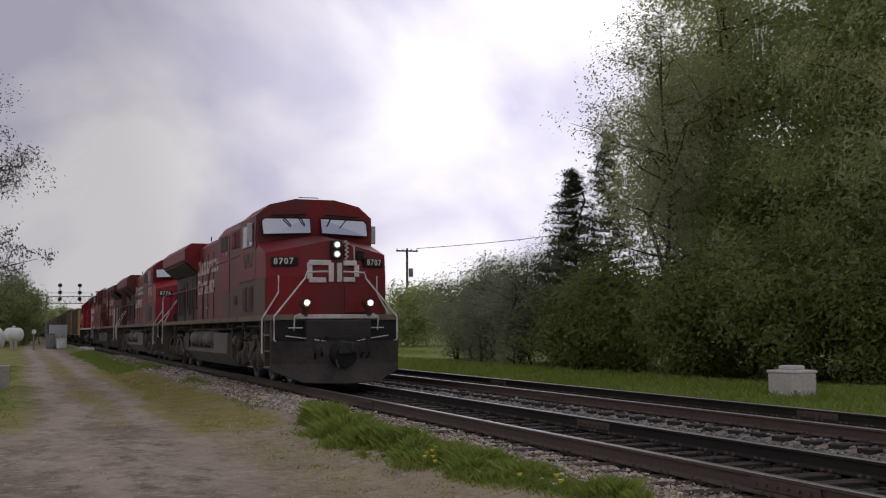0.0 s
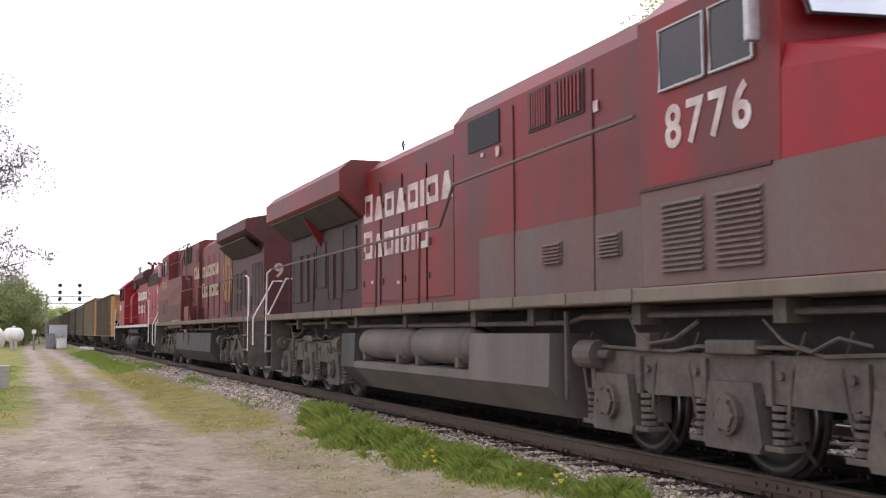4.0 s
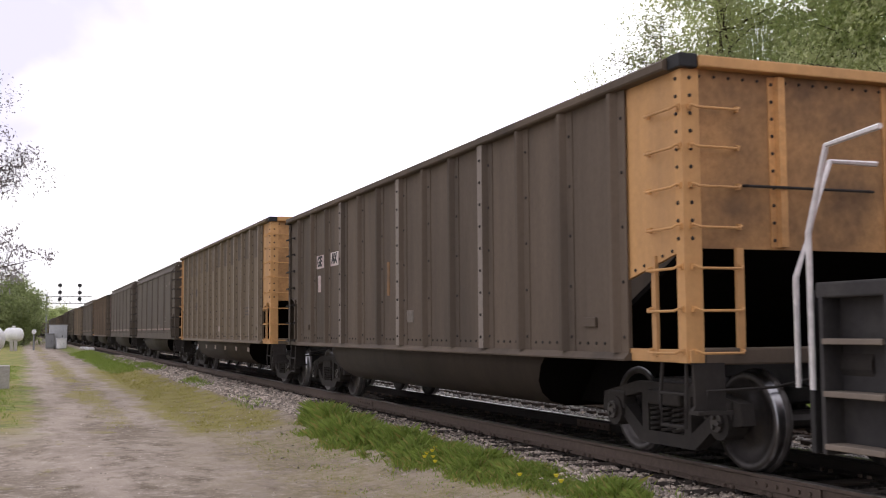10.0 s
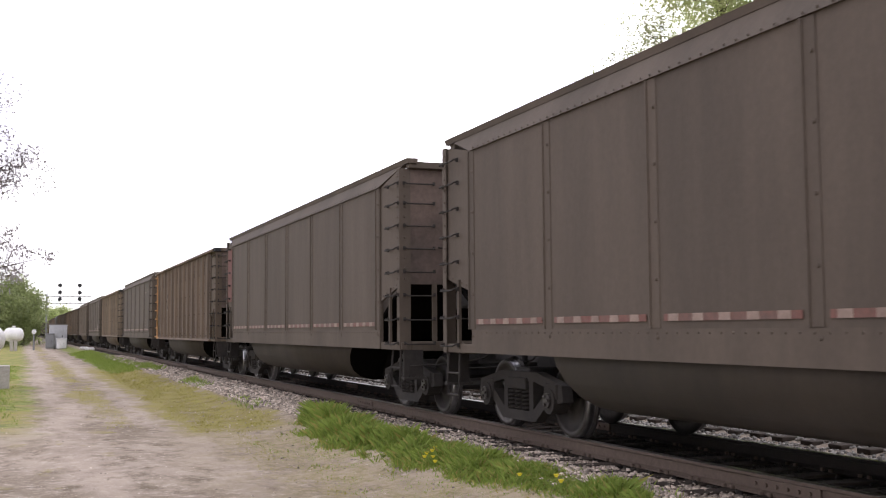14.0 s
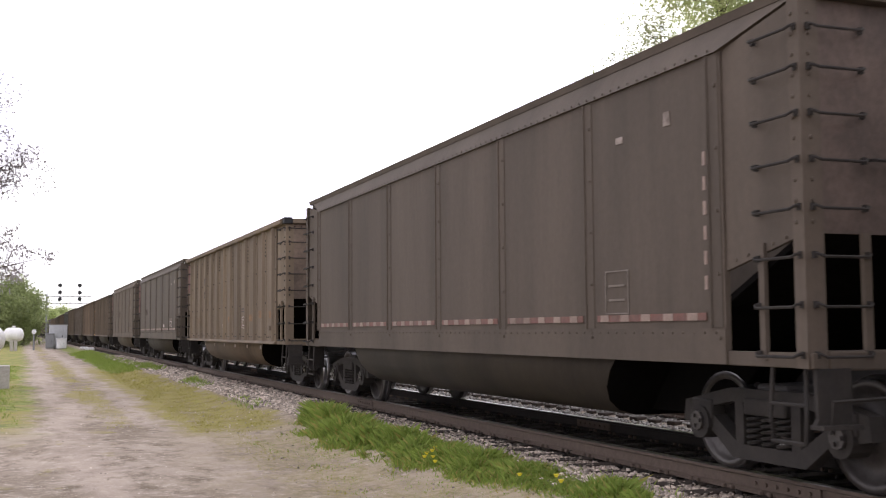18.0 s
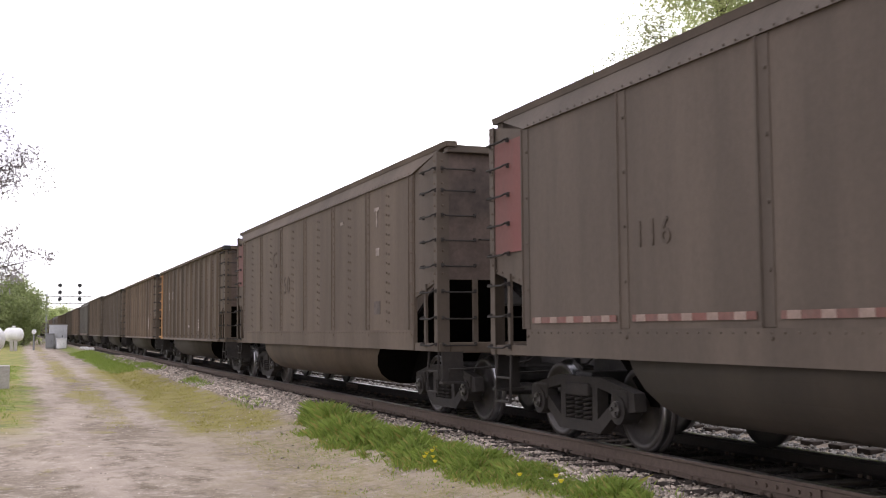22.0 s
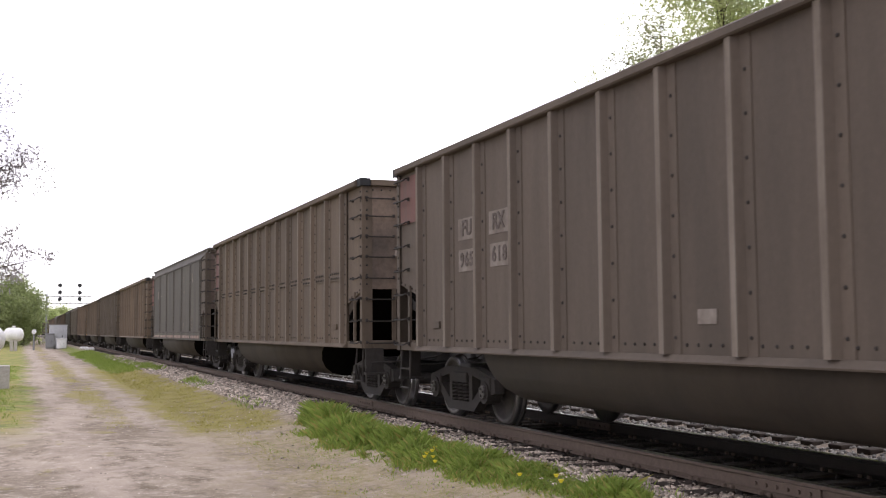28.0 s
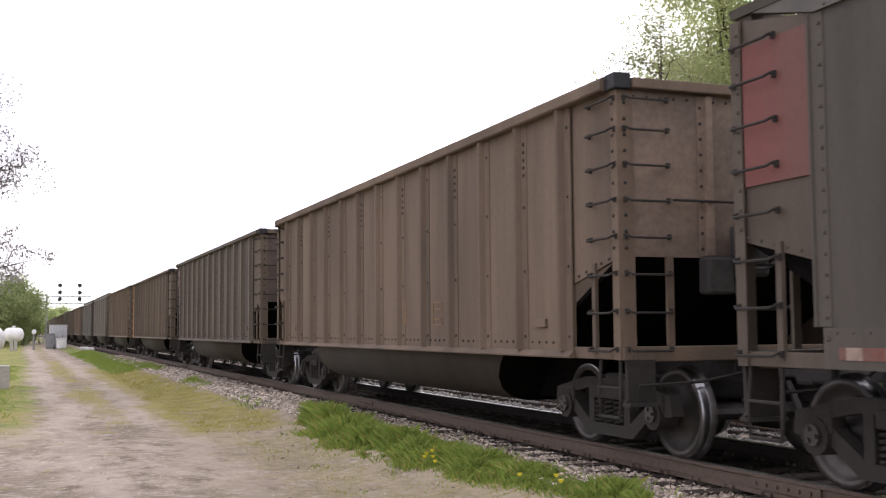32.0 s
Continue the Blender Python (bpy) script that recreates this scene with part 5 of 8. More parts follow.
    part("engine_hood", prism(fresh(), [(-1.0, 1.6), (-1.0, 4.02), (-0.8, 4.2), (0.8, 4.2), (1.0, 4.02), (1.0, 1.6)], 'y', 10.5, 15.3), paint, loco)
    part("rear_hood", prism(fresh(), [(-1.0, 1.6), (-1.0, 3.6), (1.0, 3.6), (1.0, 1.6)], 'y', 15.3, 20.72), DARK_RED if crest else SOOTY_HOOD, loco)
    part("radiator_housing", prism(fresh(), [(-1.02, 3.28), (-1.5, 3.70), (-1.5, 4.06), (-1.28, 4.26), (1.28, 4.26), (1.5, 4.06), (1.5, 3.70), (1.02, 3.28)] if not crest else [(-1.02, 3.45), (-1.48, 3.80), (-1.48, 4.06), (-1.0, 4.16), (1.0, 4.16), (1.48, 4.06), (1.48, 3.80), (1.02, 3.45)], 'y', ra, rb), top_paint, loco, "overhanging radiator housing")
    for s in (-1, 1):
        part("radiator_intake", loft(fresh(), [[(s * 1.04, ra + 0.3, 3.28), (s * 1.44, ra + 0.3, 3.63), (s * 1.46, ra + 0.3, 3.60), (s * 1.06, ra + 0.3, 3.25)], [(s * 1.04, rb - 0.3, 3.28), (s * 1.44, rb - 0.3, 3.63), (s * 1.46, rb - 0.3, 3.60), (s * 1.06, rb - 0.3, 3.25)]]), GRILLE, loco, "sooty radiator intake under the overhang")
        for y in (((ra + rb) / 2,) if number == "8776" else ()):
            part("intake_brace", prism(fresh(), [(s * 1.0, 2.9), (s * 1.48, 3.66), (s * 1.0, 3.3)], 'y', y, y + 0.05), top_paint, loco)
        # grilles and doors along the hood
        for y0, y1, z0, z1 in (((6.68, 7.36, 3.55, 4.03), (7.50, 8.06, 3.55, 4.03)) if not crest else ((7.02, 7.77, 3.68, 4.21), (8.05, 8.67, 3.68, 4.21))):
            bm = fresh()
            box(bm, s * 1.10, s * 1.115, y0, y1, z0, z1)
            g = part("air_grille", bm, GRILLE, loco)
            bm = fresh()
            if crest:
                for k in range(6):
                    zz = z0 + (k + 0.5) * (z1 - z0) / 6
                    prism(bm, [(s * 1.115, zz - 0.01), (s * 1.15, zz - 0.03), (s * 1.15, zz - 0.015), (s * 1.115, zz + 0.02)], 'y', y0 + 0.03, y1 - 0.03)
                bm2 = fresh()
                for yy in (y0 - 0.02, y1 - 0.02):
                    box(bm2, s * 1.115, s * 1.15, yy, yy + 0.035, z0 - 0.02, z1 + 0.02, 0.004)
                part("grille_frame", bm2, LOCO_DUST, g)
            else:
                for k in range(7):
                    yy = y0 + 0.08 + k * (y1 - y0 - 0.16) / 6
                    box(bm, s * 1.115, s * 1.135, yy - 0.02, yy + 0.02, z0 + 0.03, z1 - 0.03)
            part("grille_insert", bm, UNDER if crest else top_paint, g)
        part("hood_window", box(fresh(), s * 1.10, s * 1.115, *((9.88, 10.46) if crest else (8.92, 9.95)), 3.59, 4.02), BLACK, loco)
        for i in range(4):
            y = 10.75 + 1.12 * i
            d = part("hood_door", cached(("hood_door", s, paint.name), lambda: mesh_of(box(fresh(), s * 1.0, s * 1.014, 0, 1.06, 1.72, 3.72, 0.004), "hood_door", paint)), paint, loco, at=pose(0, y, 0))
            part("door_latch", cached(("latch", s), lambda: mesh_of(box(fresh(), s * 1.014, s * 1.04, 0.92, 1.0, 2.5, 2.62, 0.006), "door_latch", LOCO_DUST)), LOCO_DUST, d)
        for y0, y1, z0, z1 in (((15.6, 16.45, 2.0, 3.15), (16.6, 17.0, 1.85, 2.75), (17.15, 17.55, 1.85, 2.75), (17.75, 18.5, 2.1, 3.0), (18.7, 19.1, 1.85, 2.85), (19.25, 19.65, 1.85, 2.85), (19.85, 20.5, 1.85, 2.85)) if not crest
                               else ((16.65, 17.1, 2.4, 2.85), (17.2, 17.65, 2.4, 2.85), (16.65, 17.1, 1.8, 2.3), (17.2, 17.65, 1.8, 2.3), (17.85, 18.3, 1.9, 2.9), (18.5, 19.15, 1.75, 2.15), (19.3, 19.65, 1.9, 3.0), (19.75, 20.1, 1.9, 3.0), (20.2, 20.5, 1.9, 3.0))):
            scr = part("hood_screen", box(fresh(), s * 1.0, s * 1.012, y0, y1, z0, z1), GRILLE, loco)
            bm = fresh()
            tube(bm, [(s * 1.015, y0, z0), (s * 1.015, y1, z0), (s * 1.015, y1, z1), (s * 1.015, y0, z1), (s * 1.015, y0, z0)], 0.013, 4)
            part("screen_frame", bm, DARK_RED if not crest else DUSTY, scr)
        # walkway handrail
        bm = fresh()
        tube(bm, [(s * 1.47, 20.75, 2.62), (s * 1.47, 10.1, 2.62), (s * 1.47, 9.6, 3.12), (s * 1.47, 5.05, 3.18)] if not crest else [(s * 1.47, 20.75, 2.62), (s * 1.47, 8.55, 2.63)], 0.021)
        part("handrail", bm, DUSTY if not crest else DARK_RED, loco)
        for y in ((9.0,) if crest else ()) + (10.9, 12.9, 14.9, 16.9, 18.9):
            part("handrail_post", cached(("hr_post", s), lambda: mesh_of(tube(fresh(), [(s * 1.49, 0, 1.55), (s * 1.47, 0, 2.62)], 0.018, 5), "handrail_post", DARK_RED)), DARK_RED, loco, at=pose(0, y, 0))
        # fuel tank side and air reservoirs
        part("fuel_tank_front", prism(fresh(), [(s * 0.4, 1.19), (s * 1.42, 1.19), (s * 1.44, 0.62), (s * 1.10, 0.28), (s * 0.4, 0.28)], 'y', 7.4 if crest else 6.95, 9.2), tank, loco)
        part("fuel_tank_saddle", prism(fresh(), [(s * 0.4, 1.19), (s * 0.95, 1.19), (s * 0.95, 0.76), (s * 1.44, 0.72), (s * 1.44, 0.62), (s * 1.10, 0.28), (s * 0.4, 0.28)], 'y', 9.2, 14.3), tank, loco)
        part("fuel_tank_end", prism(fresh(), [(s * 0.4, 1.19), (s * 1.42, 1.19), (s * 1.44, 0.62), (s * 1.10, 0.28), (s * 0.4, 0.28)], 'y', 14.3, 15.1), TANK_DIM, loco)
        if not crest:
            for y0, y1 in ((9.32, 11.55), (11.72, 14.15)):
                bm = fresh()
                cyl(bm, (s * 1.19, y0 + 0.14, 1.02), (s * 1.19, y1 - 0.14, 1.02), 0.25, seg=20)
                cyl(bm, (s * 1.19, y0, 1.02), (s * 1.19, y0 + 0.14, 1.02), 0.14, 0.25, seg=20)
                cyl(bm, (s * 1.19, y1 - 0.14, 1.02), (s * 1.19, y1, 1.02), 0.25, 0.14, seg=20)
                for f in bm.faces:
                    f.smooth = len(f.verts) == 4
                res = part("air_reservoir", bm, tank, loco, "grey cylindrical air reservoir")
                for yy in (y0 + 0.3, y1 - 0.4):
                    part("bracket", box(fresh(), s * 0.98, s * 1.42, yy, yy + 0.12, 0.74, 0.88, 0.02), LOCO_DUST, res)
        else:
            part("fuel_tank_cover", prism(fresh(), [(s * 0.95, 1.19), (s * 1.40, 1.19), (s * 1.44, 0.72), (s * 0.95, 0.74)], 'y', 9.2, 14.3), tank, loco)
        # pipes and boxes under the deck
        part("brake_pipe", tube(fresh(), [(s * 1.2, 1.9, 1.36), (s * 1.2, 6.6, 1.36), (s * 1.25, 6.8, 1.3), (s * 1.25, 15.2, 1.3), (s * 1.2, 15.5, 1.38), (s * 1.2, 20.4, 1.38)], 0.03), LOCO_DUST, loco)
        part("drain_pipe", tube(fresh(), [(s * 1.32, 6.75, 1.42), (s * 1.32, 6.75, 0.5)], 0.03), LOCO_DUST, loco)
        for y in (3.2, 5.3, 7.6, 9.3, 12.0, 14.6, 16.6, 18.9):
            part("deck_bracket", cached(("deck_bracket", s), lambda: mesh_of(box(fresh(), s * 1.05, s * 1.3, 0, 0.16, 1.27, 1.47, 0.01), "deck_bracket", LOCO_DUST)), LOCO_DUST, loco, at=pose(0, y, 0))
    # nose fittings
    for s in (-1, 1):
        turn = pose(0, 0, 0, 0, 0, math.degrees(math.atan2(0.40, 0.73)) * s)
        nb = part("number_board", box(fresh(), -0.31, 0.31, -0.03, 0.02, -0.105, 0.105, 0.01), BLACK, loco, "black number board", at=pose(s * 1.07, 1.60, 2.83) @ turn)
        add_lettering(nb, number, 0.20, WHITE, pose(0, -0.036, 0) @ FRONT_TURN, bold=0.004)
        bm = cyl(fresh(), (s * 0.74, 0.98, 1.86), (s * 0.74, 0.74, 1.86), 0.13, seg=18)
        box(bm, s * 0.74 - 0.05, s * 0.74 + 0.05, 0.86, 1.0, 1.55, 1.76)
        dl = part("ditch_light", bm, DARK_RED, loco)
        part("lens", cyl(fresh(), (s * 0.74, 0.75, 1.86), (s * 0.74, 0.725, 1.86), 0.068, seg=18), HEADLIGHT if number == "8707" else LENS_DARK, dl, "round lens")
    bm = box(fresh(), -0.02, 0.24, 1.30, 1.50, 2.90, 3.32, 0.02)
    hl = part("headlight", bm, BLACK, loco, "twin headlight housing")
    for z in (3.00, 3.22):
        part("lens_ring", cyl(fresh(), (0.11, 1.31, z), (0.11, 1.285, z), 0.09, seg=18), SILVER, hl)
        part("lens", cyl(fresh(), (0.11, 1.29, z), (0.11, 1.275, z), 0.062, seg=18), HEADLIGHT if number == "8707" else LENS_DARK, hl)
    for x0, x1, z0, z1 in ((-0.54, -0.02, 2.74, 2.86), (-0.58, -0.46, 2.42, 2.80), (-0.54, -0.14, 2.34, 2.46), (-0.08, 0.04, 2.36, 2.80), (0.12, 0.24, 2.36, 2.80), (0.28, 0.60, 2.74, 2.86), (0.54, 0.66, 2.48, 2.76), (0.28, 0.56, 2.36, 2.47)):
        yn = 1.318 + 0.055 * max(0.0, abs((x0 + x1) / 2) - 0.1)
        part("emblem_bar", box(fresh(), x0, x1, yn, yn + 0.07, z0, z1, 0.012), WHITE, loco)
    for k in range(9):
        part("checker_square", cached("checker", lambda: mesh_of(box(fresh(), 0.32, 0.36, 1.36, 1.43, 2.88, 2.93), "checker_square", WHITE)), WHITE, loco, at=pose(0.04 * (k % 2), 0, 0.05 * k))
    part("door_window", box(fresh(), 0.62, 0.80, 1.42, 1.52, 2.88, 3.1, 0.02), BLACK, loco)
    part("door_grab", tube(fresh(), [(0.54, 1.50, 3.2), (0.54, 1.38, 3.2), (0.54, 1.36, 2.80), (0.54, 1.42, 2.80)], 0.014), WHITE, loco)
    part("nose_door", box(fresh(), 0.30, 0.86, 1.34, 1.46, 1.64, 2.28, 0.015), cab_paint, loco)
    part("anticlimber", box(fresh(), -0.95, 0.95, 0.86, 0.945, 1.50, 1.60, 0.02), WHITE_SILL, loco)
    # pilot plow
    ridge = ((-1.48, 0.92, 0.95, 0.36), (-0.85, 0.62, 0.52, 0.10), (0.0, 0.42, 0.10, 0.08), (0.85, 0.62, 0.52, 0.10), (1.48, 0.92, 0.95, 0.36))
    bm = loft(fresh(), [[(x, a, 1.0) for x, a, b, z in ridge] + [(x, a + 0.05, 1.0) for x, a, b, z in reversed(ridge)],
                        [(x, (a + b) / 2 + 0.09, 0.5) for x, a, b, z in ridge] + [(x, (a + b) / 2 + 0.14, 0.5) for x, a, b, z in reversed(ridge)],
                        [(x, b, z) for x, a, b, z in ridge] + [(x, b + 0.05, z) for x, a, b, z in reversed(ridge)]])
    part("plow", bm, PLOW, loco, "sooty steel snowplow")
    part("plow_lip", tube(fresh(), [(x, b + 0.02, z) for x, a, b, z in ridge], 0.02), PLOW, loco)
    part("pilot_plate", box(fresh(), -1.45, 1.45, 1.0, 1.06, 0.4, 1.5, 0.01), BLACK, loco)
    part("coupler_pocket", cyl(fresh(), (0, 0.16, 0.66), (0, 0.6, 0.72), 0.25, 0.34, seg=20), BLACK, loco, "black pocket disc behind the coupler")
    for s in (-1, 1):
        part("cut_lever", tube(fresh(), [(s * 1.2, 0.86, 1.12), (s * 0.75, 0.78, 1.06), (s * 0.5, 0.62, 1.02), (s * 0.3, 0.55, 0.98)], 0.014), WHITE_SILL, loco)
        part("pilot_grab", tube(fresh(), [(s * 1.1, 0.98, 1.3), (s * 1.1, 0.9, 1.3), (s * 0.8, 0.9, 1.3), (s * 0.8, 0.98, 1.3)], 0.014), WHITE, loco)
    part("draft_gear", box(fresh(), -0.32, 0.32, 0.5, 1.1, 0.62, 1.12, 0.04), BLACK, loco)
    for x in (-0.45, -0.6, 0.45, 0.6):
        part("air_hose", tube(fresh(), [(x, 0.95, 1.25), (x * 1.05, 0.6, 1.0), (x * 1.05, 0.45, 0.75), (x, 0.55, 0.62)], 0.025), BLACK, loco)

    for s in (-1, 1):
        step_well(loco, 1.06, 1, LOCO_DUST, s)
        step_well(loco, 21.25, -1, LOCO_DUST, s)
        part("front_handrail", tube(fresh(), [(s * 1.55, 1.70, 0.72), (s * 1.55, 1.70, 1.52), (s * 1.18, 1.66, 2.12), (s * 1.18, 1.66, 2.52)], 0.021), WHITE, loco, "white grab rail")
        part("front_handrail", tube(fresh(), [(s * 1.38, 0.95, 0.98), (s * 1.44, 0.93, 1.04), (s * 1.44, 0.93, 1.55), (s * 0.72, 1.0, 2.42), (s * 0.68, 1.0, 2.56), (s * 0.18, 1.0, 2.58)], 0.021), WHITE, loco, "white grab rail")
        part("front_handrail", tube(fresh(), [(s * 0.98, 0.98, 1.25), (s * 0.98, 0.9, 1.55), (s * 0.85, 0.9, 1.62), (s * 0.8, 0.9, 1.5)], 0.018), WHITE, loco)
        part("rear_handrail", tube(fresh(), [(s * 1.47, 20.75, 2.62), (s * 1.48, 21.15, 2.55), (s * 1.48, 21.2, 2.2), (s * 1.50, 21.22, 0.75)], 0.022), WHITE, loco, "white grab rail")
        part("rear_handrail", tube(fresh(), [(s * 0.72, 21.55, 2.45), (s * 0.95, 21.55, 2.45), (s * 1.42, 21.45, 1.55), (s * 1.42, 21.45, 0.9)], 0.022), WHITE, loco, "white grab rail")
    part("roof_antenna", tube(fresh(), [(-0.28, 3.5, 4.44), (-0.28, 3.5, 4.56), (0.22, 3.5, 4.56), (0.22, 3.5, 4.44)], 0.014), WHITE, loco)
    part("roof_hatch", box(fresh(), -0.5, 0.5, 7.2, 8.4, 4.28, 4.38, 0.03), DARK_RED, loco)
    part("exhaust_stack", box(fresh(), -0.35, 0.35, 11.6, 12.4, 4.18, 4.32, 0.04), GRILLE, loco)
    for y in (10.3, 13.4):
        part("lifting_eye", tube(fresh(), [(-0.85, y, 4.2), (-0.85, y - 0.05, 4.3), (-0.85, y, 4.36), (-0.85, y + 0.05, 4.3), (-0.85, y, 4.2)], 0.014), BLACK, loco)
    # rear end
    part("rear_headlight", cyl(fresh(), (-0.1, 20.6, 3.9), (-0.1, 20.85, 3.9), 0.14, seg=16), SILVER, loco)
    for z in (2.0, 2.4):
        part("rear_wall_rung", tube(fresh(), [(0.3, 20.71, z), (0.3, 20.82, z), (0.75, 20.82, z), (0.75, 20.71, z)], 0.014), DARK_RED, loco)
    part("rear_pilot", box(fresh(), -1.45, 1.45, 21.2, 21.26, 0.4, 1.5, 0.01), UNDER_DARK, loco)
    # lettering
    word1 = [0.50, 0.49, 0.47, 0.49, 0.47, 0.17, 0.49, 0.48]
    word2 = [0.49, 0.47, 0.47, 0.17, 0.40, 0.17, 0.47]
    s = 1 if crest else -1
    if not crest:
        bars_for_words(loco, -1.018, 15.08, 3.12, word1, 0.40, WORN_WHITE)
        bars_for_words(loco, -1.018, 15.08, 2.48, word2, 0.40, WORN_WHITE)
        add_lettering(loco, number, 0.52, FADED_MARK if number == "8707" else WORN_WHITE, pose(-1.456, 3.95, 2.96) @ SIDE_TURN, bold=0.012)
        for yy in (10.45, 11.85, 13.0, 14.15):
            part("door_gap", cached("door_gap", lambda: mesh_of(box(fresh(), -1.022, -1.012, -0.01, 0.01, 1.66, 3.75), "door_gap", SHADE_BLACK)), SHADE_BLACK, loco, at=pose(0, yy, 0))
        for yy in (8.5, 6.5, 5.05):
            part("body_seam", cached("body_seam", lambda: mesh_of(box(fresh(), -1.116, -1.104, -0.011, 0.011, 1.62, 3.98), "body_seam", DARK_RED)), DARK_RED, loco, at=pose(0, yy, 0))
        part("seam_ledge", box(fresh(), -1.475, -1.452, 3.1, 4.98, 2.46, 2.49), DARK_RED, loco)
        for yy, zz, ww, hh in ((8.9, 3.42, 0.10, 0.12), (9.4, 3.48, 0.08, 0.05), (10.2, 3.40, 0.07, 0.05), (6.35, 3.50, 0.10, 0.12), (13.1, 1.98, 0.12, 0.05), (14.5, 2.04, 0.14, 0.05)):
            part("notice_plate", box(fresh(), -1.128, -1.118, yy, yy + ww, zz, zz + hh) if yy < 10 else box(fresh(), -1.03, -1.016, yy, yy + ww, zz, zz + hh), WORN_WHITE, loco)
        for i in range(9):
            part("hinge", cached("hinge", lambda: mesh_of(box(fresh(), -1.03, -1.012, -0.03, 0.03, -0.05, 0.05, 0.004), "hinge", DARK_RED)), DARK_RED, loco, at=pose(0, 10.62 + 1.12 * (i % 5), 2.05 if i < 5 else 3.35))
    else:
        y = 9.56
        for i, w in enumerate(word1):
            part("name_block", name_shape(w, 0.40 if i == 0 else 0.36, i % 2, CREAM), CREAM, loco, at=pose(1.116 if i < 2 else 1.02, y + w / 2, 3.02))
            y += w + 0.125
        y = 10.74
        for i, w in enumerate(word2):
            part("name_block", name_shape(w, 0.45 if i == 0 else 0.37, i % 2, CREAM), CREAM, loco, at=pose(1.02, y + w / 2, 2.36))
            y += w + 0.09
        add_lettering(loco, number, 0.5, CREAM, pose(1.458, 3.97, 2.98) @ FAR_TURN, bold=0.012)
        bm = fresh()
        n = 28
        rim = [(15.55 + 0.78 * math.cos(k * math.tau / n), 2.85 + 0.78 * math.sin(k * math.tau / n)) for k in range(n)]
        prism(bm, rim, 'x', 1.012, 1.02)
        crest_part = part("crest", bm, GOLD, loco, "faded gold oval crest")
        part("crest_shield", prism(fresh(), [(15.30, 3.20), (15.80, 3.20), (15.86, 2.75), (15.76, 2.35), (15.55, 2.12), (15.34, 2.35), (15.24, 2.75)], 'x', 1.02, 1.025), CREST_DARK, crest_part, "darker worn shield on the crest")
        for yy in (14.98, 15.62, 16.1):
            part("door_gap", box(fresh(), 1.02, 1.028, yy, yy + 0.02, 1.75, 3.7), SHADE_BLACK, loco)
        for yy in (10.9, 12.1, 13.2):
            part("door_gap", box(fresh(), 1.014, 1.022, yy, yy + 0.018, 1.7, 3.7), SHADE_BLACK, loco)
        part("blower_box", box(fresh(), 1.0, 1.45, 9.43, 10.5, 1.6, 2.09, 0.02), RED_DULL, loco)
        part("blower_motor", box(fresh(), 1.0, 1.2, 10.5, 10.95, 1.6, 2.02, 0.02), DARK_RED, loco)
        part("box_brace", prism(fresh(), [(10.5, 1.62), (10.82, 1.62), (10.5, 1.95)], 'x', 1.40, 1.42), RED_DULL, loco)
        add_lettering(loco, number[0] + " " + number[1] + "  " + number[3], 0.5, CREAM, pose(-0.15, 20.732, 2.75) @ BACK_TURN, bold=0.01)
        part("cab_extension", box(fresh(), 1.05, 1.45, 4.98, 8.8, 1.37, 3.2, 0.02), RED_DULL, loco, "full-width riveted body side behind the cab")
        part("dusty_skirt", box(fresh(), 1.45, 1.456, 5.0, 8.78, 1.40, 2.2), skirt, loco)
        for i in range(6):
            part("reflector", box(fresh(), 1.456, 1.464, 6.3 + 0.42 * i, 6.46 + 0.42 * i, 1.54, 1.66), CREAM, loco)
        bm = fresh()
        for r_ in range(4):
            for k in range(25):
                rivet(bm, (1.452, 5.5 + 0.125 * k, 2.28 + 0.11 * r_ + 0.011 * k), (1, 0, 0), 0.018)
        tagged(part("rivets", bm, SILL, loco), kind="stuff")
        part("seam_strip", box(fresh(), 1.45, 1.47, 5.2, 8.68, 2.10, 2.13), LOCO_DUST, loco)
        part("roof_handrail", tube(fresh(), [(1.2, 4.7, 3.77), (1.4, 4.75, 3.77), (1.4, 8.6, 3.75)], 0.018), DARK_RED, loco)
        part("roof_handrail", tube(fresh(), [(1.13, 4.9, 4.27), (1.16, 5.0, 4.36), (1.16, 8.5, 4.36), (1.13, 8.6, 4.27)], 0.018), DARK_RED, loco)
        for yy in (6.15, 7.3, 8.55):
            part("rail_stanchion", tube(fresh(), [(1.42, yy, 3.18), (1.40, yy, 3.76), (1.17, yy, 4.36)], 0.016, 5), DARK_RED, loco)
        part("dark_hatch", box(fresh(), 1.10, 1.116, 4.98, 5.75, 3.28, 3.78, 0.004), DARK_RED, loco)
        for zz in (2.36, 2.78):
            part("side_grab", tube(fresh(), [(1.1, 8.92, zz), (1.17, 8.92, zz - 0.02), (1.17, 9.42, zz - 0.04), (1.1, 9.42, zz - 0.02)], 0.014, 5), DARK_RED, loco)
        part("sight_gauge", box(fresh(), 1.43, 1.446, 10.40, 10.46, 0.80, 1.15, 0.004), BLACK, loco, "black sight gauge on the fuel tank")
        for k in range(5):
            part("gauge_dot", cached("gauge_dot", lambda: mesh_of(cyl(fresh(), (1.446, 10.43, 0), (1.452, 10.43, 0), 0.014, seg=8), "gauge_dot", SILVER)), SILVER, loco, at=pose(0, 0, 0.86 + 0.06 * k))
        part("filler_neck", cyl(cyl(fresh(), (1.1, 10.6, 1.16), (1.3, 10.56, 1.28), 0.07, seg=12), (1.3, 10.56, 1.28), (1.33, 10.555, 1.295), 0.10, seg=14), LOCO_DUST, loco)
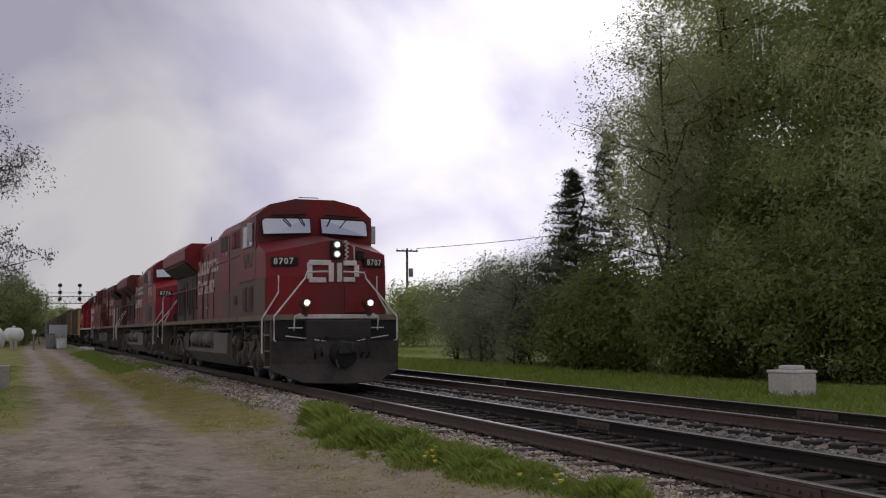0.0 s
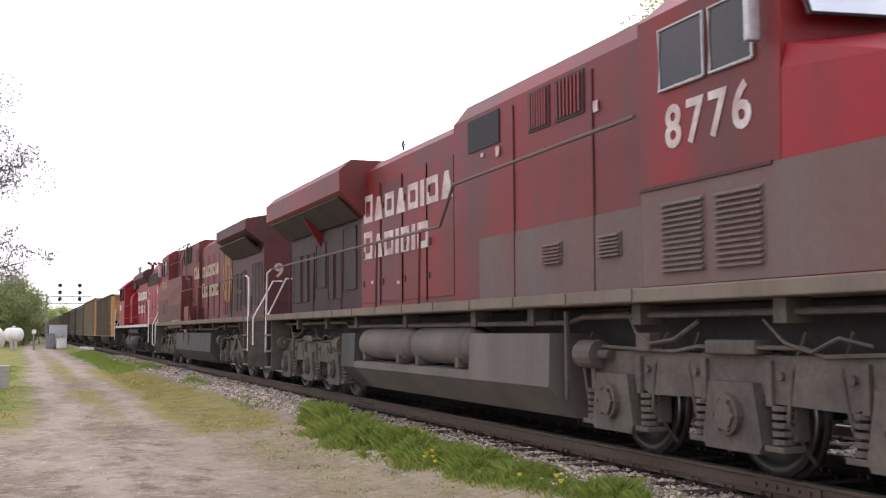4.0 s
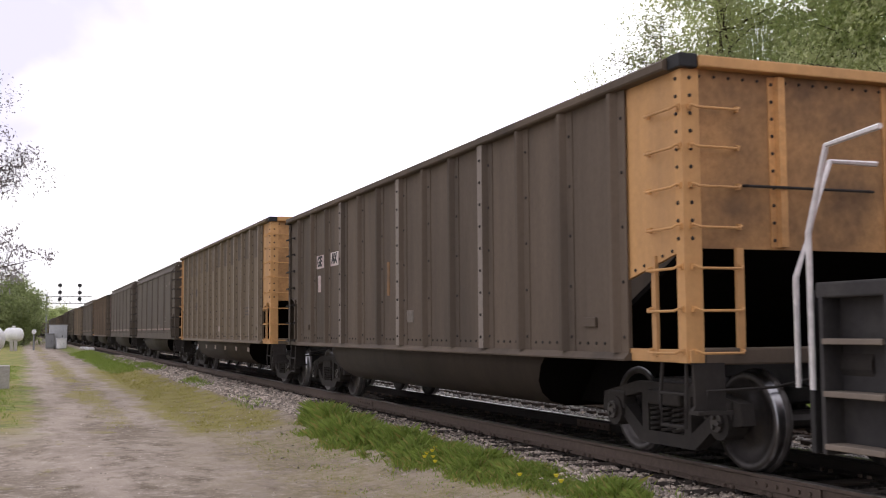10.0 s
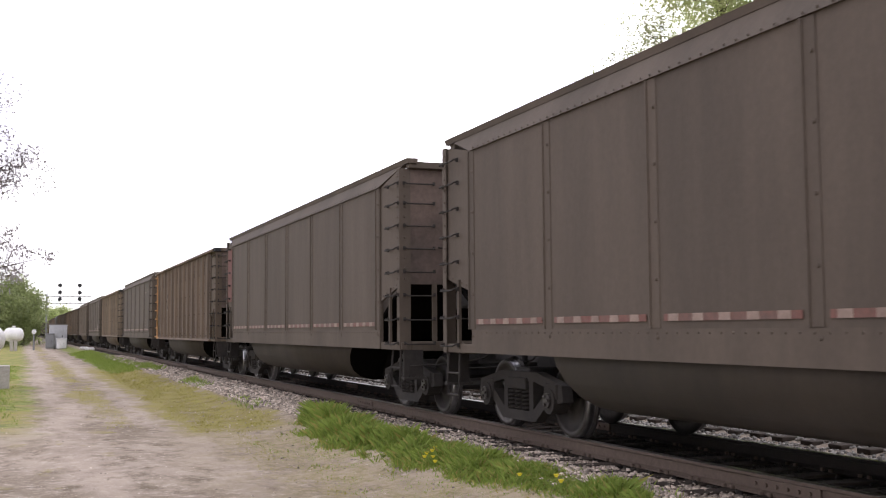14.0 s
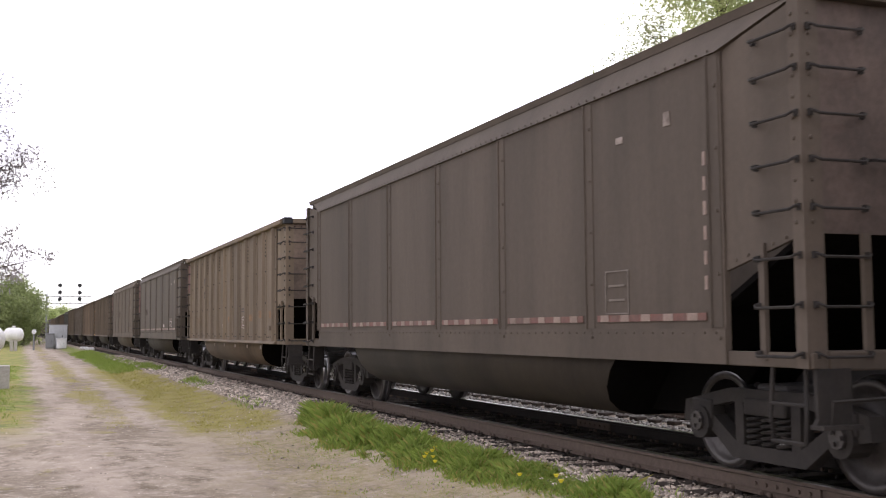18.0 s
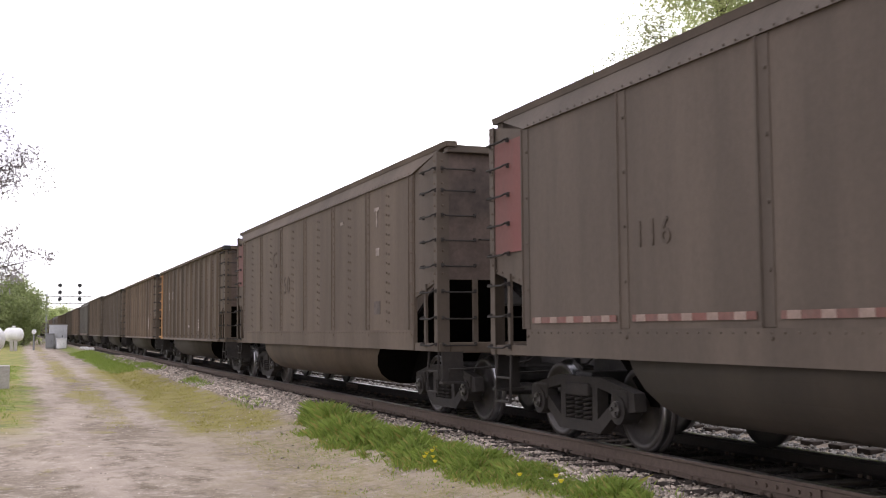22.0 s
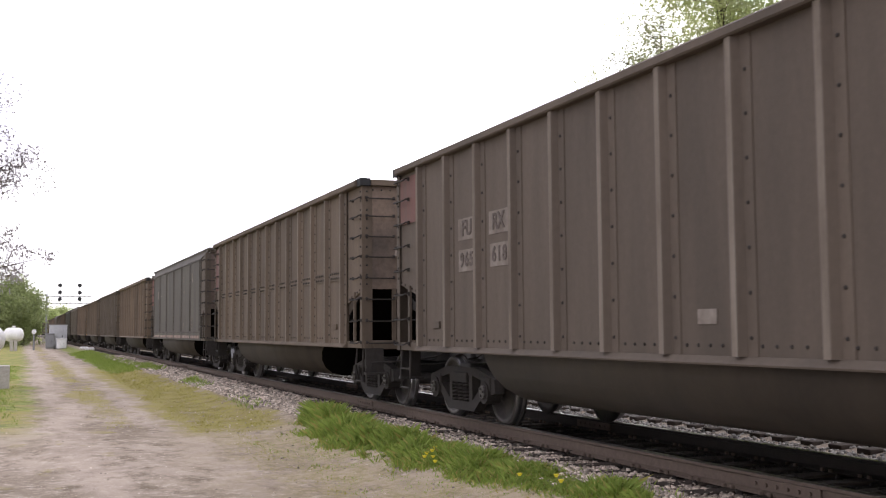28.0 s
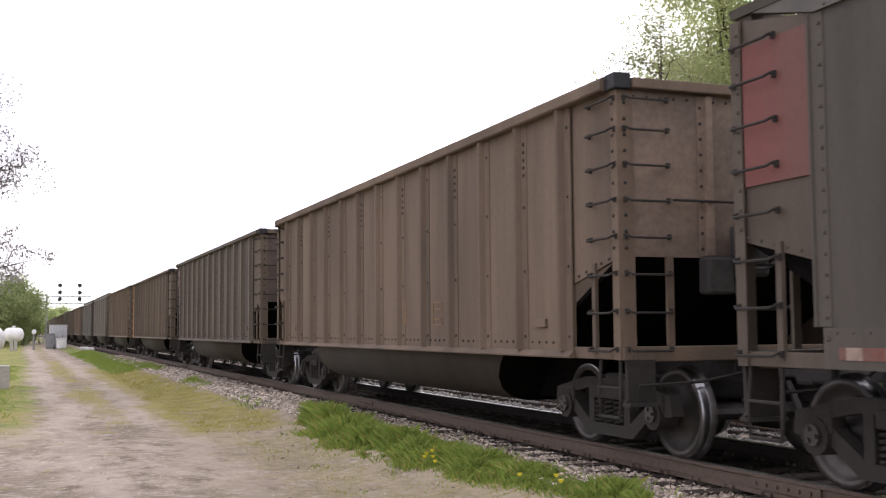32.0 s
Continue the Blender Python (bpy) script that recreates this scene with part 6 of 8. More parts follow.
        part("shutoff_box", box(fresh(), 1.2, 1.36, 9.28, 9.46, 1.2, 1.36, 0.01), LOCO_DUST, loco)
        part("shutoff_cap", cyl(fresh(), (1.28, 9.60, 1.27), (1.36, 9.60, 1.27), 0.05, seg=12), RED_FRESH, loco, "small red emergency button cap")
        part("valve_box", box(fresh(), 1.2, 1.36, 8.95, 9.10, 1.2, 1.30, 0.01), SILVER, loco)
        part("drain_pipe", tube(fresh(), [(1.17, 8.55, 4.36), (1.30, 8.66, 4.14), (1.40, 9.66, 3.05), (1.41, 9.72, 3.01), (1.43, 10.55, 3.01), (1.44, 10.66, 2.96), (1.46, 10.70, 2.62)], 0.026), LOCO_DUST, loco)
        part("cab_grille", box(fresh(), 1.45, 1.466, 3.5, 4.0, 1.93, 2.27), GRILLE, loco)
    add_couplers(loco, 22.27)
    loco_truck(loco, 4.0, block=number == "8776")
    loco_truck(loco, 18.25, block=number == "8776")
    return loco


def emd_loco(number):
    """Long hood leading, cab at the trailing end."""
    L = 20.99
    loco = thing("locomotive", "bright red diesel locomotive running long hood first", "locomotive", "locomotives of the train")
    part("deck", box(fresh(), -1.5, 1.5, 1.15, 19.85, 1.44, 1.55, 0.015), UNDER_DARK, loco)
    part("underframe", box(fresh(), -0.75, 0.75, 0.8, 20.2, 0.98, 1.44, 0.03), UNDER_DARK, loco)
    for s in (-1, 1):
        for i in range(14):
            part("sill_plate", cached(("emd_sill", s), lambda: mesh_of(box(fresh(), s * 1.5, s * 1.515, 0, 1.19, 1.455, 1.58, 0.004), "sill_plate", WHITE_SILL)), WHITE_SILL, loco, "white striped sill plate" if i == 0 else "", at=pose(0, 1.3 + 1.27 * i, 0))
    # long hood with a chamfered leading end
    prof = [(-0.92, 1.55), (-0.92, 3.92), (-0.72, 4.14), (0.0, 4.16), (0.72, 4.14), (0.92, 3.92), (0.92, 1.55), (0.0, 1.55)]
    bm = loft(fresh(), [[(x, 2.42 + 0.36 * abs(x) / 0.92, z) for x, z in prof], [(x, 13.62, z) for x, z in prof]])
    part("long_hood", bm, RED_FRESH, loco, "bright red long hood")
    for s in (-1, 1):
        rad = part("radiator_screen", box(fresh(), s * 0.92, s * 0.95, 2.9, 7.3, 3.40, 3.95, 0.004), GRILLE, loco, "dark radiator screen")
        bm = fresh()
        for k in range(22):
            y = 3.0 + 0.195 * k
            box(bm, s * 0.95, s * 0.956, y, y + 0.03, 3.44, 3.91)
        part("screen_insert", bm, UNDER_DARK, rad)
        part("blower_duct", prism(fresh(), [(s * 0.9, 3.62), (s * 1.22, 3.88), (s * 1.22, 4.08), (s * 1.0, 4.28), (s * 0.5, 4.30)], 'y', 6.8, 11.8), DARK_RED, loco, "overhanging dynamic brake hatch")
        part("inertial_screen", box(fresh(), s * 0.92, s * 1.06, 11.9, 13.56, 3.50, 4.05, 0.004), GRILLE, loco)
        part("blower_bulge", prism(fresh(), [(s * 0.9, 1.7), (s * 1.24, 1.7), (s * 1.24, 2.86), (s * 1.225, 3.0), (s * 1.18, 3.13), (s * 1.10, 3.24), (s * 1.0, 3.31), (s * 0.9, 3.34)], 'y', 11.95, 13.40), RED_FRESH, loco)
        for i in range(8):
            d = part("hood_door", cached(("emd_door", s), lambda: mesh_of(box(fresh(), s * 0.92, s * 0.932, 0, 1.16, 1.68, 3.28, 0.004), "hood_door", RED_FRESH)), RED_FRESH, loco, at=pose(0, 2.75 + 1.22 * i, 0))
            part("door_latch", cached(("emd_latch", s), lambda: mesh_of(box(fresh(), s * 0.932, s * 0.955, 1.02, 1.1, 2.3, 2.42, 0.005), "door_latch", DARK_RED)), DARK_RED, d)
        bm = fresh()
        tube(bm, [(s * 1.47, 17.9, 2.55), (s * 1.47, 7.6, 2.62), (s * 1.47, 7.3, 2.74), (s * 1.47, 7.0, 2.6), (s * 1.47, 1.65, 2.6)], 0.019)
        part("handrail", bm, DARK_RED, loco)
        for y in (2.6, 3.9, 5.15, 6.4, 7.7, 9.0, 10.2, 11.5, 12.8, 14.1):
            part("handrail_post", cached(("emd_post", s), lambda: mesh_of(tube(fresh(), [(s * 1.5, 0, 1.42), (s * 1.47, 0, 2.0), (s * 1.47, 0, 2.6)], 0.015, 5), "handrail_post", RED_FRESH)), RED_FRESH, loco, at=pose(0, y, 0))
        part("mid_rail", tube(fresh(), [(s * 1.48, 2.0, 1.95), (s * 1.48, 17.9, 1.95)], 0.011), RED_FRESH, loco)
        # leading end handrails
        part("end_handrail", tube(fresh(), [(s * 1.47, 2.1, 2.58), (s * 1.47, 1.55, 2.62), (s * 1.49, 1.4, 2.5), (s * 1.49, 1.45, 1.95), (s * 1.5, 1.35, 1.55), (s * 1.5, 1.35, 0.78), (s * 1.45, 1.25, 0.75)], 0.022), WHITE, loco, "white grab rail")
        part("end_handrail", tube(fresh(), [(s * 0.45, 1.0, 2.65), (s * 0.95, 1.0, 2.65), (s * 1.2, 0.95, 1.9), (s * 1.38, 0.9, 1.55), (s * 1.38, 0.9, 0.72), (s * 1.3, 0.85, 0.62)], 0.022), WHITE, loco, "white grab rail")
        part("end_handrail", tube(fresh(), [(s * 1.47, 19.2, 2.55), (s * 1.49, 19.7, 2.5), (s * 1.5, 19.9, 1.9), (s * 1.5, 19.9, 0.8)], 0.022), WHITE, loco, "white grab rail")
        part("end_handrail", tube(fresh(), [(s * 0.5, 20.3, 2.5), (s * 0.95, 20.3, 2.5), (s * 1.38, 20.2, 1.6), (s * 1.38, 20.2, 0.8)], 0.022), WHITE, loco, "white grab rail")
        step_well(loco, 1.2, 1, TANK_BLACK, s)
        step_well(loco, 19.8, -1, UNDER_DARK, s)
    # cab and short hood
    roof = [(-1.5, 1.55), (-1.5, 3.62), (-1.0, 4.05), (-0.5, 4.2), (0.5, 4.2), (1.0, 4.05), (1.5, 3.62), (1.5, 1.55)]
    part("cab", prism(fresh(), roof, 'y', 13.6, 16.87), RED_FRESH, loco, "red cab")
    part("cab_roof", prism(fresh(), [(-1.56, 3.56), (-1.56, 3.64), (-1.02, 4.10), (-0.5, 4.26), (0.5, 4.26), (1.02, 4.10), (1.56, 3.64), (1.56, 3.56), (1.0, 4.0), (0.5, 4.15), (-0.5, 4.15), (-1.0, 4.0)], 'y', 13.52, 17.12), RED_FRESH, loco)
    part("short_hood", loft(fresh(), [[(x, 16.87, z) for x, z in ((-1.0, 1.55), (-1.0, 2.7), (-0.8, 2.9), (0.8, 2.9), (1.0, 2.7), (1.0, 1.55))], [(x, 19.3, z) for x, z in ((-0.95, 1.55), (-0.95, 2.5), (-0.75, 2.65), (0.75, 2.65), (0.95, 2.5), (0.95, 1.55))]]), RED_FRESH, loco, "red short hood")
    for s in (-1, 1):
        for y0, y1 in ((13.95, 14.60), (15.35, 16.3)):
            win = part("side_window", box(fresh(), s * 1.5, s * 1.512, y0, y1, 2.94, 3.56), CAB_DARK, loco)
            bm = fresh()
            tube(bm, [(s * 1.515, y0, 2.94), (s * 1.515, y1, 2.94), (s * 1.515, y1, 3.56), (s * 1.515, y0, 3.56), (s * 1.515, y0, 2.94)], 0.025, 5)
            tube(bm, [(s * 1.515, (y0 + y1) / 2, 2.94), (s * 1.515, (y0 + y1) / 2, 3.56)], 0.014, 5)
            part("window_frame", bm, BLACK, win)
    add_lettering(loco, number, 0.42, WHITE, pose(-1.506, 15.9, 2.56) @ SIDE_TURN, bold=0.012)
    # fuel tank and air tank
    half = [(1.0, 0.30), (1.26, 0.38), (1.40, 0.58), (1.42, 0.80), (1.34, 1.0), (1.1, 1.08)]
    oval = half + [(-x, z) for x, z in reversed(half)]
    bm = prism(fresh(), oval, 'y', 6.75, 13.4)
    for f in bm.faces:
        f.smooth = len(f.verts) == 4 and abs(f.normal.y) < 0.5
    part("fuel_tank", bm, TANK_BLACK, loco, "black rounded fuel tank")
    for s in (-1, 1):
        part("air_reservoir", cyl(fresh(), (s * 1.22, 7.4, 1.26), (s * 1.22, 12.4, 1.26), 0.16, seg=16), TANK_BLACK, loco, "long black air reservoir")
        part("tank_strap", box(fresh(), s * 1.36, s * 1.42, 11.6, 11.75, 0.75, 1.1, 0.01), DARK_RED, loco)
        part("drain_pipe", tube(fresh(), [(s * 1.25, 6.4, 1.4), (s * 1.3, 6.3, 1.0), (s * 1.25, 6.35, 0.5)], 0.03), UNDER_DARK, loco)
        part("brake_pipe", tube(fresh(), [(s * 1.2, 1.9, 1.34), (s * 1.2, 6.3, 1.34)], 0.03), UNDER_DARK, loco)
        for y in (2.8, 4.6, 5.9, 14.2, 16.4, 18.2):
            part("deck_bracket", cached(("emd_bracket", s), lambda: mesh_of(box(fresh(), s * 1.0, s * 1.28, 0, 0.2, 1.22, 1.44, 0.01), "deck_bracket", UNDER_DARK)), UNDER_DARK, loco, at=pose(0, y, 0))
    # leading end fittings
    for s in (-1, 1):
        turn = pose(0, 0, 0, 0, 0, 21.4 * s)
        nb = part("number_board", box(fresh(), -0.37, 0.37, -0.02, 0.02, -0.125, 0.125, 0.018), WHITE, loco, "white number board", at=pose(s * 0.46, 2.575, 3.36) @ turn)
        add_lettering(nb, number, 0.24, BLACK, pose(0, -0.026, 0) @ FRONT_TURN, bold=0.012)
    hl = part("headlight", box(fresh(), -0.26, 0.26, 2.3, 2.5, 3.54, 3.80, 0.05), DARK_RED, loco, "twin headlight housing")
    for x in (-0.12, 0.12):
        part("lens", cyl(fresh(), (x, 2.31, 3.67), (x, 2.28, 3.67), 0.09, seg=16), SILVER, hl)
    part("emblem_block", hollow_block(WHITE, 0.62, 0.44, 0.14), WHITE, loco, at=pose(-0.46, 2.595, 2.78, 0, 0, -21.4))
    part("emblem_block", hollow_block(WHITE, 0.44, 0.44, 0.14), WHITE, loco, at=pose(0.40, 2.57, 2.78, 0, 0, 21.4))
    for z in (3.9, 3.45, 2.9, 2.45):
        part("grab_iron", tube(fresh(), [(-0.75, 2.72, z), (-0.75, 2.64, z), (-0.35, 2.49, z), (-0.35, 2.56, z)], 0.012, 5), RED_FRESH, loco)
    # roof: fans, horn, beacon
    part("fan_hatch", cyl(fresh(), (0, 3.75, 4.14), (0, 3.75, 4.38), 0.86, 0.82, seg=28), RED_FRESH, loco)
    for y in (9.0, 10.8):
        part("radiator_fan", cyl(fresh(), (0, y, 4.27), (0, y, 4.36), 0.6, seg=24), DARK_RED, loco)
    part("brake_hatch", prism(fresh(), [(-0.78, 4.13), (-0.62, 4.42), (0.62, 4.42), (0.78, 4.13)], 'y', 4.75, 6.7), RED_FRESH, loco)
    horn = part("horn_bracket", box(fresh(), -0.55, -0.4, 9.45, 9.55, 4.28, 4.66, 0.01), DARK_RED, loco)
    for x, d in ((-0.7, -1), (-0.55, 1), (-0.42, -1), (-0.3, 1), (-0.2, -1)):
        part("horn_bell", cyl(fresh(), (x, 9.5, 4.68), (x, 9.5 + d * 0.28, 4.70), 0.03, 0.075, seg=12), DARK_RED, horn)
    part("beacon", cyl(cyl(fresh(), (-0.95, 11.1, 4.24), (-0.95, 11.1, 4.41), 0.05), (-0.95, 11.1, 4.41), (-0.95, 11.1, 4.61), 0.09, 0.085, seg=14), SILVER, loco)
    for y, z, w, h, mt in ((2.92, 2.95, 0.30, 0.34, WHITE), (2.93, 3.17, 0.28, 0.12, STICKER), (2.8, 2.3, 0.24, 0.13, STICKER), (6.9, 3.12, 0.2, 0.12, STICKER), (6.4, 3.02, 0.16, 0.1, WHITE), (4.6, 1.86, 0.5, 0.03, WHITE), (5.3, 1.86, 0.5, 0.03, WHITE), (11.7, 3.45, 0.16, 0.1, STICKER)):
        part("sticker", box(fresh(), -0.942, -0.934, y, y + w, z, z + h), mt, loco)
    bars_for_words(loco, -0.94, 11.99, 2.85, [0.51, 0.49, 0.48, 0.49, 0.48, 0.17, 0.49, 0.48], 0.38, WHITE)
    bars_for_words(loco, -0.94, 11.99, 2.19, [0.50, 0.48, 0.48, 0.17, 0.40, 0.17, 0.48], 0.38, WHITE)
    part("pilot", box(fresh(), -1.45, 1.45, 1.0, 1.06, 0.35, 1.5, 0.01), TANK_BLACK, loco)
    part("pilot", box(fresh(), -1.45, 1.45, 19.95, 20.0, 0.35, 1.5, 0.01), TANK_BLACK, loco)
    for x in (-0.5, -0.62, 0.5, 0.62):
        part("air_hose", tube(fresh(), [(x, 1.0, 1.2), (x * 1.05, 0.6, 0.95), (x * 1.05, 0.45, 0.65), (x, 0.6, 0.5)], 0.03), BLACK, loco)

    add_couplers(loco, L)
    loco_truck(loco, 3.72, True)
    loco_truck(loco, L - 3.72, True)
    return loco


# ---- the train ----
TRAVEL = [(0.0, 0.0), (1.0, 10.7), (2.0, 21.15), (3.0, 31.6), (10.0, 103.7), (13.0, 134.6), (24.0, 247.9), (28.0, 288.65), (32.0, 329.15)]


def travelled(t):
    return float(np.interp(t, [a for a, b in TRAVEL], [b for a, b in TRAVEL]))


TRAIN = []       # (vehicle, y of its origin at the start, turned round)


def add_to_train(veh, y, turned=False):
    TRAIN.append((veh, y, turned))
    veh.matrix_basis = pose(TRACK_X, y, 0, 0, 0, 180 if turned else 0)


add_to_train(ge_loco("8707", RED, RED, "red road-worn diesel locomotive with lit headlights and a dusty snowplow"), 23.31)
add_to_train(ge_loco("8776", RED, RED_FRESH, "red diesel locomotive with a bright clean nose and unlit headlights", top_paint=RED), 45.58)
add_to_train(ge_loco("9714", RED_DULL, RED_DULL, "faded red diesel locomotive running backwards with a gold crest", crest=True, top_paint=DARK_RED), 67.85 + 22.27, True)
add_to_train(emd_loco("6609"), 90.12)


def add_mark(car, y, z, w, h, mat, name="stencil_panel", x=-HALF - 0.004):
    return part(name, box(fresh(), x - 0.004, x + 0.004, y - w / 2, y + w / 2, z - h / 2, z + h / 2), mat, car)


def data_frame(car, y, z, mat=FADED_MARK, w=0.55, h=0.42):
    """A small stencilled table: four border lines and two lines of unreadable data."""
    x = -HALF - 0.006
    for a, b, c, d in ((-w / 2, w / 2, h / 2 - 0.011, h / 2), (-w / 2, w / 2, -h / 2, -h / 2 + 0.011), (-w / 2, -w / 2 + 0.011, -h / 2 + 0.011, h / 2 - 0.011), (w / 2 - 0.011, w / 2, -h / 2 + 0.011, h / 2 - 0.011),
                       (-w / 2 + 0.07, w / 2 - 0.07, 0.05, 0.07), (-w / 2 + 0.07, w / 2 - 0.07, -0.08, -0.06)):
        part("stencil_line", box(fresh(), x - 0.003, x + 0.004, y + a, y + b, z + c, z + d), mat, car)


def tape_row(car, z, h):
    """A red band between each pair of side strips with pale squares on it."""
    red = cached(("red_tape", h), lambda: mesh_of(box(fresh(), -0.002, 0.002, 0, 1.78, -h / 2, h / 2), "reflector", RED_TAPE))
    pale = cached(("white_tape", h), lambda: mesh_of(box(fresh(), -0.003, 0.003, 0, 0.15, -h / 2, h / 2), "reflector", WHITE_TAPE))
    for y in STRIPS[:-1]:
        part("reflector", red, RED_TAPE, car, at=pose(-HALF - 0.011, y + 0.12, z))
        for k in range(5):
            part("reflector", pale, WHITE_TAPE, car, at=pose(-HALF - 0.014, y + 0.24 + 0.36 * k, z))


def letters(car, body, y, z, size, mat, x=-HALF - 0.006, bold=0.006):
    add_lettering(car, body, size, mat, pose(x, y, z) @ SIDE_TURN, name="reporting_mark", bold=bold)


CAR0 = 111.02
cars = {}
cars[0] = coal_car("ribbed", CAR_BROWN, YELLOW, CAR_BROWN, 3.415, 0.10, pale=(3, 6, 9), studs=0.5, tub_paint=BELLY_DARK, label="sooty brown ribbed coal gondola with a yellow end")
cars[1] = coal_car("ribbed", CAR_SAND, YELLOW, YELLOW, 3.655, 0.085, SCUFFED_TAN, studs=0.21, tub_paint=BELLY_DARK, label="dusty sand-brown ribbed coal gondola with yellow ends")
cars[2] = coal_car("smooth", CAR_DARK, CAR_DARK, CAR_DARK, studs=0.5, label="dark smooth-sided coal gondola with a slanted top plate")
cars[3] = coal_car("smooth", CAR_DARK, CAR_DARK, CAR_DARK, studs=0.5, red=2.0, label="dark smooth-sided coal gondola with a red rear bay")
cars[4] = coal_car("ribbed", CAR_UMBER, CAR_BROWN, YELLOW, 3.495, 0.085, studs=0.6, label="brown ribbed coal gondola with a yellow rear bay")
cars[5] = copy_thing(cars[2], pose(0, 0, 0))
cars[6] = coal_car("ribbed", CAR_TAN, CAR_TAN, CAR_TAN, 3.465, 0.115, studs=0.7, red=2.49, tub_paint=BELLY_TAN, end_sheet_paint=END_TAN, label="tan ribbed coal gondola with a red rear bay")
cars[7] = coal_car("smooth", CAR_DARK, CAR_DARK, CAR_DARK, studs=0.5, red=2.1, label="dark smooth-sided coal gondola with red and white reflectors")
cars[8] = coal_car("smooth", CAR_KHAKI, CAR_DARK, CAR_KHAKI, studs=0.145, red=2.35, tub_paint=CAR_KHAKI, mid_studs=True, label="dusty brown smooth-sided coal gondola with a red rear bay")
cars[9] = coal_car("ribbed", CAR_BROWN, CAR_BROWN, YELLOW, 3.44, 0.095, studs=0.8, label="brown ribbed coal gondola with a yellow rear bay")
cars[10] = coal_car("ribbed", CAR_UMBER, CAR_BROWN, CAR_BROWN, 3.46, 0.10, studs=0.8, label="brown ribbed coal gondola with a pale scraped patch")
cars[11] = coal_car("ribbed", CAR_DARK, CAR_BROWN, CAR_DARK, 3.475, 0.10, SCUFFED_RIB, studs=0.34, red=2.75, label="dark brown ribbed coal gondola")
cars[12] = coal_car("ribbed", CAR_BROWN, CAR_BROWN, CAR_BROWN, 3.57, 0.11, SCUFFED_RIB, studs=0.17, seam=True, red=2.35, end_sheet_paint=END_TAN, label="brown ribbed coal gondola with a riveted splice along its side")
cars[13] = coal_car("smooth", CAR_GREY, CAR_DARK, CAR_DARK, studs=0.145, red=2.3, label="grey smooth-sided coal gondola")
cars[14] = coal_car("ribbed", CAR_UMBER, CAR_UMBER, CAR_UMBER, 3.46, 0.13, studs=0.7, end_sheet_paint=END_TAN, label="sooty umber-brown ribbed coal gondola")
for i, src in enumerate((11, 9, 10, 2, 13, 14, 11, 2, 14, 9, 12, 13, 14, 11, 2)):
    cars[15 + i] = copy_thing(cars[src], pose(0, 0, 0))

for k in (2, 3, 5, 7):
    tape_row(cars[k], 1.33, 0.062)
tape_row(cars[13], 1.06, 0.085)
# upright strips of white tape beside the front bay
for k in (2, 5, 7):
    for i in range(6):
        add_mark(cars[k], 1.62, 1.60 + 0.20 * i, 0.04, 0.11, WHITE_TAPE, "reflector")
# lettering stands between the ribs
for y, word in ((12.31, "GE"), (11.33, "AX")):
    add_mark(cars[0], y, 2.49, 0.50, 0.24, WORN_WHITE)
    letters(cars[0], word, y, 2.49, 0.26, BLACK, -HALF - 0.012)
add_mark(cars[0], 12.36, 2.09, 0.17, 0.30, WORN_WHITE)
add_mark(cars[0], 7.32, 1.43, 0.3, 0.17, FADED_MARK)
add_mark(cars[0], 8.3, 2.0, 0.12, 0.5, RUST_MARK)
for i, y in enumerate(RIBS[:-1]):
    add_mark(cars[1], y + 0.43, 3.305, 0.78, 0.70 - 0.05 * (i % 3), CAR_BROWN, "upper_band", -HALF - 0.001)
letters(cars[1], "AL", 12.25, 2.42, 0.32, DARK_MARK)
letters(cars[1], "MX", 11.37, 2.42, 0.32, DARK_MARK)
letters(cars[1], "1", 12.2, 1.99, 0.32, DARK_MARK)
letters(cars[1], "130", 11.37, 1.99, 0.32, DARK_MARK)
add_mark(cars[1], 7.09, 1.30, 0.26, 0.14, WORN_WHITE)
for z in (1.80, 1.72, 1.64):
    add_mark(cars[1], 3.12, z, 0.62, 0.03, DARK_MARK)
data_frame(cars[2], 3.22, 1.56)
add_mark(cars[2], 5.28, 1.45, 0.2, 0.13, WORN_FAINT)
data_frame(cars[5], 3.04, 1.57, FADED_MARK, 0.42, 0.4)
for y, z, word in ((12.10, 2.54, "FU"), (11.26, 2.53, "RX"), (12.12, 2.14, "965"), (11.25, 2.13, "488")):
    add_mark(cars[4], y, z, 0.46, 0.25, FADED_MARK)
    letters(cars[4], word, y, z, 0.24 if len(word) == 2 else 0.22, DARK_MARK, -HALF - 0.012)
add_mark(cars[4], 7.06, 1.30, 0.3, 0.14, FADED_MARK)
letters(cars[6], "CE", 11.95, 2.71, 0.30, DARK_MARK)
letters(cars[6], "FX", 11.16, 2.69, 0.30, DARK_MARK)
letters(cars[6], "451", 11.9, 2.33, 0.27, DARK_MARK)
letters(cars[6], "231", 11.10, 2.30, 0.27, DARK_MARK)
data_frame(cars[6], 5.06, 1.45, WORN_WHITE, 0.40, 0.28)
add_mark(cars[6], 7.99, 1.37, 0.22, 0.11, WORN_WHITE)
for y, z, w in ((7.05, 1.54, 0.34), (3.02, 1.62, 0.4), (10.05, 1.52, 0.4), (12.2, 1.55, 0.42), (1.95, 1.60, 0.3), (4.1, 1.55, 0.42)):
    add_mark(cars[6], y, z, w, 0.16, RUST_MARK)
for z in (1.78, 1.72):
    add_mark(cars[6], 5.09, z, 0.5, 0.03, DARK_MARK)
data_frame(cars[7], 3.04, 1.55, WORN_WHITE, 0.42, 0.30)
add_mark(cars[7], 5.13, 1.46, 0.2, 0.12, WORN_WHITE)
